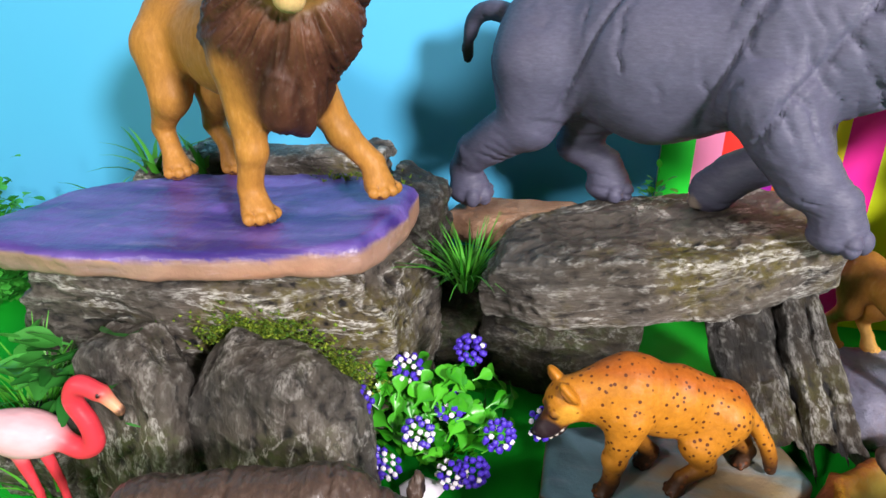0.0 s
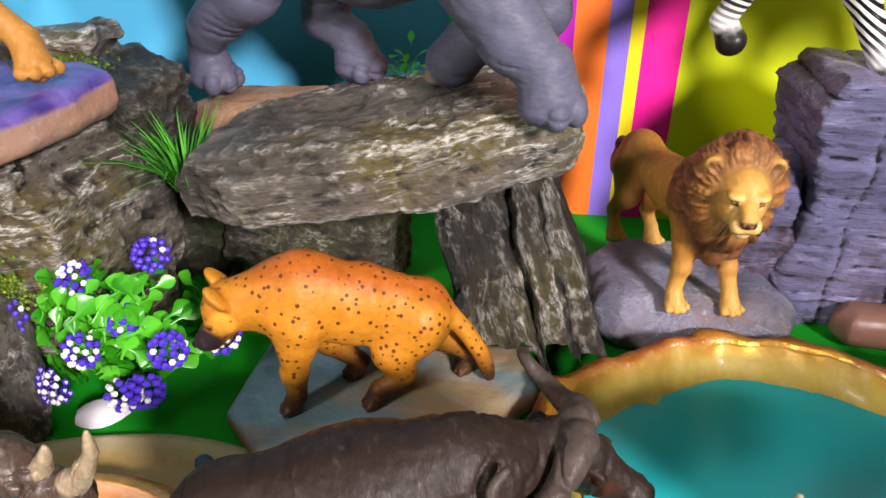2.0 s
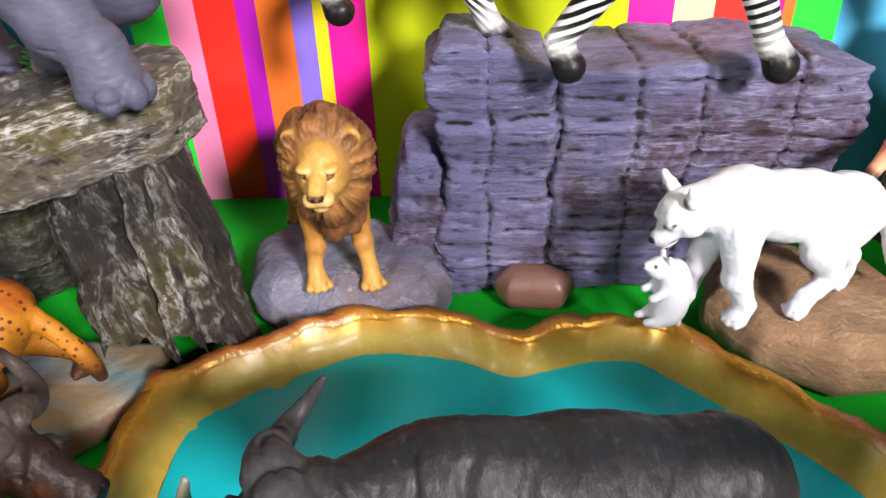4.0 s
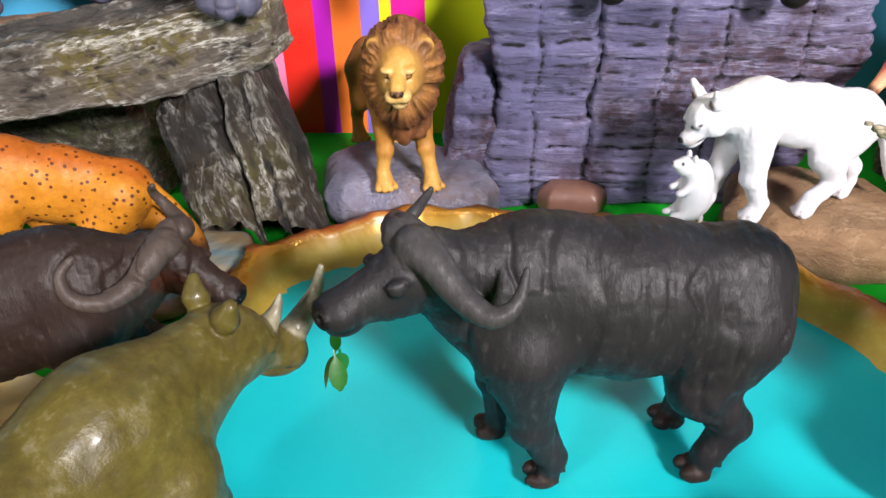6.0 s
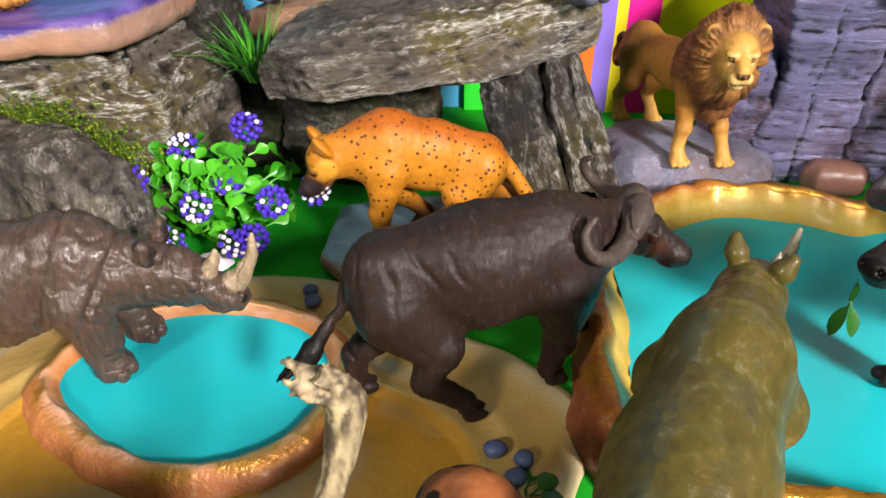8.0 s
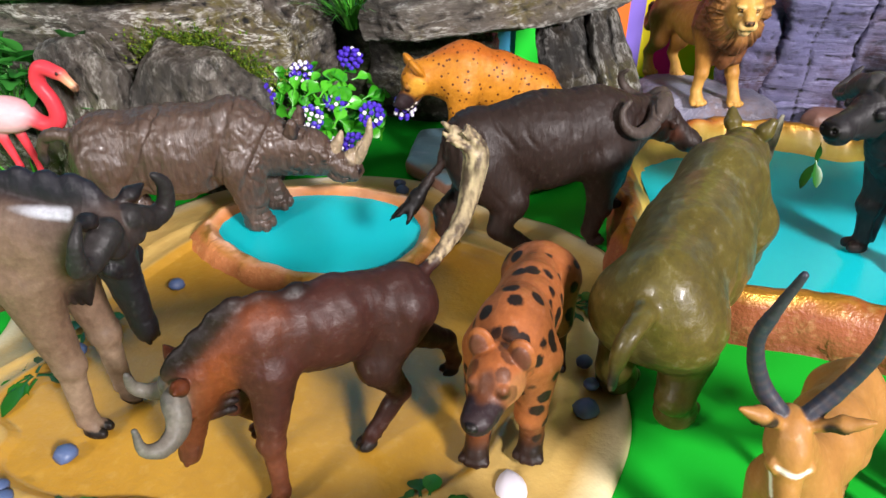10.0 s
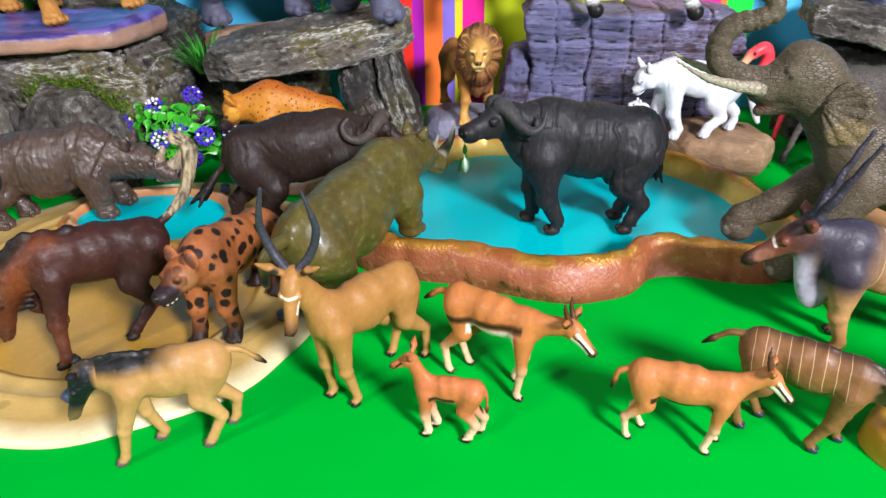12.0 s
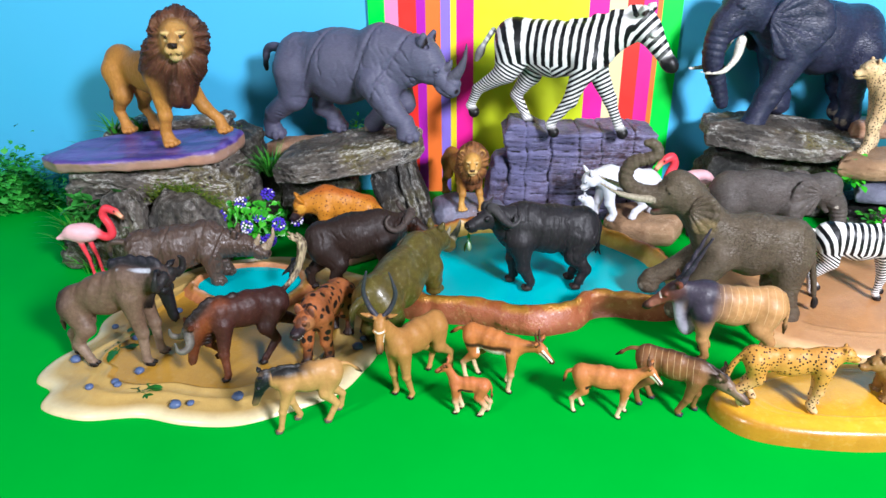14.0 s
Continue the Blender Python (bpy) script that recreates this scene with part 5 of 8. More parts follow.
def lion(name, place, turn, s, body, mane, rim, face, label, head_yaw, feet, h=0.12, head_pitch=-5, tail=None, leg=1.0, head=(5.4, 0, 9.4)):
    """A maned lion; feet: x, y, z of the fore and hind paws, left and right (shoulder height about 8)."""
    c = Clay(h)
    dark = "2a1812"
    barrel(c, (-4.6, 0, 6.4), (-0.5, 0, 6.1), (3.0, 0, 6.4), 1.6, 1.55, 2.0, body, 0.72)
    c.ball((-4.9, 0, 6.2), (1.7, 1.35, 1.9), body, 0.8)
    muscles(c, (-4.8, 6.2), (3.2, 6.4), 1.75, 2.0, body, 0.25)
    for i, (x, y, z) in enumerate(feet):
        front = i < 2
        sy = 1 if i % 2 == 0 else -1
        a = (3.3, sy * 1.15, 5.9) if front else (-4.8, sy * 0.95, 5.7)
        r = (1.1, 0.62, 0.5) if front else (1.4, 0.58, 0.46)
        limb(c, a, (x, y, z), tuple(v * leg for v in r), body, 0.8, front, k=0.6, kind="paw", low=face if name == "lion" else body)
    # neck, mane and head
    head = Vector(head)
    c.cone((3.0, 0, 7.0), head, 2.0, 1.5, mane, 0.8)
    c.ball((3.5, 0, 7.2), (2.1, 2.1, 2.8), mane, 0.8)
    c.ball((4.5, 0, 5.5), (1.4, 1.5, 1.9), mane, 0.7)
    c.m, c.q = head_frame(head, head_yaw, head_pitch), 1.12
    hub = np.array(c.m)
    c.closer((0.2, 0, -0.2), 3.3)
    c.ball((-0.9, 0, 0.0), (1.6, 2.15, 2.35), mane, 0.5)
    c.ball((-0.6, 0, -1.7), (1.4, 1.75, 1.8), mane, 0.5)
    c.ball((0.45, 0, 0.2), (1.15, 1.1, 1.3), face, 0.25)
    c.ball((0.75, 0, -0.35), (0.95, 1.0, 0.8), face, 0.3)
    c.cone((0.95, 0, 0.62), (2.1, 0, 0.02), 0.44, 0.4, face, 0.2)
    c.ball((1.75, 0, -0.45), (0.62, 0.62, 0.5), face, 0.2)
    c.ball((1.55, 0, -1.0), (0.5, 0.44, 0.38), "dcbc84", 0.15)
    for sy in (1, -1):
        c.ball((1.95, sy * 0.33, -0.5), (0.45, 0.36, 0.36), "ddb878", 0.1)
        c.ball((1.28, sy * 0.56, 0.68), (0.42, 0.4, 0.2), face, 0.12)
        c.dab((1.5, sy * 0.52, 0.66), (0.3, 0.3, 0.1), "d8b878", 0.1)
        c.dab((1.6, sy * 0.56, 0.14), (0.25, 0.2, 0.06), "e0c48c", 0.08)
        c.ball((1.42, sy * 0.5, 0.4), (0.2, 0.22, 0.10), "8a6420", 0.04)
        c.ball((1.56, sy * 0.5, 0.4), (0.1, 0.1, 0.11), "0c0805", 0.02)
        c.stroke((1.65, sy * 0.22, 0.34), (1.4, sy * 0.78, 0.55), 0.05, "2a160c", 0.04)
        c.stroke((1.75, sy * 0.2, 0.28), (2.2, sy * 0.3, -0.1), 0.05, "7a4a20", 0.1)
        c.stroke((2.42, 0, -0.72), (2.05, sy * 0.55, -0.86), 0.05, "1d100c", 0.04)
        for i in range(3):
            c.dab((2.25, sy * (0.32 + 0.1 * i), -0.38 - 0.13 * i), 0.035, "5a3418", 0.04)
        c.ball((-0.25, sy * 1.4, 1.3), (0.28, 0.42, 0.42), face if name == "lion" else dark, 0.15)
        c.dab((0.05, sy * 1.4, 1.3), (0.25, 0.28, 0.28), "6a4428", 0.15)
    c.ball((2.4, 0, -0.16), (0.2, 0.36, 0.2), "1d1210", 0.05)
    c.stroke((2.5, 0, -0.3), (2.42, 0, -0.72), 0.05, "1d100c", 0.03)
    c.m, c.q = Matrix.Identity(4), 1.0
    t = tail or [(-6.2, 0, 6.8), (-7.6, 0.3, 5.4), (-8.4, 0.6, 3.4), (-9.3, 0.9, 2.8)]
    c.tube(t, 0.42, 0.28, body, 0.2)
    c.ball(Vector(t[-1]), (0.55, 0.5, 0.62), "140c0a", 0.15)
    hm, face_c = np.array(lin(mane)), np.array(lin(face))

    def hair(p):
        """How hairy a place is, and the strands there, which fan out from the face."""
        local = (p - hub[:3, 3]) @ hub[:3, :3] - np.array((0.9, 0, 0.1))
        r = np.linalg.norm(local, axis=1)
        d = local / np.maximum(r, 1e-6)[:, None]
        w = np.exp(-np.abs(c.paint(p)[0] - hm).sum(1) * 14)
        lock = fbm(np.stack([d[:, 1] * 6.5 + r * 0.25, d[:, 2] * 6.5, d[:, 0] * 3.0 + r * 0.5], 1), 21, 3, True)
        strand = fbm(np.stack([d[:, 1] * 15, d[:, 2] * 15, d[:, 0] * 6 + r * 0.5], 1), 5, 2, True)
        return w, lock, strand, r
    fine = together(folds(0.05, 1.6, 9, (1, 1, 0.5)), folds(0.12, 0.4, 15))

    def relief(p):
        w, lock, strand, r = hair(p)
        return w * (0.62 * (lock - 0.55) + 0.22 * (strand - 0.5)) + fine(p)

    def finish(p, col):
        w, lock, strand, r = hair(p)
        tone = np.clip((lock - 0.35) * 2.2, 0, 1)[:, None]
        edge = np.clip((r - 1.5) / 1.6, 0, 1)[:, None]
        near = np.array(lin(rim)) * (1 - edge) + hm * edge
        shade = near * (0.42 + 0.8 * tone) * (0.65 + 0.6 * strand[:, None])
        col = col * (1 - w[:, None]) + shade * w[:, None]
        back = np.clip((p[:, 2] - 7.0) / 1.2, 0, 1)[:, None] * 0.35 * (1 - w[:, None]) * (p[:, 0] < 2.5)[:, None]
        return col * (1 - back * 0.6)
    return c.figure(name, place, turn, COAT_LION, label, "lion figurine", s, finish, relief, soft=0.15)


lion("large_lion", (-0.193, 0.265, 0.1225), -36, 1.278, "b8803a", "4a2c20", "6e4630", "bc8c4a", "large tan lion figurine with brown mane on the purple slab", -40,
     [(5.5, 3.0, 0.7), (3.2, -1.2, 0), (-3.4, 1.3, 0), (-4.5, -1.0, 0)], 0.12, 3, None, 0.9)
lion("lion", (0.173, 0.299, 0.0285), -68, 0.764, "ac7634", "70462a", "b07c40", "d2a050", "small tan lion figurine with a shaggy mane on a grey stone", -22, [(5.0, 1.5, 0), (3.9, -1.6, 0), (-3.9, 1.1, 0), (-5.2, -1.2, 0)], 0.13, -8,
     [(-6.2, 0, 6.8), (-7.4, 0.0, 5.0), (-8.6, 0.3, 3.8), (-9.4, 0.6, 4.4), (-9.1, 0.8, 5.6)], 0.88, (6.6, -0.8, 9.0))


def rhino(name, place, turn, s, code, label, feet, material, head_pitch=-25, head_yaw=0, horn="6a6258", h=0.15, pitch=0.0, head=(8.6, 8.1), hs=0.88, raised=None, finish=None, back=0.0, lines=1.0, lift=0.0, hide=0.0, main_horn=((3.9, 0.2), (4.5, 1.4), (4.9, 2.8), (4.75, 4.3)), front_horn=((2.3, 0.8), (2.6, 1.6), (2.65, 2.6))):
    """A two-horned rhino, shoulder about 11 high and 21 long."""
    c = Clay(h)
    barrel(c, (-6.0, 0, 8.2), (-0.8, 0, 7.5 + back), (4.4, 0, 8.6), 3.0, 3.8, 3.2, code, 0.80, 1.4)
    c.ball((-6.2, 0, 7.6), (2.9, 2.6, 3.4), code, 1.0)
    c.ball((4.2 + lift, 0, 9.2 + lift * 0.6), (2.4, 1.8, 2.7), code, 1.2)
    for i, (x, y, z) in enumerate(feet):
        front = i < 2
        sy = 1 if i % 2 == 0 else -1
        a = (4.9, sy * 1.9, 6.8) if front else (-6.4, sy * 1.7, 7.0)
        if raised and i in raised:
            # a leg lifted and folded back at the knee
            knee = Vector((a[0] + 1.2, sy * 2.0, z + 2.4))
            c.cone(a, knee, 1.9, 1.3, code, 1.0)
            c.cone(knee, (x + 0.8, y, z + 0.9), 1.25, 0.95, code, 0.3)
            c.cone((x + 0.9, y, z + 0.9), (x, y, z - 0.1), 1.05, 1.15, code, 0.3)
            for t in (-0.7, 0, 0.7):
                c.ball((x - 0.55, y + t, z - 0.75 + 0.2 * abs(t)), (0.4, 0.38, 0.42), "857a70", 0.06)
            continue
        limb(c, a, (x, y, z), (1.9, 1.25, 1.0) if front else (2.3, 1.15, 0.85), code, 1.2, front, k=1.1, kind="toes")
    head = Vector((head[0], 0, head[1]))
    c.cone((4.8, 0, 8.9 + lift), head + Vector((-0.6, 0, 0.3 + lift * 0.4)), 2.8, 1.9 + lift * 0.3, code, 1.1, w=0.85)
    c.cone((5.0, 0, 7.4), head + Vector((-0.2, 0, -0.4)), 2.3, 1.5, code, 0.8, w=0.85)
    c.m, c.q = head_frame(head, head_yaw, head_pitch), hs
    c.closer((2.2, 0, 0.6), 3.6)
    c.ball((0.3, 0, 0.3), (2.0, 1.5, 1.7), code, 0.7)
    c.cone((0.8, 0, 0), (3.6, 0, -0.5), 1.35, 1.0, code, 0.7, w=0.85)
    c.ball((4.0, 0, -0.6), (1.05, 1.05, 0.95), code, 0.4)
    c.ball((3.3, 0, -1.3), (1.2, 0.8, 0.45), code, 0.2)
    c.ball((0.9, 0, -0.9), (1.2, 1.15, 0.9), code, 0.4)
    c.ball((3.85, 0, 0.35), (0.85, 0.75, 0.45), code, 0.25)
    c.tube([(x, 0, z) for x, z in main_horn], 0.75, 0.1, horn, 0.09)
    c.tube([(x, 0, z) for x, z in front_horn], 0.58, 0.1, horn, 0.09)
    for sy in (1, -1):
        c.ball((4.9, sy * 0.5, -0.3), (0.2, 0.16, 0.16), "120d0d", 0.05, cut=True)
        c.dab((4.85, sy * 0.55, -0.3), 0.22, "1c1414", 0.1)
        c.stroke((3.2, sy * 1.0, -1.0), (4.8, sy * 0.7, -1.0), 0.05, "1c1414", 0.06)
        c.cone((3.0, sy * 1.02, -1.02), (4.85, sy * 0.75, -1.0), 0.09, 0.09, code, 0.05, cut=True)
        a = Vector((-0.9, sy * 0.9, 1.4))
        b = a + Vector((-0.3, sy * 0.6, 1.5))
        c.cone(a, a.lerp(b, 0.5), 0.35, 0.58, code, 0.2)
        c.cone(a.lerp(b, 0.5), b, 0.58, 0.3, code, 0.12)
        c.cone(a.lerp(b, 0.35) + Vector((0.55, 0, 0)), a.lerp(b, 0.8) + Vector((0.5, 0, 0)), 0.34, 0.22, code, 0.05, cut=True)
        c.dab(a.lerp(b, 0.6) + Vector((0.35, 0, 0)), (0.3, 0.4, 0.7), "2c2426", 0.15)
        # folds round the eye
        c.ball((1.7, sy * 1.14, 0.72), (0.5, 0.22, 0.2), code, 0.1)
        c.ball((1.75, sy * 1.16, 0.16), (0.45, 0.2, 0.14), code, 0.1)
    eyes(c, 1.8, 1.2, 0.42, 0.22, "080605", code)
    c.m, c.q = Matrix.Identity(4), 1.0
    c.tube([(-8.4, 0, 9.2), (-10.2, 0, 9.5), (-11.4, 0.2, 9.0), (-11.8, 0.3, 7.9)], 0.5, 0.28, code, 0.3)
    c.ball((-11.9, 0.3, 7.3), (0.35, 0.25, 0.9), "2a2628", 0.15)
    deep = creases(0.16 * lines, 0.34, 5, (1.0, 0, 0.25), 0.8)
    legs = creases(0.14 * lines, 1.5, 8, (0.2, 0, 1.0), 0.5)
    neck = creases(0.2 * lines, 1.1, 6, (1.0, 0, 0.5), 0.6)
    fine = together(folds(0.05, 1.2, 11), folds(0.2, 0.3, 17), folds(hide, 0.9, 23, (1.6, 1, 0.6)))
    plate = ((-3.4, 0.5), (3.0, 0.35), (6.2, 0.5))

    def relief(p):
        low = np.clip((5.2 - p[:, 2]) / 1.5, 0, 1)
        fore = np.clip((p[:, 0] - 4.5) / 1.0, 0, 1) * np.clip((p[:, 2] - 4.5), 0, 1) * np.clip((head[0] + 0.5 - p[:, 0]) / 1.0, 0.15, 1)
        hem = sum(-0.26 * lines * np.exp(-((p[:, 0] - x - slant * (p[:, 2] - 7.5) - 0.5 * (fbm(p * 0.35, 3, 2) - 0.5)) / 0.16) ** 2) for x, slant in plate) * np.clip((p[:, 2] - 4.6) / 0.8, 0, 1)
        return hem + deep(p) * (1 - low) + legs(p) * low + neck(p) * fore + fine(p)
    return c.figure(name, place, turn, material, label, "rhino figurine", s, finish, relief, soft=0.15, pitch=pitch)


rhino("large_rhino", (0.032, 0.309, 0.113), -25, 1.09, "5a5a70", "large grey rhino figurine walking on the slate slab", [(2.5, 1.2, 1.6), (8.3, -1.5, 0.8), (-3.4, 1.8, -0.2), (-10.8, -1.0, -1.2)], HIDE_GREY, -32, 6, raised=(0,), back=0.4, lines=1.0, head=(10.0, 9.0), hs=0.95, lift=0.9, horn="4e4c58",
      main_horn=((3.5, 0.3), (3.75, 1.6), (3.6, 3.0), (3.0, 4.5)), front_horn=((2.3, 0.8), (2.5, 1.5), (2.45, 2.1)))
rhino("brown_rhino", (-0.119, 0.105, 0.004), 12, 0.60, "54433a", "glossy brown rhino figurine drinking at the small pool", [(6.8, 1.7, 0.9), (5.6, -2.1, 0.9), (-5.4, 1.8, 0), (-7.0, -1.8, 0)], HIDE_GLOSS, -14, -8, horn="b5a284", head=(10.2, 7.1), hs=1.05, lines=1.0, hide=0.38)
rhino("green_rhino", (0.124, 0.030, 0.008), 64, 0.66, "5c5324", "olive green muddy rhino figurine climbing into the pool", [(6.4, 1.7, 2.6), (5.4, -1.8, 2.2), (-5.6, 1.9, 0), (-6.4, -1.9, 0)], HIDE_MUD, -30, -14, horn="a09c88", head=(10.0, 8.5), hs=0.92, pitch=-5, lines=0.2)


def buffalo(name, place, turn, s, code, horn, label, feet, head_yaw, head_pitch, head, h=0.1, material=None, raised=None, tail=None, cheek=None, boss_code=None, head_size=1.08, hip=-4.2, deep=0.0, horns=(), tuft=1.0):
    """A horned buffalo, shoulder about 9 high and 14 long; horns: the way of one horn from the boss, in the frame of the level head."""
    c = Clay(h)
    barrel(c, (hip, 0, 7.1 + deep * 0.6), (-0.4, 0, 6.7 + deep), (3.2, 0, 7.1 + deep * 0.5), 2.0, 2.35 + deep, 2.3 + deep * 0.6, code, 0.80, 1.0)
    c.ball((2.7, 0, 8.35 + deep * 0.4), (2.0, 1.2, 1.65), code, 0.9)
    c.ball((hip - 0.3, 0, 6.9), (1.8, 1.6, 2.2), code, 0.7)
    muscles(c, (hip - 0.2, 7.0), (3.2, 7.1), 2.05, 2.4, code, 0.3)
    for i, (x, y, z) in enumerate(feet):
        front = i < 2
        sy = 1 if i % 2 == 0 else -1
        a = (3.2, sy * 1.25, 5.9) if front else (hip - 0.2, sy * 1.05, 6.0)
        limb(c, a, (x, y, z), (1.3, 0.72, 0.52) if front else (1.6, 0.72, 0.5), code, 0.6, front, k=0.7, hoof="2c221f", bend=(raised or {}).get(i, 0), kind="cloven")
    hd = Vector(head)
    c.cone((3.6, 0, 7.3), hd + Vector((-0.5, 0, 0.1)), 1.9, 1.2, code, 0.8, w=0.75)
    c.cone((3.8, 0, 6.2), hd + Vector((-0.2, 0, -0.5)), 1.4, 0.8, code, 0.6, w=0.6)
    c.m, c.q = head_frame(hd, head_yaw, head_pitch), head_size
    c.closer((0.6, 0, 0), 3.4)
    c.ball((0.3, 0, 0.1), (1.2, 0.95, 1.1), code, 0.4)
    c.cone((0.6, 0, 0.05), (2.4, 0, -0.3), 0.9, 0.66, code, 0.35, w=0.82)
    c.ball((1.0, 0, -0.55), (0.9, 0.62, 0.5), cheek or code, 0.3)
    c.ball((2.65, 0, -0.32), (0.6, 0.66, 0.55), code, 0.2)
    c.ball((2.5, 0, -0.78), (0.55, 0.5, 0.25), code, 0.12)
    c.ball((3.1, 0, -0.25), (0.2, 0.5, 0.38), "0e0a0a", 0.09)
    for sy in (1, -1):
        c.ball((3.22, sy * 0.3, -0.18), (0.16, 0.13, 0.12), "040303", 0.04, cut=True)
        c.stroke((1.9, sy * 0.62, -0.66), (2.95, sy * 0.5, -0.66), 0.04, "050303", 0.05)
        a = Vector((-0.4, sy * 0.95, -0.15))
        b = a + Vector((-0.5, sy * 0.85, -0.9))
        c.cone(a, a.lerp(b, 0.6), 0.22, 0.36, code, 0.12)
        c.cone(a.lerp(b, 0.6), b, 0.36, 0.1, code, 0.1)
        c.ball((1.1, sy * 0.78, 0.42), (0.38, 0.16, 0.14), code, 0.1)
        if cheek:
            c.dab((1.0, sy * 0.8, -0.3), (0.9, 0.4, 0.5), cheek, 0.4)
    eyes(c, 1.22, 0.78, 0.2, 0.16, "030202", code)
    c.m = head_frame(hd, head_yaw, head_pitch * 0.3)
    for sy in (1, -1):
        c.tube([(x, sy * y, z) for x, y, z in horns], 0.55, 0.1, horn, 0.08)
        c.ball((0.3, sy * 0.42, 1.0), (0.66, 0.56, 0.46), boss_code or horn, 0.1)
    c.m, c.q = Matrix.Identity(4), 1.0
    t = tail or [(-6.0, 0, 8.0), (-6.8, 0.1, 6.2), (-6.9, 0.2, 4.2)]
    c.tube(t, 0.3, 0.2, code, 0.25)
    e = Vector(t[-1])
    way = (e - Vector(t[-2])).normalized()
    c.cone(e - way * 0.4, e + way * 0.6 * tuft, 0.24, 0.36 * tuft, "0e0a0a", 0.2)
    for i in range(5):
        lock = way + Vector((0.28 * math.cos(i * 1.257), 0.28 * math.sin(i * 1.257), 0.1 * (i % 2)))
        c.cone(e + way * 0.5 * tuft, e + lock * (1.6 + 0.15 * (i % 3)) * tuft, 0.32 * tuft, 0.09, "0e0a0a", 0.12)
    ribs = creases(0.14, 0.8, 5, (1.0, 0, 0.1), 0.55)
    rough = folds(0.10, 0.8, 5, (1.6, 1, 0.5))
    fine = folds(0.05, 2.4, 11)
    return c.figure(name, place, turn, material or COAT_DARK, label, "buffalo figurine", s, None, lambda p: (ribs(p) + rough(p) + fine(p)) * np.where(p[:, 0] > hd[0] - 4.2, np.where(abs(p[:, 1]) + abs(p[:, 0] - 5) * 0.1 > 1.9, 0.15, 1.0), 1.0), soft=0.1)


buffalo("black_buffalo", (0.264, 0.108, 0.0085), 187, 0.93, "262427", "3e3c3e", "black buffalo figurine standing in the turquoise pool", [(2.1, 1.3, 0.1), (3.6, -1.1, 0.1), (-3.3, 1.5, 0.1), (-3.2, -1.0, 0.1)], 24, -3, (6.2, 0.7, 8.8), 0.1, boss_code="4a4848", head_size=1.05, hip=-3.4, deep=0.15,
        tail=[(-5.0, 0, 8.2), (-5.9, -0.6, 6.6), (-6.0, -1.2, 4.6)], horns=((0.4, 0.35, 1.15), (0.25, 1.0, 0.95), (-0.1, 1.9, 0.25), (-0.55, 2.65, -0.1), (-1.15, 2.85, 0.2), (-1.6, 2.6, 0.95)))
buffalo("brown_buffalo", (0.067, 0.108, 0.0055), 17, 0.82, "2c201c", "4c423d", "dark brown buffalo figurine walking on the mud base", [(5.0, 1.4, 1.4), (3.2, -0.7, 0), (-6.0, 0.9, 0), (-1.3, -2.0, 0)], -22, -22, (6.6, 0.5, 8.0), 0.11,
        tail=[(-5.8, 0, 8.3), (-6.5, -0.2, 6.3), (-7.6, -0.7, 5.0)], raised={0: 0.8}, cheek="4a2a1e", deep=0.4, tuft=1.3,
        horns=((0.35, 0.35, 1.05), (0.25, 1.1, 0.85), (-0.1, 2.0, 0.2), (-0.7, 2.9, -0.05), (-1.5, 3.35, 0.3), (-1.9, 3.15, 1.0), (-1.6, 2.75, 1.5)))


def leaf_spray(place, turn):
    """A limp stalk that ends in three drooping leaves."""
    bm = bmesh.new()
    for i, a in enumerate((-0.35, 0.0, 0.35)):
        spoon(bm, (0, 0, 0), 1.5, -1.45, 0.009, 0.0016, 0.1, 0.2)
        spoon(bm, (0.0008 * (i - 1), 0.001, -0.008), 1.57 * (i - 1), -1.25 + 0.1 * i, 0.012 + 0.002 * (i == 1), 0.0026, 0.1, 0.2)
    ob = part("leaf_spray", bm, LEAF_DARK)
    ob.matrix_world = pose(*place, 0, 0, turn)
    tagged(ob, "green leaf hanging from the buffalo's mouth", "leaf")


leaf_spray((0.183, 0.086, 0.0780), 200)


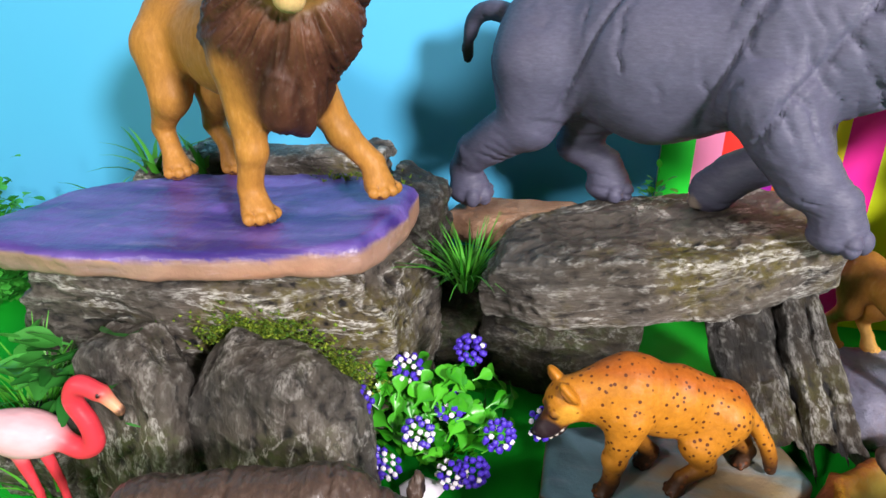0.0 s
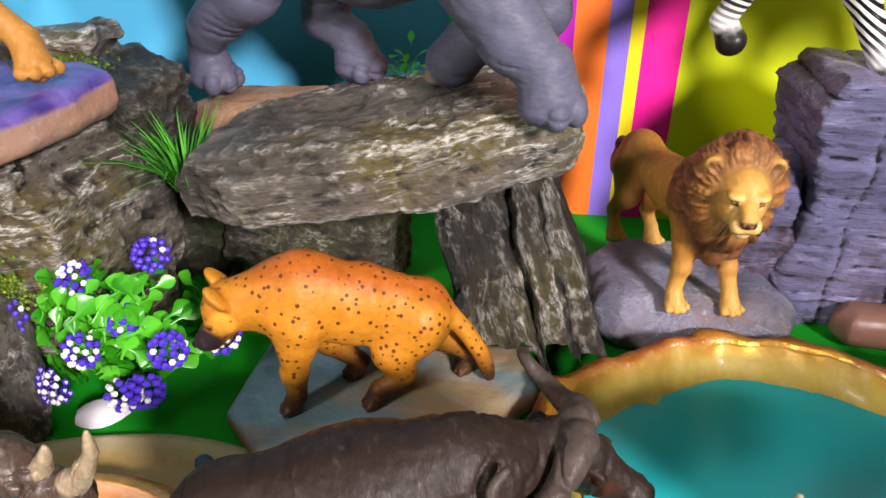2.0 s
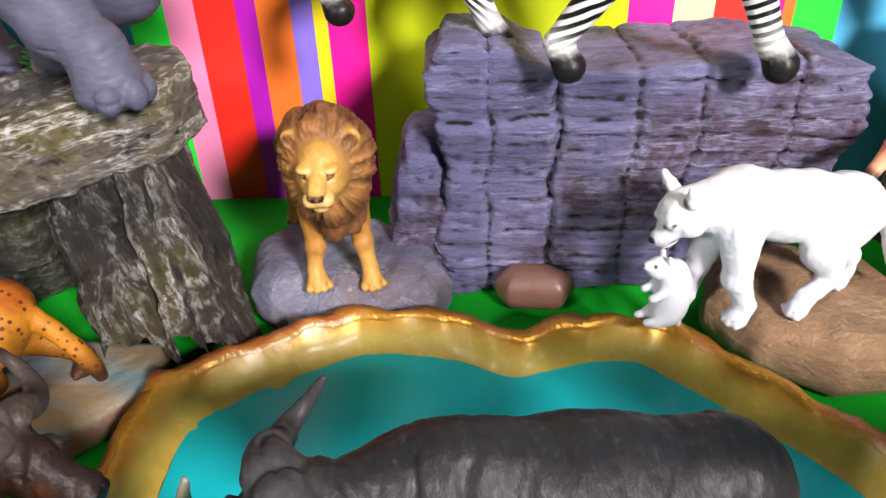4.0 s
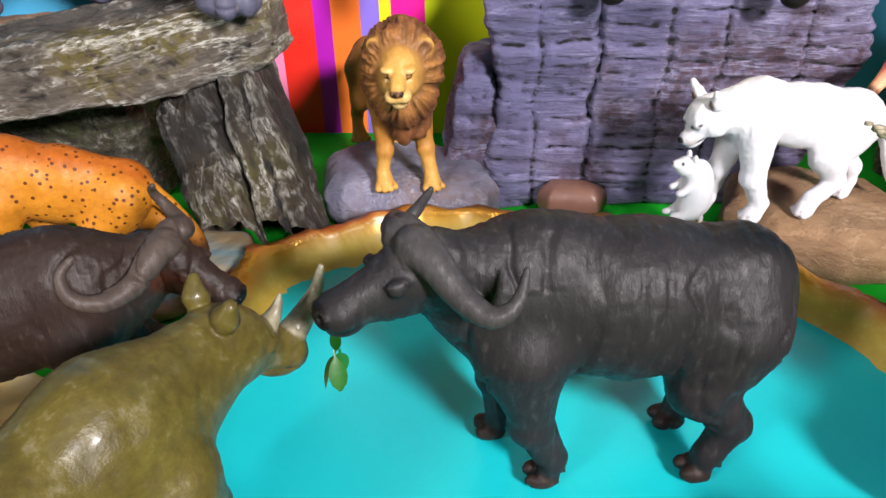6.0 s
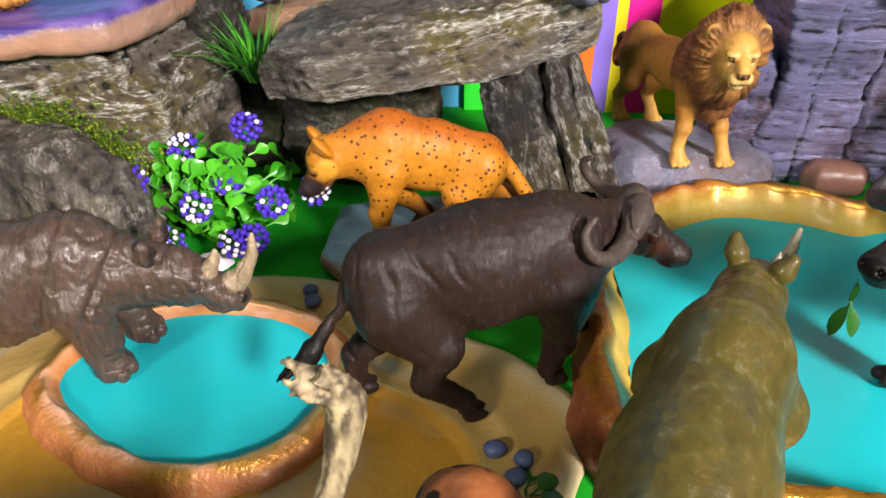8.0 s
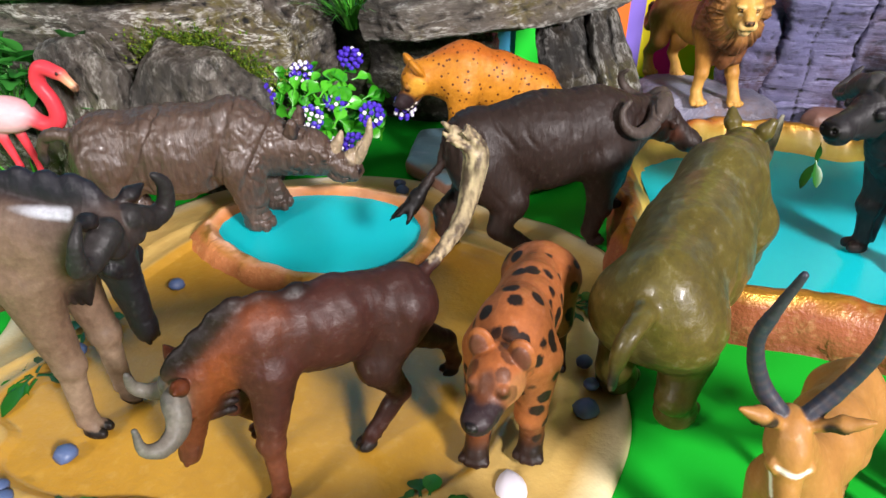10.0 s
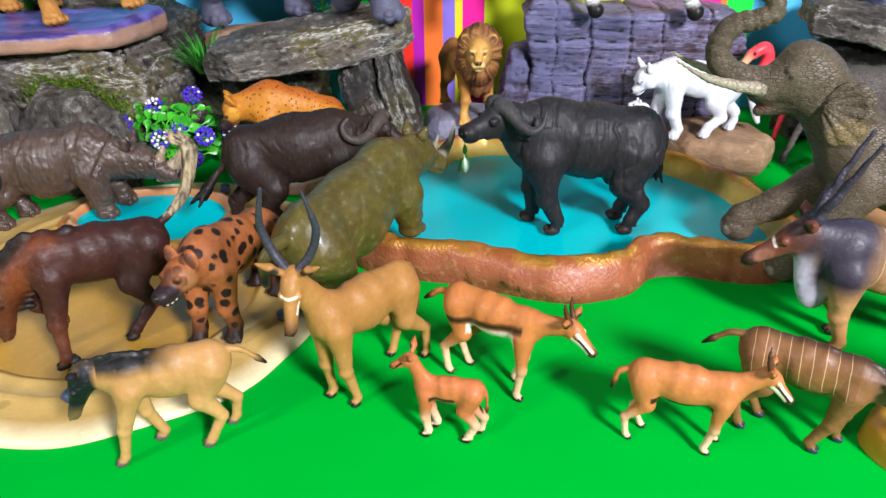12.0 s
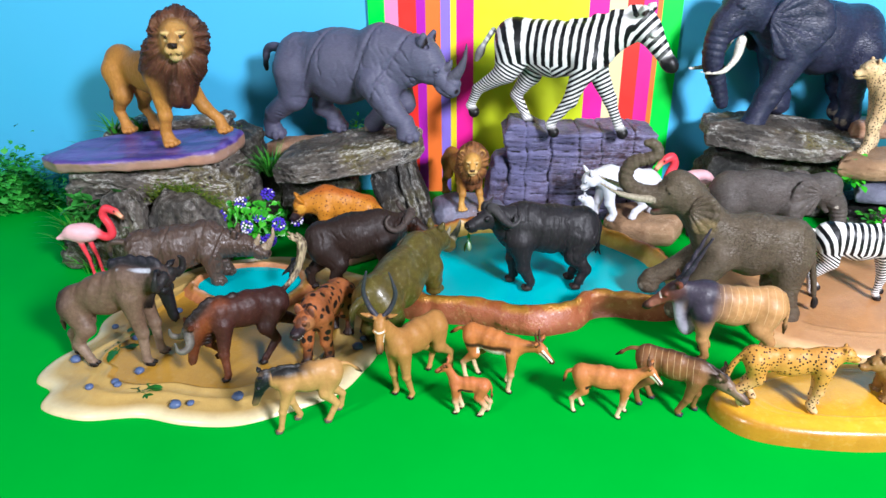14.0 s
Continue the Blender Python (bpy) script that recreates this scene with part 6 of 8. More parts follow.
def elephant(name, place, turn, s, code, label, feet, trunk, trunk_r, tusk, head, head_yaw, head_pitch, ear, h=0.15, pitch=0.0, tusk_code="ece8da", mouth=False, long=1.0, material=None, rim=None, hs=1.0):
    """An elephant, shoulder about 12 high; trunk and tusk run through places in the figure's frame; ear: centre, radii, lean and turn."""
    c = Clay(h)
    barrel(c, (-4.6 * long, 0, 9.2), (-0.3, 0, 8.9), (3.9 * long, 0, 9.4), 2.9, 3.4, 2.8, code, 0.80, 1.2)
    c.ball((-4.7 * long, 0, 8.5), (2.7, 2.5, 3.4), code, 0.9)
    for i, (x, y, z) in enumerate(feet):
        front = i < 2
        sy = 1 if i % 2 == 0 else -1
        a = (3.9 * long, sy * 1.8, 7.8) if front else (-4.9 * long, sy * 1.6, 7.6)
        f = Vector((x, y, z))
        knee = Vector(a).lerp(f, 0.55) + Vector((0.5 if front else 0.4, 0, 0))
        c.cone(a, knee, 1.7 if front else 2.1, 1.15, code, 1.0)
        c.cone(knee, f + Vector((0, 0, 1.3)), 1.15, 1.0, code, 0.5)
        c.cone(f + Vector((0, 0, 1.3)), f + Vector((0.2, 0, 0.6)), 1.0, 1.3, code, 0.4, w=0.95)
        for t in (-0.75, 0, 0.75):
            c.dab((x + 1.5 - abs(t) * 0.4, y + t, z + 0.4), (0.25, 0.3, 0.34), "9a9082", 0.08)
    hd = Vector(head)
    c.cone((4.2 * long, 0, 9.8), hd + Vector((-0.8, 0, -0.2)), 2.5, 2.0 * hs, code, 1.0, w=0.9)
    c.m, c.q = head_frame(hd, head_yaw, head_pitch), hs
    c.closer((1.0, 0, 0), 4.6)
    c.ball((0.2, 0, 0.4), (2.1, 1.9, 2.3), code, 0.9)
    c.ball((1.0, 0, 1.5), (1.2, 1.3, 1.1), code, 0.7)
    c.cone((1.2, 0, 0.1), (2.6, 0, -0.9), 1.55, 1.25, code, 0.7)
    c.cone((0.8, 0, -1.4), (2.2, 0, -2.6), 1.0, 0.4, code, 0.4)
    if mouth:
        c.dab((2.4, 0, -1.8), (1.0, 0.6, 0.5), "6a3a38", 0.3)
    for sy in (1, -1):
        c.ball((1.7, sy * 1.3, 0.75), (0.55, 0.3, 0.24), code, 0.2)
    eyes(c, 1.75, 1.42, 0.4, 0.2, "0a0605", code)
    c.m, c.q = Matrix.Identity(4), 1.0
    c.tube([tuple(hd + head_frame((0, 0, 0), head_yaw, head_pitch) @ Vector((1.9, 0, -0.4))), *trunk], trunk_r[0], trunk_r[1], code, 0.3)
    (ex, ey, ez), er, lean, twist = ear
    for sy in (1, -1):
        c.m = Matrix.Identity(4)
        c.tube([(x, sy * y, z) for x, y, z in tusk], 0.46, 0.1, tusk_code, 0.07)
        # the ear: a thin dished fan, ribbed from its root
        c.m = Matrix.Translation((ex, sy * ey, ez)) @ Matrix.Rotation(sy * radians(twist), 4, "Z") @ Matrix.Rotation(sy * radians(lean), 4, "X")
        c.ball((0, 0, 0), er, code, 0.25)
        c.ball((0.1 * er[0], sy * er[1] * 1.1, 0.1 * er[2]), (er[0] * 0.72, er[1] * 0.75, er[2] * 0.66), code, 0.3, cut=True)
        c.ball((er[0] * 0.2, -sy * er[1] * 0.4, -er[2] * 0.62), (er[0] * 0.62, er[1], er[2] * 0.55), code, 0.25)
        if rim:
            c.dab((-er[0] * 0.3, 0, -er[2] * 0.75), (er[0] * 0.8, 1.0, er[2] * 0.4), rim, 0.5)
    c.m = Matrix.Identity(4)
    c.tube([(-7.2 * long, 0, 9.8), (-8.2 * long, 0, 7.6), (-9.0 * long, 0.2, 4.6), (-9.4 * long, 0.2, 2.8)], 0.4, 0.22, code, 0.3)
    c.ball((-9.7 * long, 0.2, 1.9), (0.45, 0.35, 0.8), "1a1616", 0.2)
    crease = folds(0.16, 0.5, 5)
    legs = creases(0.12, 1.3, 8, (0.1, 0, 1.0), 0.5)
    fine = folds(0.08, 1.6, 11, (0.5, 1, 1.6))
    root = np.array((ex + er[0], 0, ez + er[2] * 0.2))

    def relief(p):
        low = np.clip((6.0 - p[:, 2]) / 1.5, 0, 1)
        d = p - root
        fan = np.arctan2(d[:, 2], -d[:, 0] + 0.2)
        side = (abs(p[:, 1]) > ey - 0.5) & (abs(p[:, 0] - ex) < er[0]) & (abs(p[:, 2] - ez) < er[2] * 1.2)
        ring = np.zeros(len(p))
        for a, b in zip(trunk[:-1], trunk[1:]):
            a, b = np.array(a), np.array(b)
            t = np.clip((p - a) @ (b - a) / ((b - a) @ (b - a)), 0, 1)
            near = np.linalg.norm(p - a - t[:, None] * (b - a), axis=1) < trunk_r[0] * 1.25
            ring = np.where(near & (t > 0) & (t < 1), 0.1 * (abs(np.sin(t * np.linalg.norm(b - a) * 4.5)) - 0.6), ring)
        return crease(p) + fine(p) + legs(p) * low + side * 0.14 * (abs(np.sin(fan * 9)) - 0.6) + ring
    return c.figure(name, place, turn, material or HIDE_ELEPHANT, label, "elephant figurine", s, None, relief, soft=0.12, pitch=pitch)


elephant("large_elephant", (0.616, 0.372, 0.114), 193, 1.20, "2f334c", "large blue-grey bull elephant figurine with white tusks on a dark slab", [(6.9, 1.9, 0), (1.6, -1.9, 1.2), (-4.4, 1.8, 0), (-6.4, -1.9, 0)],
         [(11.2, 0, 10.2), (11.6, 0, 7.3), (10.6, 0, 4.6), (9.8, 0, 2.6)], (1.35, 0.6), [(9.4, 1.1, 9.2), (10.0, 1.5, 7.4), (11.6, 1.7, 6.2), (13.6, 1.2, 6.2)], (8.4, 0, 12.2), 4, -8, ((4.2, 2.9, 10.8), (3.2, 0.42, 3.0), 6, -14), 0.17, material=HIDE_DARK, long=0.9)
elephant("tan_elephant", (0.447, 0.062, 0.004), 175, 0.83, "5c5040", "brown elephant figurine with its trunk raised over the pool", [(7.2, 2.0, 0.6), (10.0, -1.5, 2.0), (-5.2, 1.9, 0), (-4.2, -1.9, 0)],
         [(12.9, 0.2, 14.9), (14.4, 0.3, 16.2), (13.9, 0.3, 18.1), (12.3, 0.3, 18.6), (11.2, 0.3, 19.2), (11.7, 0.3, 20.3), (12.6, 0.3, 20.4)], (0.88, 0.32), [(11.4, 1.1, 14.2), (13.4, 1.4, 14.5), (15.4, 1.6, 15.1), (17.2, 1.2, 16.0)], (8.2, 0, 14.4), 4, 14, ((5.9, 2.5, 13.2), (1.6, 0.4, 2.0), 10, -14), 0.15, 0, "a89e88", True, 0.86, rim="7c6a48")
elephant("elephant_calf", (0.521, 0.221, 0.0), -10, 0.773, "5e5854", "grey young elephant figurine with folded ears", [(4.4, 1.9, 0), (3.2, -1.9, 0), (-4.6, 1.8, 0), (-6.2, -1.9, 0)],
         [(10.4, 0, 7.6), (10.9, 0, 5.2), (10.6, 0, 3.0), (11.2, 0, 1.6)], (1.3, 0.6), [(9.8, 1.1, 8.2), (10.2, 1.1, 7.8)], (7.6, 0, 10.2), -8, -18, ((5.2, 2.4, 9.8), (2.1, 0.42, 2.5), 4, -14), 0.17)


def hoofed(name, place, turn, s, coat, label, category, feet, body, neck, head_at, head_yaw, head_pitch, head=(1.6, 0.62), legs=(0.85, 0.40, 0.26), paint=None, h=0.085, extra=None, finish=None, low=None, hoof="1c1612",
           muzzle="2a1a12", ear=(1.1, 0.3), tail=None, relief=0.05, neck_code=None, head_code=None, beat=4.0, mask_head=1.0, raised=None, mane=None, tail_code=None, more=None, course=None, legs_mask=1.0):
    """A slender hoofed beast. body: hip, middle and shoulder as (x, z, radius); neck: radius at foot and top; head: length and girth."""
    c = Clay(h)
    code = paint
    (hx, hz, hr), (mx, mz, mr), (sx, sz, sr) = body
    barrel(c, (hx, 0, hz), (mx, 0, mz), (sx, 0, sz), hr, mr, sr, code, 0.74, 0.7)
    muscles(c, (hx, hz), (sx, sz), hr, sr, code, 0.14)
    for i, (x, y, z) in enumerate(feet):
        front = i < 2
        sy = 1 if i % 2 == 0 else -1
        a = (sx + 0.1, sy * sr * 0.48, sz - 0.45 * sr) if front else (hx - 0.1, sy * hr * 0.45, hz - 0.25 * hr)
        limb(c, a, (x, y, z), (legs[0], legs[1], legs[2]) if front else (legs[0] * 1.25, legs[1], legs[2]), code, legs[2] * 1.35, front, hoof=hoof, k=0.5, low=low, bend=(raised or {}).get(i, 0), ph=3.0, kind="cloven" if category != "zebra figurine" else "round", toe=1.0)
    ha = Vector(head_at)
    nc, hc = neck_code or code, head_code or code
    reach = (ha - Vector((sx, 0, sz))).length
    c.cone((sx + 0.2, 0, sz + 0.25 * sr), ha, neck[0], neck[1], nc, 0.6, w=0.72, ph=hx * -1 + sx)
    if mane:
        foot = Vector((sx + 0.2, 0, sz + 0.25 * sr))
        run = (ha - foot).normalized()
        out = Vector((-run.z, 0, run.x))
        crest_line = [ha.lerp(foot, i / 9) + out * (neck[1] + (neck[0] - neck[1]) * i / 9) * 0.98 for i in range(10)]
        crest_line += [crest_line[-1].lerp(Vector((sx - 1.3, 0, sz + sr * 0.97)), f) for f in (0.4, 0.8, 1.0)]
        for i, q in enumerate(crest_line):
            high = mane[1] * (0.75 + 0.25 * math.sin(2.1 * i)) * (1.0 if i < 10 else 0.75)
            c.ball(q, (0.45 + 0.3 * high, mane[1] * 0.36, high), mane[0], 0.12, mask=mane[2])
    c.level = head_frame(ha, head_yaw, 0)
    c.m = head_frame(ha, head_yaw, head_pitch)
    c.closer((head[0] * 0.4, 0, 0), head[0] * 0.85)
    long, girth = head
    c.ball((0.1 * long, 0, 0), (0.42 * long, girth * 0.78, girth), hc, 0.3, mask=mask_head, ph=sx - hx + reach)
    c.cone((0.2 * long, 0, -0.02), (0.85 * long, 0, -0.22 * girth), girth * 0.86, girth * 0.56, hc, 0.25, w=0.8, mask=mask_head, ph=sx - hx + reach)
    c.ball((0.98 * long, 0, -0.28 * girth), (0.2 * long, girth * 0.5, girth * 0.52), muzzle, 0.12, mask=0)
    for sy in (1, -1):
        c.ball((0.3 * long, sy * girth * 0.6, 0.42 * girth), (0.14 * long, girth * 0.18, girth * 0.14), hc, 0.1, mask=mask_head)
        c.ball((1.13 * long, sy * girth * 0.26, -0.12 * girth), (0.05 * long, 0.12 * girth, 0.1 * girth), "060404", 0.04, mask=0)
        c.stroke((0.85 * long, sy * girth * 0.46, -0.48 * girth), (1.1 * long, sy * girth * 0.36, -0.5 * girth), 0.04, "0a0706", 0.05)
    eyes(c, 0.34 * long, girth * 0.68, 0.26 * girth, girth * 0.19, "050303", hc)
    ears(c, -0.12 * long, girth * 0.55, girth * 0.6, ear[0], ear[1], hc, 1.0, -0.3, 0.55)
    if extra:
        extra(c, long, girth)
    c.m = Matrix.Identity(4)
    if more:
        more(c)
    t = tail or [(hx - hr * 0.8, 0, hz + 0.5 * hr), (hx - hr * 1.15, 0, hz - 0.4 * hr), (hx - hr * 1.2, 0, hz - 1.5 * hr)]
    c.tube(t, 0.22, 0.14, code, 0.15, mask=0.5)
    e = Vector(t[-1])
    if tail_code:
        c.tube(t[1:], 0.2, 0.14, tail_code, 0.15, mask=0, bulge=0.16)
    else:
        c.cone(e, e + (e - Vector(t[-2])).normalized() * 0.9, 0.26, 0.1, "120d0b", 0.12, mask=0)
    coat_over = finish

    def finish_above_hooves(p, col):
        return np.where(p[:, 2:3] < legs[2] * 1.3, col, coat_over(p, col))
    if coat_over:
        finish = finish_above_hooves
    return c.figure(name, place, turn, coat, label, category, s, finish, together(folds(relief, 1.3, 4, (1.4, 1, 0.6)), folds(0.1, 0.5, 14, (1, 1, 0.8)), ribs(0.045, sx - 0.6, hx + 1.0, mz - 0.6)), soft=0.12, beat=beat, course=course)


# zebras
def stripe_course(p, phase):
    """Upright stripes along the body that turn level down the legs and slant over the rump."""
    x, z = p[:, 0], p[:, 2]
    leg = np.clip(5.6 - z, 0, 9)
    rump = np.clip(-2.2 - x, 0, 4)
    body = x + np.where(x > 0, 1, -1) * (leg * 1.5 + 0.12 * leg * leg) + rump * (z - 6.0) * 0.22
    w = np.clip((x - 5.4) / 0.8, 0, 1) * (z > 6)
    return body * (1 - w) + (x * 0.9 - z * 0.8 + 7.0) * w


def zebra(name, place, turn, s, label, feet, h, raised=None, beat=8.6):
    return hoofed(name, place, turn, s, COAT_ZEBRA, label, "zebra figurine", feet, ((-3.4, 7.15, 1.85), (-0.2, 6.65, 2.0), (2.7, 6.85, 1.9)), (1.6, 1.0), (6.6, 0, 8.9), -4, -46, (3.5, 1.02), (1.0, 0.5, 0.34), "e8e6e4", h,
                  lambda c, long, girth: c.ball((1.0 * long, 0, -0.26 * girth), (0.24 * long, girth * 0.56, girth * 0.58), "141115", 0.08, mask=0), None, None, "1a1718", "17141a", (1.25, 0.38), [(-5.4, 0, 7.9), (-6.3, 0, 6.6), (-6.9, 0, 5.4)], 0.02, beat=beat, raised=raised, mane=("e4e2e0", 0.55, 1.0), course=stripe_course, tail_code="141216")


zebra("large_zebra", (0.282, 0.288, 0.1245), -24, 1.46, "large black and white zebra figurine striding on the layered rock", [(5.4, 1.1, 0), (0.3, -1.1, 0.1), (-2.5, 1.1, 0), (-6.9, -0.9, 1.0)], 0.085, None, 9.2)
zebra("zebra", (0.566, 0.090, 0.0105), -6, 0.86, "black and white zebra figurine on the sandy base", [(3.6, 0.9, 0), (2.6, -0.9, 0), (-3.4, 0.9, 0), (-4.4, -0.9, 0)], 0.1)


# wildebeest
def gnu_extra(horn, boss, beard, path):
    """Hooked horns from a broad boss, and a beard; path: the horn's way in the head's frame, in girths."""
    def add(c, long, girth):
        for sy in (1, -1):
            c.tube([(x, sy * y, z * girth) for x, y, z in path], 0.46, 0.1, horn, 0.08, mask=0)
            c.ball((0.35, sy * 0.42, girth * 0.85), (0.62, 0.5, 0.32), boss, 0.12)
        for i in range(4):
            c.cone((0.2 + 0.4 * i, 0, -girth * 0.9), (0.1 + 0.4 * i, 0, -girth * 0.9 - 0.8), 0.28, 0.1, beard, 0.15)
    return add


def rump_dark(p, col):
    """The dark violet shading of the hindquarters."""
    t = np.clip((-2.6 - p[:, 0]) / 1.2, 0, 1)[:, None] * np.clip((p[:, 2] - 3.6) / 1.0, 0, 1)[:, None] * 0.75
    return col * (1 - t) + np.array(lin("2c2028")) * t


HOOKS = [(0.3, 0.5, 0.9), (1.0, 1.1, 0.75), (1.5, 1.5, 1.3), (1.4, 1.65, 2.1), (0.7, 1.5, 2.5)]
SPREAD = [(0.0, 0.5, 0.9), (0.5, 1.4, 0.8), (0.4, 2.0, 1.0), (-0.4, 2.05, 1.4), (-0.9, 1.7, 1.5)]
def gnu_tail(p, col):
    """Pale and grey strands along the brush of the tail, red-brown forelegs."""
    t = ((p[:, 0] < -4.3) & (p[:, 2] > 7.7))[:, None]
    lock = vnoise(np.stack([p[:, 0] * 7 + p[:, 2] * 1.6, p[:, 1] * 12, p[:, 2] * 0.8 - p[:, 0] * 1.2], 1), 4)[:, None]
    lock = np.clip((lock - 0.3) * 2.2, 0, 1)
    hair = np.array(lin("54463a")) * (1 - lock) + np.array(lin("b8a684")) * lock
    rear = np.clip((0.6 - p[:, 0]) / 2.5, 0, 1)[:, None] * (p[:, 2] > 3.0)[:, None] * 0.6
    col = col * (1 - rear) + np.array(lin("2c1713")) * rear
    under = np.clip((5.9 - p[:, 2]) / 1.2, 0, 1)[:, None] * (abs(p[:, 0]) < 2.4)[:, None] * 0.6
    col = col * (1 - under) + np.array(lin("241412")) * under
    leg = np.clip((4.0 - p[:, 2]) / 2.0, 0, 1)[:, None] * (p[:, 0] > 0)[:, None] * 0.7
    col = col * (1 - leg) + np.array(lin("6a3a24")) * leg
    return np.where(t, hair, col)


def calf_finish(p, col):
    """Darker along the spine and the haunch, paler on the belly and the lower legs."""
    top = np.clip((p[:, 2] - 7.4) / 0.8, 0, 1)[:, None] * np.clip((p[:, 0] + 1.2) / 2.5, 0, 1)[:, None] * (p[:, 0] < 4.4)[:, None]
    col = col * (1 - top) + np.array(lin("0d0b0b")) * top
    pale = np.clip((5.6 - p[:, 2]) / 1.5, 0, 1)[:, None] * 0.35
    return col * (1 - pale) + np.array(lin("d2a868")) * pale


hoofed("blue_wildebeest", (-0.128, -0.034, 0.0055), -5, 0.95, COAT_GNU, "grey-brown wildebeest figurine with a black mane on the mud base", "wildebeest figurine", [(4.0, 0.9, 0.2), (3.6, -0.9, 0), (-4.2, 0.2, 0), (-1.6, -1.6, 0)],
       ((-3.0, 5.8, 1.5), (0, 6.7, 1.75), (2.9, 7.9, 1.9)), (1.6, 1.0), (5.7, 0, 8.9), -6, -76, (3.9, 0.9), (0.95, 0.5, 0.36), "6e5848", 0.09, gnu_extra("2a2728", "242224", "161214", SPREAD), lambda p, col: rump_dark(p, shade_belly("8a7664", 0.5, 4.5, 0.8)(p, col)), head_code="17151a", neck_code="5c4a42", muzzle="100d10", relief=0.10, low="8a7664", mane=("1c1c26", 0.95, 1.0),
       more=lambda c: [c.stroke((2.4, sy * 0.62, 9.5), (5.2, sy * 0.55, 9.6), 0.12, "b8bcc8", 0.15) for sy in (1, -1)] + [c.cone((4.6 - 0.3 * i, 0, 6.9 - 0.1 * i), (4.4 - 0.3 * i, 0, 5.6), 0.35, 0.1, "17141a", 0.2) for i in range(5)])
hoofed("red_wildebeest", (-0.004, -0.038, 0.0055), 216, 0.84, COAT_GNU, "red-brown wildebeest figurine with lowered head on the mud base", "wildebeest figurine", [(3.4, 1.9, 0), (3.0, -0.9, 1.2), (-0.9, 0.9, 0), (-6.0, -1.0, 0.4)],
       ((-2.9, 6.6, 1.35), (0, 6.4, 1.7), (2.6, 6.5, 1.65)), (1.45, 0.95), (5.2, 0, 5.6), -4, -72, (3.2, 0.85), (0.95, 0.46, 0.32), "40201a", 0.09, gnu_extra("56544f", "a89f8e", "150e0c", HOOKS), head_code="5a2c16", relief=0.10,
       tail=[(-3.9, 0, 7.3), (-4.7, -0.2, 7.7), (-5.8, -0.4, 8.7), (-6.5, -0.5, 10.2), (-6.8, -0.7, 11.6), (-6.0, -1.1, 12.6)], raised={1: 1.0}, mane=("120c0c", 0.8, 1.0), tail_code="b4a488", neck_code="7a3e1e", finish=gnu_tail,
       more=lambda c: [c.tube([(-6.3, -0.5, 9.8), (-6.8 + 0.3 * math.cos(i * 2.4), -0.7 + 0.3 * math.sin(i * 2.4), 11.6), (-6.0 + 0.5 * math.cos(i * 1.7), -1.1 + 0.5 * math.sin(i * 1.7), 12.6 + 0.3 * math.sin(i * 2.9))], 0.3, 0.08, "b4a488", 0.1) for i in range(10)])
hoofed("wildebeest_calf", (0.064, -0.110, 0), 203, 0.63, COAT, "tan wildebeest calf figurine with a black face", "wildebeest figurine", [(4.2, 0.9, 0), (1.6, -1.0, 0), (-1.8, 0.9, 0), (-3.6, -1.0, 0)],
       ((-2.6, 6.9, 1.6), (0, 6.6, 1.75), (2.6, 6.9, 1.6)), (1.3, 0.85), (5.3, 0, 7.5), -4, -62, (3.1, 0.85), (0.88, 0.44, 0.34), "ae824c", 0.11, lambda c, long, girth: c.dab((0.45 * long, 0, -0.05), (0.8 * long, girth * 1.2, girth * 1.15), "15141a", 0.25), calf_finish, head_code="17161c", muzzle="0e0d10", hoof="5a534c", relief=0.05,
       tail=[(-4.0, 0, 7.6), (-5.0, 0, 7.2), (-5.9, 0, 6.3)], mane=("100f14", 0.6, 1.0))


# antelopes
def lyre_horns(c, long, girth):
    """Tall ringed lyre horns, and pale marks round the eyes."""
    held, c.m = c.m, c.level
    c.closer((0, 0, 3.2), 2.9)
    for sy in (1, -1):
        way = curve_through([(-0.1, sy * 0.32, 0.5), (-0.35, sy * 1.05, 1.5), (-0.3, sy * 1.5, 2.9), (-0.05, sy * 1.35, 4.2), (0.1, sy * 1.05, 5.4)], 8)
        for i, (a, b) in enumerate(zip(way[:-1], way[1:])):
            r = 0.27 - 0.2 * i / len(way) + (0.03 if i % 2 and i < 22 else 0)
            c.cone(a, b, r, r, "30323e", 0.05, mask=0)
    c.m = held
    for sy in (1, -1):
        c.stroke((0.42 * long, sy * 0.05, 0.8 * girth), (0.34 * long, sy * 0.6 * girth, 0.52 * girth), 0.05, "f0e6d8", 0.06)
        c.stroke((0.45 * long, sy * 0.6 * girth, 0.1 * girth), (0.7 * long, sy * 0.5 * girth, 0.0), 0.05, "f0e6d8", 0.06)


hoofed("lechwe", (0.142, -0.062, 0), -126, 0.80, COAT, "tan antelope figurine with tall dark lyre horns", "antelope figurine", [(2.0, 0.9, 0), (2.4, -0.9, 0), (-4.4, 0.9, 0), (-3.0, -0.9, 0)],
       ((-2.8, 6.3, 1.45), (0, 6.2, 1.6), (2.6, 6.5, 1.4)), (1.1, 0.66), (4.5, -0.5, 9.7), 34, -56, (2.6, 0.74), (0.8, 0.36, 0.24), "a2713a", 0.085, lyre_horns, shade_belly("c89c60", 0, 5.5, 0.5), ear=(1.6, 0.3), muzzle="4a2c1c", relief=0.04)


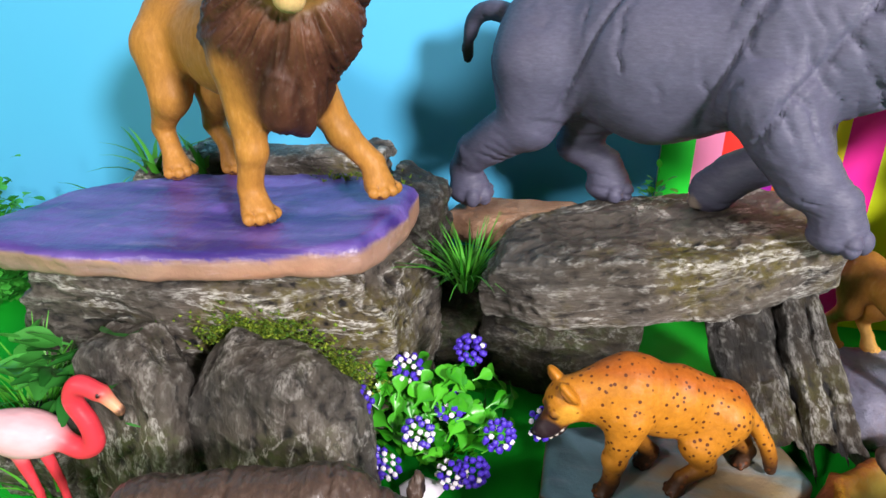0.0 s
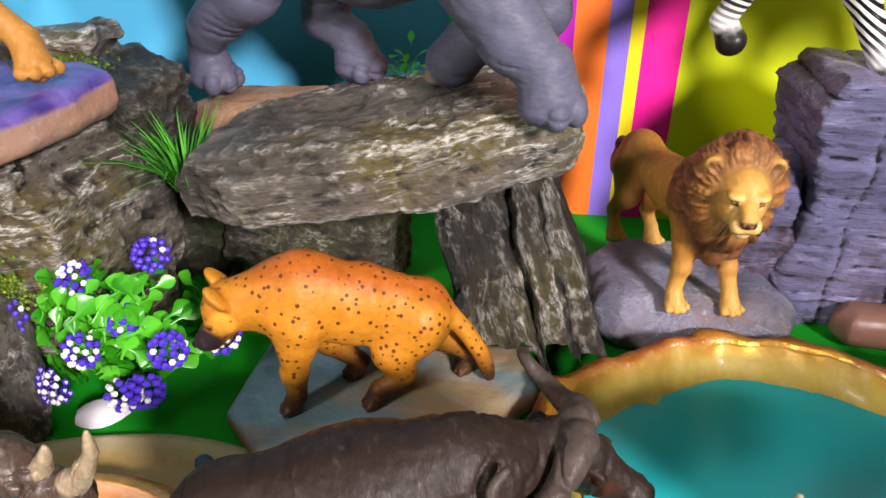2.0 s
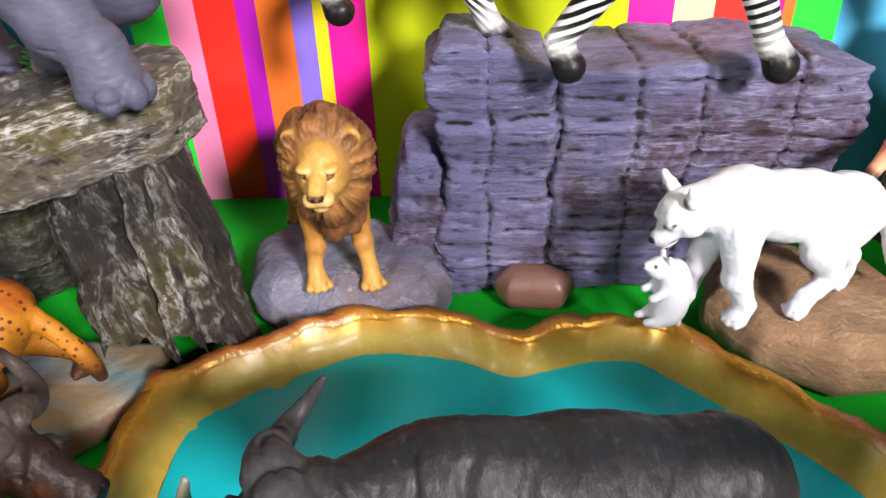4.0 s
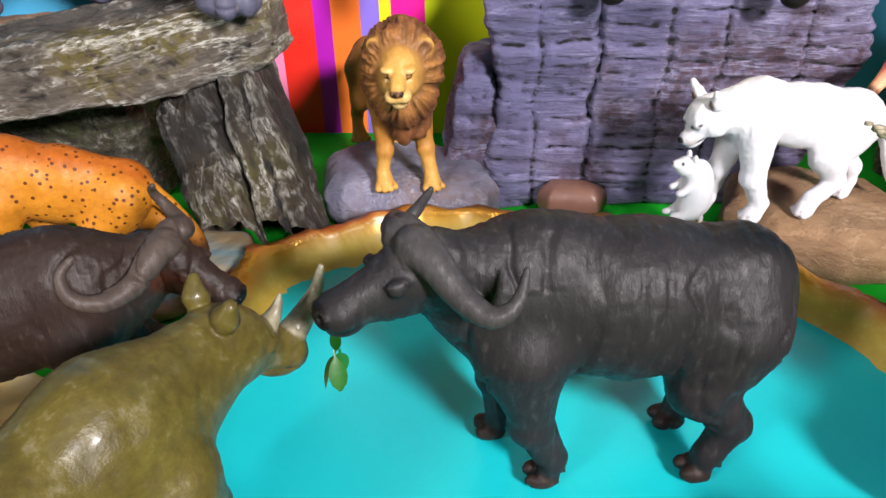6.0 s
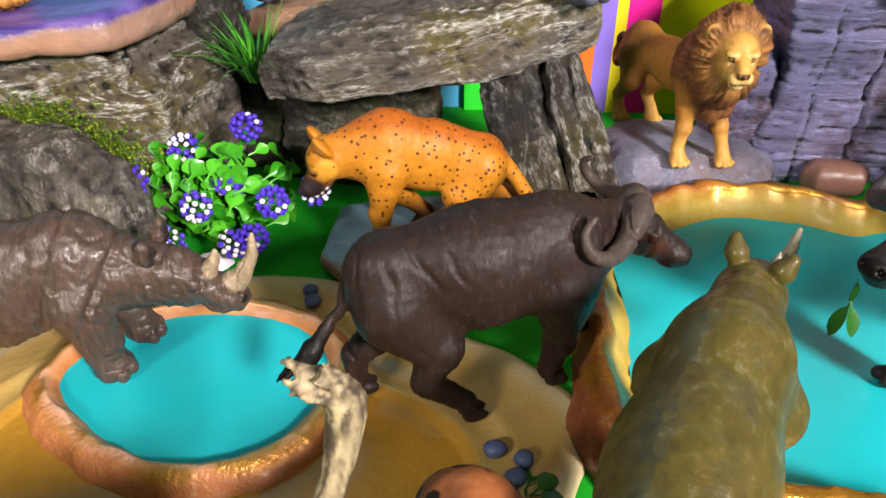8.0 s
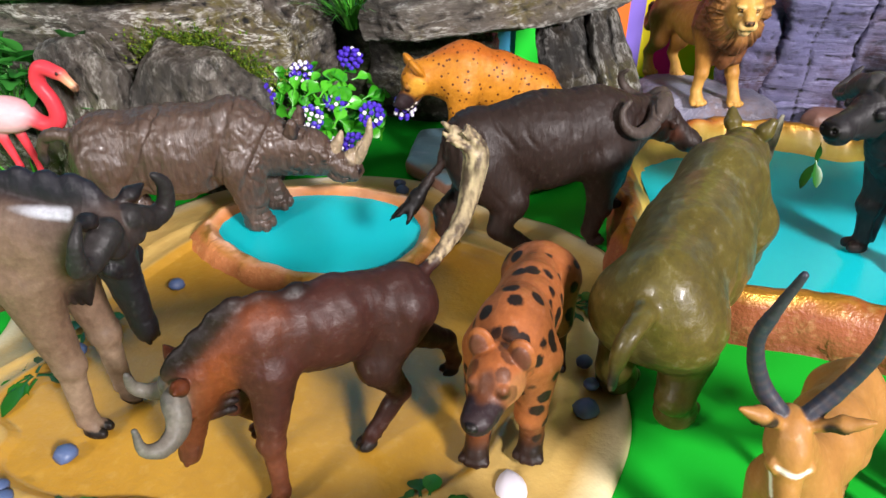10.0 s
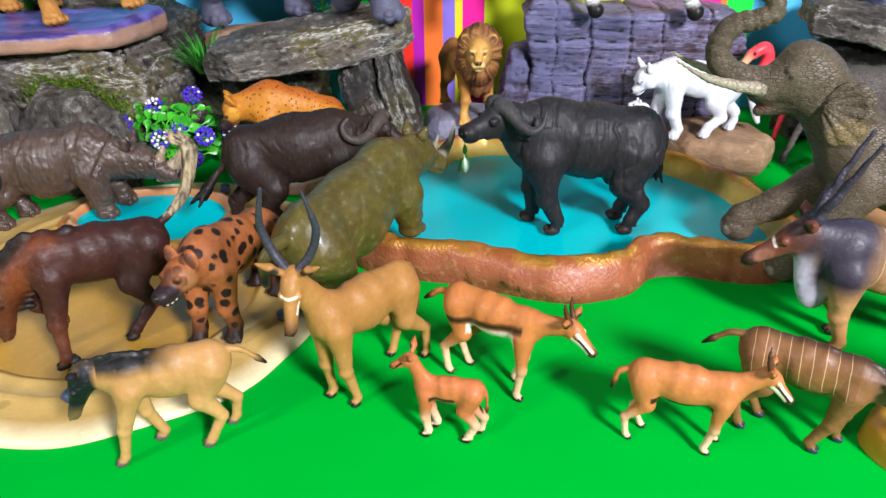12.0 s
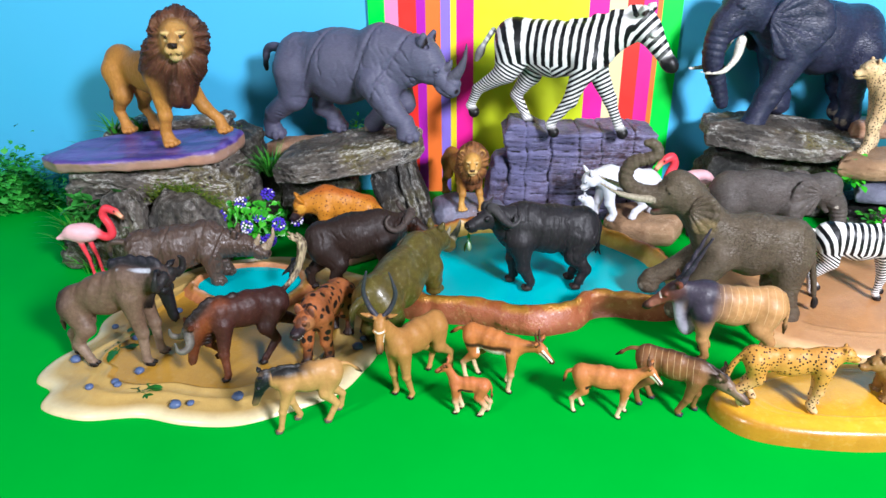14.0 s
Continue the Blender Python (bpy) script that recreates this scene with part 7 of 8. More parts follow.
def flank_band(p, col):
    """Dark band along the flank, white below, as on a small gazelle."""
    body = (p[:, 0] > -3.4) & (p[:, 0] < 2.8)
    line = 5.7 + 0.14 * p[:, 0]
    band = np.clip(1 - abs(p[:, 2] - line) / 0.36, 0, 1)[:, None] ** 0.4 * body[:, None]
    white = np.clip((line - 0.2 - p[:, 2]) / 0.35, 0, 1)[:, None] * ((p[:, 2] > 4.3) & (p[:, 0] < 2.2) & (p[:, 0] > -1.7))[:, None]
    col = col * (1 - white) + np.array(lin("e6d8c8")) * white
    legs = np.clip((3.4 - p[:, 2]) / 2.0, 0, 1)[:, None] * 0.75
    col = col * (1 - legs) + np.array(lin("e0c8a4")) * legs
    return col * (1 - band) + np.array(lin("14100f")) * band


def gazelle_extra(c, long, girth):
    """Short horns and a black and white face."""
    held, c.m = c.m, c.level
    for sy in (1, -1):
        c.tube([(0.1, sy * 0.25, girth * 0.7), (-0.25, sy * 0.4, girth + 0.7), (-0.3, sy * 0.55, girth + 1.5)], 0.2, 0.06, "4a2c18", 0.06)
    c.m = held
    for sy in (1, -1):
        c.stroke((0.3 * long, sy * 0.66 * girth, 0.5 * girth), (1.0 * long, sy * 0.42 * girth, 0.12 * girth), 0.1, "f0e4d4", 0.06)
        c.stroke((0.35 * long, sy * 0.7 * girth, 0.1 * girth), (1.0 * long, sy * 0.5 * girth, -0.2 * girth), 0.09, "1a1210", 0.05)
        c.stroke((0.3 * long, sy * 0.7 * girth, -0.3 * girth), (0.9 * long, sy * 0.5 * girth, -0.6 * girth), 0.14, "f0e4d4", 0.08)


THIN = (0.7, 0.33, 0.24)
hoofed("gazelle", (0.205, -0.056, 0), -27, 0.69, COAT, "orange tan gazelle figurine with a dark flank band", "gazelle figurine", [(1.6, 0.8, 0), (2.6, -1.0, 0), (-2.4, 0.8, 0), (-3.2, -0.8, 0)],
       ((-2.6, 6.4, 1.35), (0, 6.0, 1.4), (2.5, 5.9, 1.3)), (0.95, 0.6), (5.8, 0, 6.9), -4, -34, (2.1, 0.64), THIN, "b6703a", 0.1, gazelle_extra, flank_band, tail=[(-3.8, 0, 6.7), (-4.6, 0, 6.5), (-5.2, 0, 6.0)])
hoofed("gazelle", (0.290, -0.093, 0), -12, 0.59, COAT, "orange tan gazelle figurine with white legs", "gazelle figurine", [(3.0, 0.8, 0), (2.2, -0.9, 0), (-2.6, 0.8, 0), (-3.6, -0.8, 0)],
       ((-2.8, 5.9, 1.4), (0, 5.6, 1.5), (2.7, 5.6, 1.4)), (1.05, 0.62), (5.5, 0, 7.6), -10, -40, (2.2, 0.66), THIN, "b4703c", 0.1, gazelle_extra,
       lambda p, col: shade_belly("e4ccaa", 1.0, 3.4, 0.85)(p, np.where(((abs(p[:, 2] - 4.35) < 0.2) & (abs(p[:, 0]) < 2.2))[:, None], np.array(lin("2a1a14")), col)), tail=[(-4.1, 0, 6.2), (-4.8, 0, 5.8), (-5.0, 0, 5.0)])
hoofed("gazelle_fawn", (0.186, -0.096, 0), 172, 0.44, COAT, "small orange tan gazelle fawn figurine", "gazelle figurine", [(2.2, 0.8, 0), (1.6, -0.8, 0), (-2.2, 0.8, 0), (-3.2, -0.8, 0)],
       ((-2.4, 6.3, 1.3), (0, 6.0, 1.35), (2.3, 6.0, 1.25)), (1.0, 0.68), (4.0, 0, 9.3), 6, -22, (2.1, 0.75), (0.85, 0.5, 0.4), "b2683a", 0.12, lambda c, long, girth: [c.cone((0.45 * long, sy * 0.62 * girth, 0.1), (0.8 * long, sy * 0.5 * girth, -0.2), 0.08, 0.06, "2a1610", 0.03) for sy in (1, -1)],
       lambda p, col: shade_belly("ead2b0", 1.0, 4.0, 0.85)(p, np.where(((abs(p[:, 2] - 5.3) < 0.25) & (abs(p[:, 0] - 0.6) < 1.3))[:, None], np.array(lin("3a2018")), col)), ear=(1.9, 0.42))


# elands
def twisted(code, height, lean):
    def add(c, long, girth):
        for sy in (1, -1):
            c.tube([(-0.1, sy * 0.35, girth * 0.8), (-0.5, sy * 0.7, girth + height * 0.25), (-0.9 * lean, sy * 1.0, girth + height * 0.5), (-1.5 * lean, sy * 1.15, girth + height * 0.75), (-2.0 * lean, sy * 1.35, girth + height)], 0.34, 0.1, code, 0.08, mask=0)
    return add


def eland_finish(p, col):
    """A dark neck and shoulder that fades into the tan body, redder legs."""
    t = np.clip((p[:, 0] - 0.4 + 0.25 * (p[:, 2] - 6)) / 2.6, 0, 1)[:, None] * np.clip((p[:, 2] - 3.8) / 1.4, 0, 1)[:, None] * np.clip((5.3 - p[:, 0]) / 0.5, 0, 1)[:, None]
    col = col * (1 - t) + np.array(lin("352f3c")) * t
    low = np.clip((3.4 - p[:, 2]) / 2.0, 0, 1)[:, None] * 0.5
    return col * (1 - low) + np.array(lin("a06a3c")) * low


def eland_extra(c, long, girth):
    """Long straight horns with a twist, and pale marks before the eyes."""
    held, c.m = c.m, c.level
    c.closer((-0.8, 0, 3.2), 3.0)
    for sy in (1, -1):
        way = [Vector((-0.1, sy * 0.35, 0.6)).lerp(Vector((-2.3, sy * 1.15, 6.2)), i / 22) for i in range(23)]
        for i, (a, b) in enumerate(zip(way[:-1], way[1:])):
            spin = Vector((math.cos(i * 1.1), math.sin(i * 1.1) * sy, 0)) * 0.09 * (1 - i / 24)
            r = 0.33 - 0.24 * i / 22
            c.cone(a + spin, b + spin, r, r * 0.95, "34323e", 0.06, mask=0)
    c.m = held
    for sy in (1, -1):
        c.stroke((0.48 * long, sy * 0.1 * girth, 0.72 * girth), (0.5 * long, sy * 0.6 * girth, 0.2 * girth), 0.07, "f0e0d8", 0.06)
        c.dab((0.75 * long, sy * 0.5 * girth, -0.2 * girth), (0.5, 0.3, 0.3), "8a5a48", 0.2)


def thin_course(p, phase):
    """Upright stripes, a little slanted."""
    return p[:, 0] + 0.1 * p[:, 2]


def stripes_end(fore, aft, floor):
    """No stripes before the shoulder, behind the rump or down the legs."""
    def fade(p, phase):
        out = thin_course(p, phase)
        off = (p[:, 0] > fore) | (p[:, 0] < aft) | (p[:, 2] < floor)
        return np.where(off, 0.0, out)
    return fade


def dewlap(c):
    """The loose grey fold of skin under an eland's throat."""
    c.tube([(4.9, 0, 6.4), (4.6, 0, 4.6), (4.3, 0, 3.2)], 0.8, 0.28, "b4b0c0", 0.5, mask=0, w=0.5)
    c.cone((4.4, 0, 6.2), (4.2, 0, 3.0), 1.0, 0.3, "6a6470", 0.5, w=0.45, mask=0)


hoofed("eland", (0.414, -0.010, 0), 181, 0.88, COAT_ELAND, "tan eland figurine with a dark neck and twisted horns", "eland figurine", [(2.6, 1.0, 0), (1.8, -1.0, 0), (-3.0, 1.0, 0), (-4.0, -1.0, 0)],
       ((-3.2, 6.2, 1.75), (0, 5.8, 1.85), (3.0, 6.4, 2.0)), (1.6, 1.0), (5.8, 0, 7.6), -14, -34, (3.2, 0.85), (1.1, 0.52, 0.36), "b08656", 0.1, eland_extra, eland_finish, head_code="70402e", neck_code="2c2832", muzzle="2a1c18", ear=(1.5, 0.4), relief=0.04, beat=9.0, mask_head=0, more=dewlap, course=stripes_end(1.9, -4.2, 4.6))
hoofed("striped_eland_calf", (0.344, -0.085, 0), -25, 0.68, COAT_ELAND, "dark brown eland calf figurine with thin white stripes", "eland figurine", [(2.8, 0.9, 0), (1.4, -1.0, 0), (-2.2, 0.9, 0), (-3.2, -0.9, 0)],
       ((-2.8, 6.3, 1.5), (0, 5.9, 1.6), (2.6, 5.8, 1.5)), (1.15, 0.8), (5.4, 0, 5.2), -6, -24, (3.0, 0.82), (0.85, 0.44, 0.30), "7a5230", 0.095, twisted("4a3626", 0.8, 0.5), shade_belly("8a6236", 1.0, 4.6, 0.6), ear=(1.4, 0.42), beat=9.0, mask_head=0, course=stripes_end(2.9, -3.9, 4.9), head_code="7a6250", muzzle="2a201e",
       tail=[(-4.0, 0, 7.0), (-5.0, 0, 6.8), (-5.9, 0, 6.0)], mane=("1e1613", 0.35, 0), hoof="26303a", neck_code="5a4232", more=lambda c: [c.ball((-2.8 + 0.6 * i, 0, 7.72 - 0.04 * i), (0.5, 0.16, 0.2), "1e1613", 0.15, mask=0) for i in range(9)])


# cats and hyenas
def prowler(name, place, turn, s, coat, paint, label, category, feet, body, head_at, head_yaw, head_pitch, neck, head=1.0, legs=(1.0, 0.55, 0.42), h=0.1, tail=None, snout=1.0, low=None, muzzle=None, ear=0.7, ear_code=None,
            finish=None, extra=None, paw=None, relief=0.03, tail_r=0.3, mask_head=0.6, tail_tip=None, flat=0.74):
    """A cat or dog-like beast on paws, shoulder about 6 high."""
    c = Clay(h)
    (hx, hz, hr), (mx, mz, mr), (sx, sz, sr) = body
    barrel(c, (hx, 0, hz), (mx, 0, mz), (sx, 0, sz), hr, mr, sr, paint, flat, 0.7)
    muscles(c, (hx, hz), (sx, sz), hr, sr, paint)
    for i, (x, y, z) in enumerate(feet):
        front = i < 2
        sy = 1 if i % 2 == 0 else -1
        a = (sx + 0.1, sy * sr * 0.5, sz - 0.4 * sr) if front else (hx, sy * hr * 0.5, hz - 0.2 * hr)
        limb(c, a, (x, y, z), legs if front else (legs[0] * 1.3, legs[1], legs[2] * 0.95), paint, legs[2] * 1.45, front, k=0.5, low=low, hoof=paw or low, kind="paw")
    ha = Vector(head_at)
    c.cone((sx, 0, sz + 0.2), ha, neck[0], neck[1], paint, 0.6, w=0.8)
    c.m = head_frame(ha, head_yaw, head_pitch)
    c.closer((0.8 * head, 0, 0), 2.4 * head)
    k = head
    c.ball((0.2 * k, 0, 0), (1.05 * k, 0.92 * k, 0.9 * k), paint, 0.3, mask=mask_head)
    c.cone((0.6 * k, 0, -0.15 * k), (k * (0.7 + 0.6 * snout), 0, -0.32 * k), 0.64 * k, 0.5 * k, paint, 0.25, mask=0.1)
    if muzzle:
        c.cone((k * 0.9, 0, -0.3 * k), (k * (0.95 + 0.7 * snout), 0, -0.34 * k), 0.56 * k, 0.5 * k, muzzle, 0.15, mask=0)
    c.ball((k * (1.05 + 0.75 * snout), 0, -0.3 * k), (0.42 * k, 0.44 * k, 0.36 * k), muzzle or paint, 0.12, mask=0)
    c.ball((k * (0.9 + 0.6 * snout), 0, -0.68 * k), (0.5 * k, 0.34 * k, 0.2 * k), muzzle or paint, 0.1, mask=0)
    c.ball((k * (1.42 + 0.75 * snout), 0, -0.14 * k), (0.13 * k, 0.2 * k, 0.14 * k), "120c0c", 0.05, mask=0)
    eyes(c, 0.98 * k, 0.48 * k, 0.24 * k, 0.14 * k, "060403", paint)
    for sy in (1, -1):
        c.stroke((k * (1.5 + 0.7 * snout), sy * 0.1 * k, -0.5 * k), (0.95 * k, sy * 0.52 * k, -0.5 * k), 0.05 * k, "140c0c", 0.05)
    for sy in (1, -1):
        c.ball((-0.15 * k, sy * 0.68 * k, 0.82 * k), (0.22 * k, 0.4 * k * ear / 0.7, 0.58 * k * ear / 0.7), paint, 0.12, mask=0.1)
        c.ball((0.02 * k, sy * 0.7 * k, 0.84 * k), (0.14 * k, 0.26 * k * ear / 0.7, 0.4 * k * ear / 0.7), ear_code or "5c4030", 0.05, mask=0)
    if extra:
        extra(c, k)
    c.m = Matrix.Identity(4)
    c.tube(tail or [(hx - hr * 0.8, 0, hz + 0.3), (hx - hr * 1.5, 0.2, hz - 1.4), (hx - hr * 1.7, 0.3, hz - 3.0)], tail_r, tail_r * 0.7, paint, 0.2)
    if tail_tip:
        e = Vector(tail[-1])
        c.ball(e, (tail_r, tail_r, tail_r * 1.6), tail_tip, 0.15, mask=0)
    return c.figure(name, place, turn, coat, label, category, s, finish, together(folds(relief, 1.6, 4, (1, 1, 0.6)), folds(0.1, 0.45, 14), ribs(0.03, sx - 0.6, hx + 1.0, mz - 0.5)), soft=0.12)


def hyena_extra(c, k, face="e0a038"):
    """Open jaws with tongue and teeth, a pale face and a crest down the neck."""
    c.ball((1.5 * k, 0, -0.62 * k), (0.75 * k, 0.3 * k, 0.12 * k), "b81c30", 0.03, mask=0)
    c.ball((1.35 * k, 0, -0.92 * k), (0.62 * k, 0.32 * k, 0.16 * k), "241a1c", 0.06, mask=0)
    for sy in (1, -1):
        for x in (1.3, 1.6, 1.9):
            c.ball((x * k, sy * 0.27 * k, -0.56 * k), (0.07 * k, 0.05 * k, 0.12 * k), "f4ece0", 0.02, mask=0)
            c.ball((x * k - 0.05, sy * 0.25 * k, -0.8 * k), (0.07 * k, 0.05 * k, 0.1 * k), "f4ece0", 0.02, mask=0)
        c.dab((0.55 * k, sy * 0.8 * k, 0.05 * k), (0.5 * k, 0.3 * k, 0.45 * k), face, 0.2)
        c.dab((0.95 * k, sy * 0.45 * k, 0.24 * k), (0.24 * k, 0.2 * k, 0.2 * k), "4a2a18", 0.1)
    c.dab((1.75 * k, 0, -0.3 * k), (0.75 * k, 0.8 * k, 0.5 * k), "2a1c20", 0.25)
    c.dab((1.0 * k, 0, 0.42 * k), (0.6 * k, 0.22 * k, 0.3 * k), "5a3018", 0.2)


def tiger_extra(c, k):
    """Cheek ruff, brow and pale grey marks of a white tiger."""
    for sy in (1, -1):
        c.ball((0.2 * k, sy * 0.72 * k, -0.3 * k), (0.6 * k, 0.36 * k, 0.55 * k), "d2d2d8", 0.2)
        c.stroke((1.2 * k, sy * 0.3 * k, 0.28 * k), (0.9 * k, sy * 0.7 * k, 0.34 * k), 0.05 * k, "3a3434", 0.06)
        c.dab((1.55 * k, sy * 0.3 * k, -0.35 * k), (0.2 * k, 0.2 * k, 0.12 * k), "b8b0b0", 0.15)
        c.cone((-0.2 * k, sy * 0.72 * k, 0.7 * k), (-0.3 * k, sy * 0.95 * k, 1.5 * k), 0.32 * k, 0.1 * k, "d2d2d8", 0.1)


HY_BODY = ((-3.2, 4.9, 1.35), (0, 5.2, 1.65), (2.7, 5.9, 1.7))


def dark_feet(code, z0, z1, amount=0.95):
    return shade_belly(code, z0, z1, amount)


def crest(p, col):
    """A redder ridge of hair that follows the falling back."""
    top = np.interp(p[:, 0], (-4.5, -3.2, -0.5, 2.0, 4.4), (4.9, 5.8, 6.6, 7.5, 7.2))
    t = np.clip((p[:, 2] - top + 0.55) / 0.5, 0, 1)[:, None] * (p[:, 0] < 5.2)[:, None] * 0.75
    return col * (1 - t) + np.array(lin("a8501a")) * t


prowler("hyena", (0.0365, 0.204, 0.0150), 197, 0.91, COAT_HYENA, "c27e22", "orange spotted hyena figurine standing on a flat stone", "hyena figurine", [(2.9, 0.9, 0), (0.0, -1.1, 0), (-0.8, 1.1, 0), (-5.3, -0.6, 0)], ((-2.9, 4.5, 1.45), (-0.2, 5.0, 1.75), (2.2, 5.6, 1.95)), (5.0, 0, 5.55), 6, -40, (1.9, 1.2), 1.12,
        (1.0, 0.55, 0.42), 0.09, [(-3.8, 0.1, 4.8), (-4.8, 0.3, 3.4), (-5.7, 0.5, 1.9), (-6.1, 0.5, 0.6)], 1.1, muzzle="2a1c20", finish=lambda p, col: dark_feet("2a1710", 1.0, 2.6)(p, crest(p, col)), extra=hyena_extra, ear_code="b07030", tail_r=0.42, ear=0.8)
prowler("spotted_hyena", (0.059, -0.013, 0.0055), -101, 0.88, COAT_HYENA_DARK, "9c5a30", "brown spotted hyena figurine snarling on the mud base", "hyena figurine", [(2.6, 1.0, 0), (3.4, -1.0, 0), (-3.0, 1.0, 0), (-3.8, -1.0, 0)], HY_BODY, (4.9, 0, 6.1), -8, -6, (1.5, 0.95), 1.05,
        (1.0, 0.55, 0.45), 0.1, None, 1.15, muzzle="17131a", finish=dark_feet("150e0e", 0.8, 2.4), extra=lambda c, k: hyena_extra(c, k, "a06a40"), ear=0.85, ear_code="6a4030")


def cat_line(p, col):
    return shade_belly("e8d8b8", 1.0, 4.0, 0.4)(p, col)


CAT_BODY = ((-3.4, 5.6, 1.3), (0, 5.3, 1.35), (3.0, 5.8, 1.45))
prowler("cheetah", (0.422, -0.104, 0.0190), -7, 0.72, COAT_CHEETAH, "c28a3c", "golden spotted cheetah figurine on a yellow mound", "cheetah figurine", [(3.3, 0.8, 0), (2.6, -0.9, 0), (-3.0, 0.8, 0), (-4.4, -0.8, 0)], CAT_BODY, (4.9, 0, 6.8), -14, -8, (1.05, 0.75), 0.78,
        (0.85, 0.5, 0.40), 0.09, [(-4.4, 0, 6.0), (-5.4, 0, 4.6), (-5.9, 0, 2.8)], 0.6, finish=cat_line, ear=0.45, tail_r=0.3, flat=0.68)
prowler("pale_cheetah", (0.715, 0.290, 0.0965), 172, 1.42, COAT_CHEETAH, "d8b888", "pale spotted cheetah figurine standing on a reddish stone", "cheetah figurine", [(3.8, 0.8, -0.1), (2.8, -0.9, -0.1), (-3.0, 0.8, 0), (-4.2, -0.8, 0)], CAT_BODY, (4.4, 0, 7.0), 8, -6, (1.05, 0.75), 0.8,
        (0.85, 0.5, 0.40), 0.12, None, 0.6, finish=cat_line, ear=0.45, flat=0.68)
prowler("white_tiger", (0.372, 0.248, 0.0290), 192, 0.94, COAT_WHITE, "d2d2d8", "white tiger figurine carrying a cub in its mouth", "tiger figurine", [(2.1, 1.0, 0), (3.8, -1.0, -0.4), (-0.8, 1.0, 0), (-4.0, -0.6, 0)], ((-2.6, 5.0, 1.25), (0, 5.1, 1.4), (2.7, 5.55, 1.45)), (5.0, 0, 5.6), 6, -36, (1.35, 0.95), 0.98,
        (0.95, 0.52, 0.42), 0.1, [(-3.6, 0, 5.4), (-4.6, 0, 4.2), (-5.4, 0.1, 2.4), (-6.0, 0.3, 1.0)], 0.6, finish=None, ear=0.5, ear_code="6a5a50", tail_r=0.32, extra=tiger_extra, relief=0.12)


def cub(place, turn):
    c = Clay(0.06)
    w = "d2d2d8"
    c.tube([(0.1, 0, 3.1), (0.0, 0, 2.2), (0.05, 0, 1.2), (0.25, 0, 0.7)], 0.58, 0.62, w, 0.3, bulge=0.14)
    c.ball((0.85, 0, 3.35), (0.62, 0.56, 0.56), w, 0.25)
    c.ball((1.35, 0, 3.5), (0.34, 0.3, 0.26), w, 0.12)
    for sy in (1, -1):
        c.ball((0.6, sy * 0.38, 3.9), (0.14, 0.2, 0.24), w, 0.08)
        c.cone((0.3, sy * 0.4, 2.5), (1.0, sy * 0.45, 2.0), 0.3, 0.22, w, 0.15)
        c.ball((1.15, sy * 0.45, 1.95), (0.26, 0.22, 0.2), w, 0.08)
        c.cone((0.25, sy * 0.42, 0.8), (0.9, sy * 0.5, 0.5), 0.42, 0.26, w, 0.2)
        c.ball((1.2, sy * 0.5, 0.5 + 0.12 * sy), (0.34, 0.22, 0.2), w, 0.08)
    c.tube([(-0.1, 0, 0.5), (-0.5, 0, 0.15), (-0.55, 0, -0.1)], 0.18, 0.12, w, 0.1)
    c.ball((1.66, 0, 3.58), (0.08, 0.1, 0.07), "4a3434", 0.03)
    eyes(c, 1.2, 0.3, 3.62, 0.08)
    return c.figure("tiger_cub", place, turn, COAT_WHITE, "small white tiger cub hanging from its mother's mouth", "tiger figurine", 0.86)


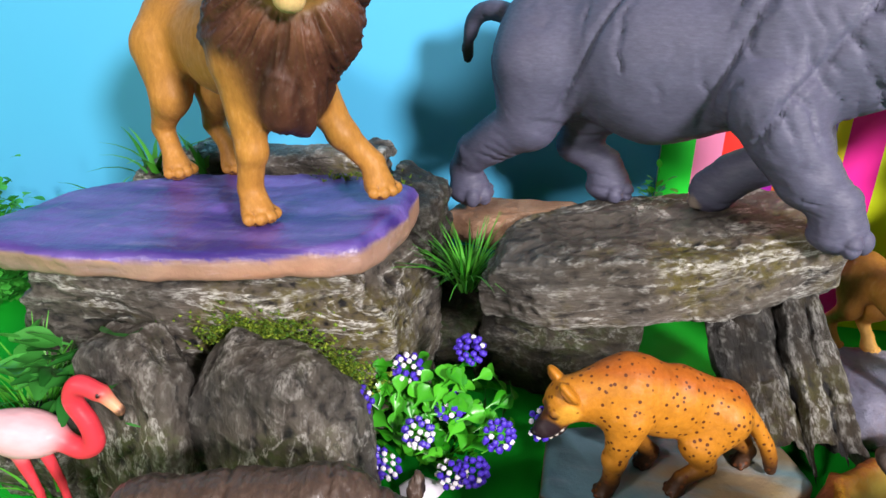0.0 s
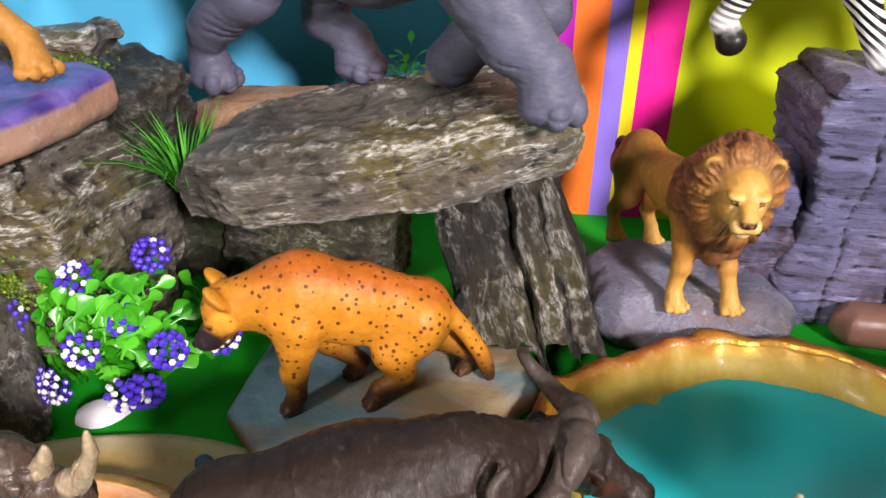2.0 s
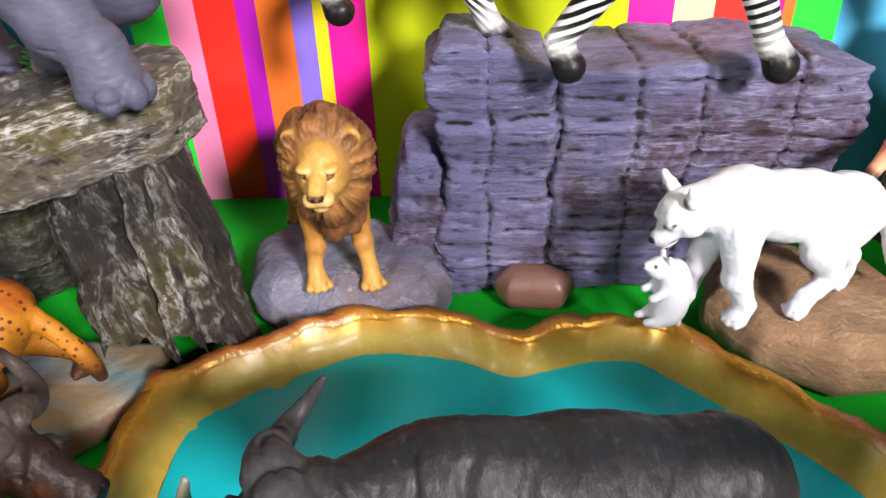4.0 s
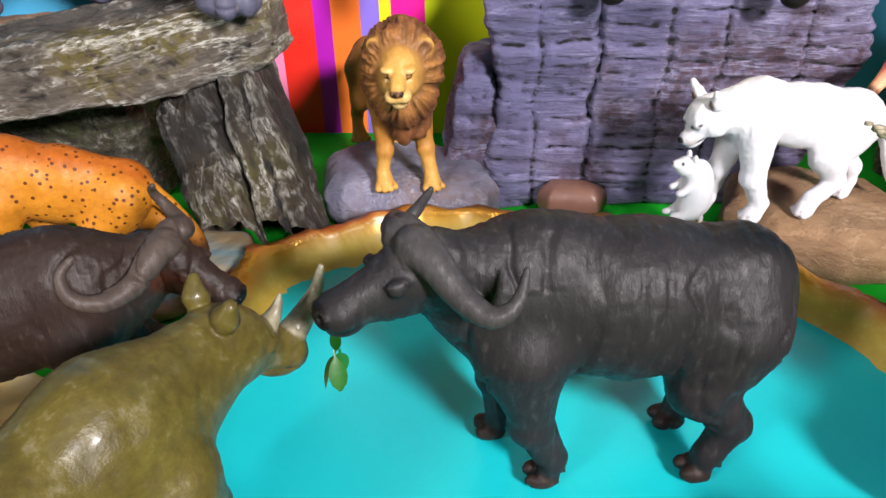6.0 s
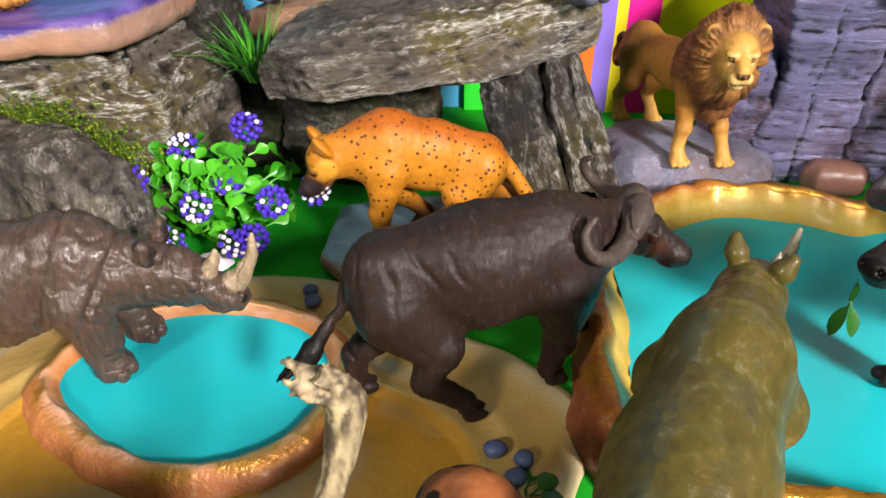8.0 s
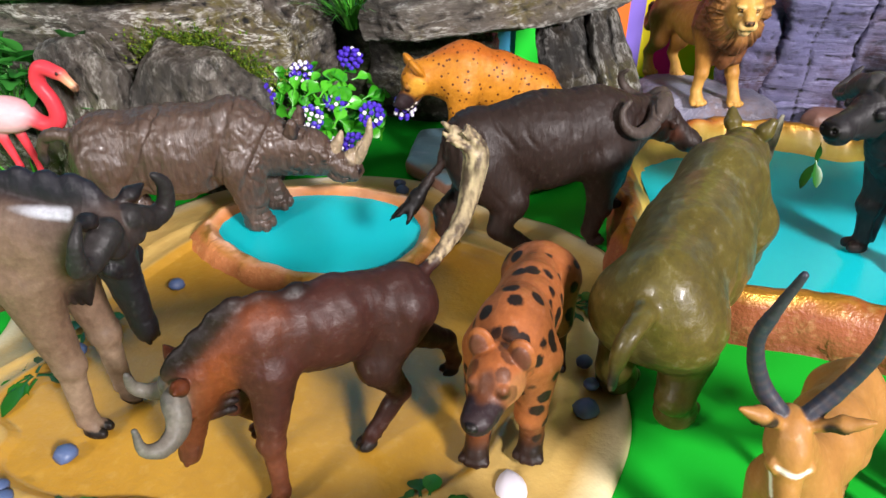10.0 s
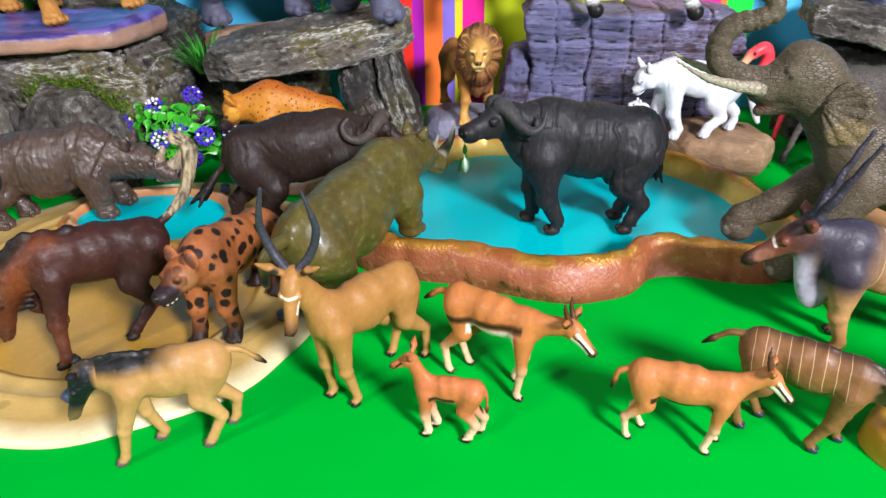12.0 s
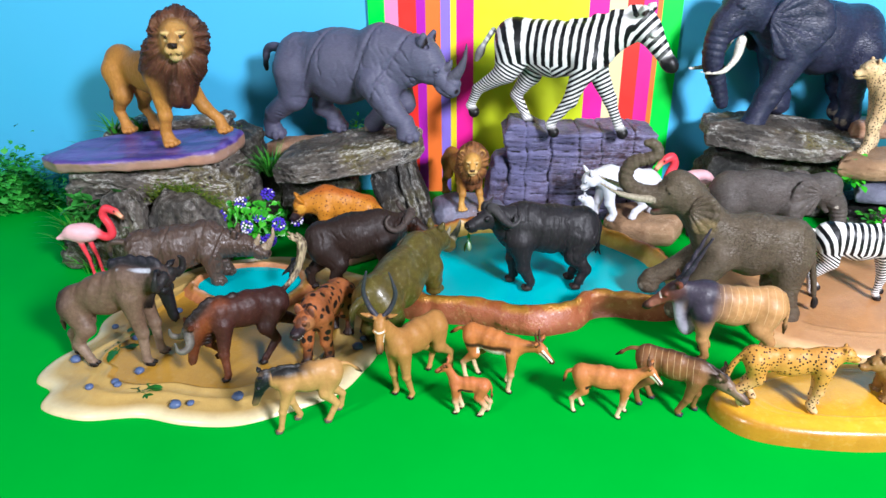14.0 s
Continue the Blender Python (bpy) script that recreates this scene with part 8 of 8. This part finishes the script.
cub((0.3255, 0.236, 0.0285), 190)
prowler("lion_cub", (0.522, -0.088, 0.0190), 190, 0.62, COAT_LION, "8f6a3a", "tan lion cub figurine lying on the golden mound", "lion figurine", [(3.2, 1.2, 0), (2.6, -1.2, 0), (-2.4, 1.2, 0), (-3.4, -1.2, 0)], ((-3.0, 3.2, 1.7), (0, 3.2, 1.8), (2.6, 3.6, 1.6)), (4.6, 0, 5.0), -10, -6, (1.4, 1.0), 1.1, (1.0, 0.7, 0.55), 0.14)


def flamingo(place, turn, s, label):
    c = Clay(0.09)
    pink, deep = "f4bec6", "e8404e"
    c.ball((0, 0, 5.6), (2.1, 1.15, 1.15), pink, 0.5)
    c.cone((-1.2, 0, 5.6), (-3.1, 0, 4.9), 0.85, 0.2, pink, 0.5, w=0.8)
    c.tube([(1.5, 0, 5.6), (2.6, 0, 5.0), (3.4, 0, 5.4), (3.3, 0, 6.6), (2.8, 0, 7.7), (3.2, 0, 8.6), (4.0, 0, 8.4)], 0.42, 0.34, deep, 0.25)
    c.ball((4.2, 0, 8.25), (0.52, 0.4, 0.4), deep, 0.2)
    c.cone((4.5, 0, 8.0), (5.0, 0, 7.4), 0.32, 0.24, "f0b088", 0.12)
    c.cone((5.0, 0, 7.4), (5.0, 0, 6.9), 0.24, 0.1, "161214", 0.08)
    eyes(c, 4.35, 0.4, 8.35, 0.1)
    for sy, x in ((1, 0.5), (-1, -0.2)):
        c.cone((x - 0.2, sy * 0.35, 4.7), (x + 0.4, sy * 0.35, 2.4), 0.34, 0.2, deep, 0.2)
        c.cone((x + 0.4, sy * 0.35, 2.4), (x + 0.6, sy * 0.35, 0.2), 0.2, 0.18, deep, 0.1)
        for t in (-0.4, 0, 0.4):
            c.cone((x + 0.6, sy * 0.35, 0.15), (x + 1.4, sy * 0.35 + t, 0.1), 0.15, 0.1, "e86070", 0.1)
    feather = folds(0.1, 1.0, 3, (0.5, 1.5, 1.5))
    return c.figure("flamingo", place, turn, PLUMAGE, label, "flamingo figurine", s, None, lambda p: feather(p) * (p[:, 2] > 4.6) * (p[:, 0] < 1.5))


flamingo((-0.240, 0.135, 0.0), 4, 0.93, "pink flamingo figurine standing on the green sheet")
flamingo((0.460, 0.280, 0.0), 200, 1.15, "pink flamingo figurine behind the elephants")
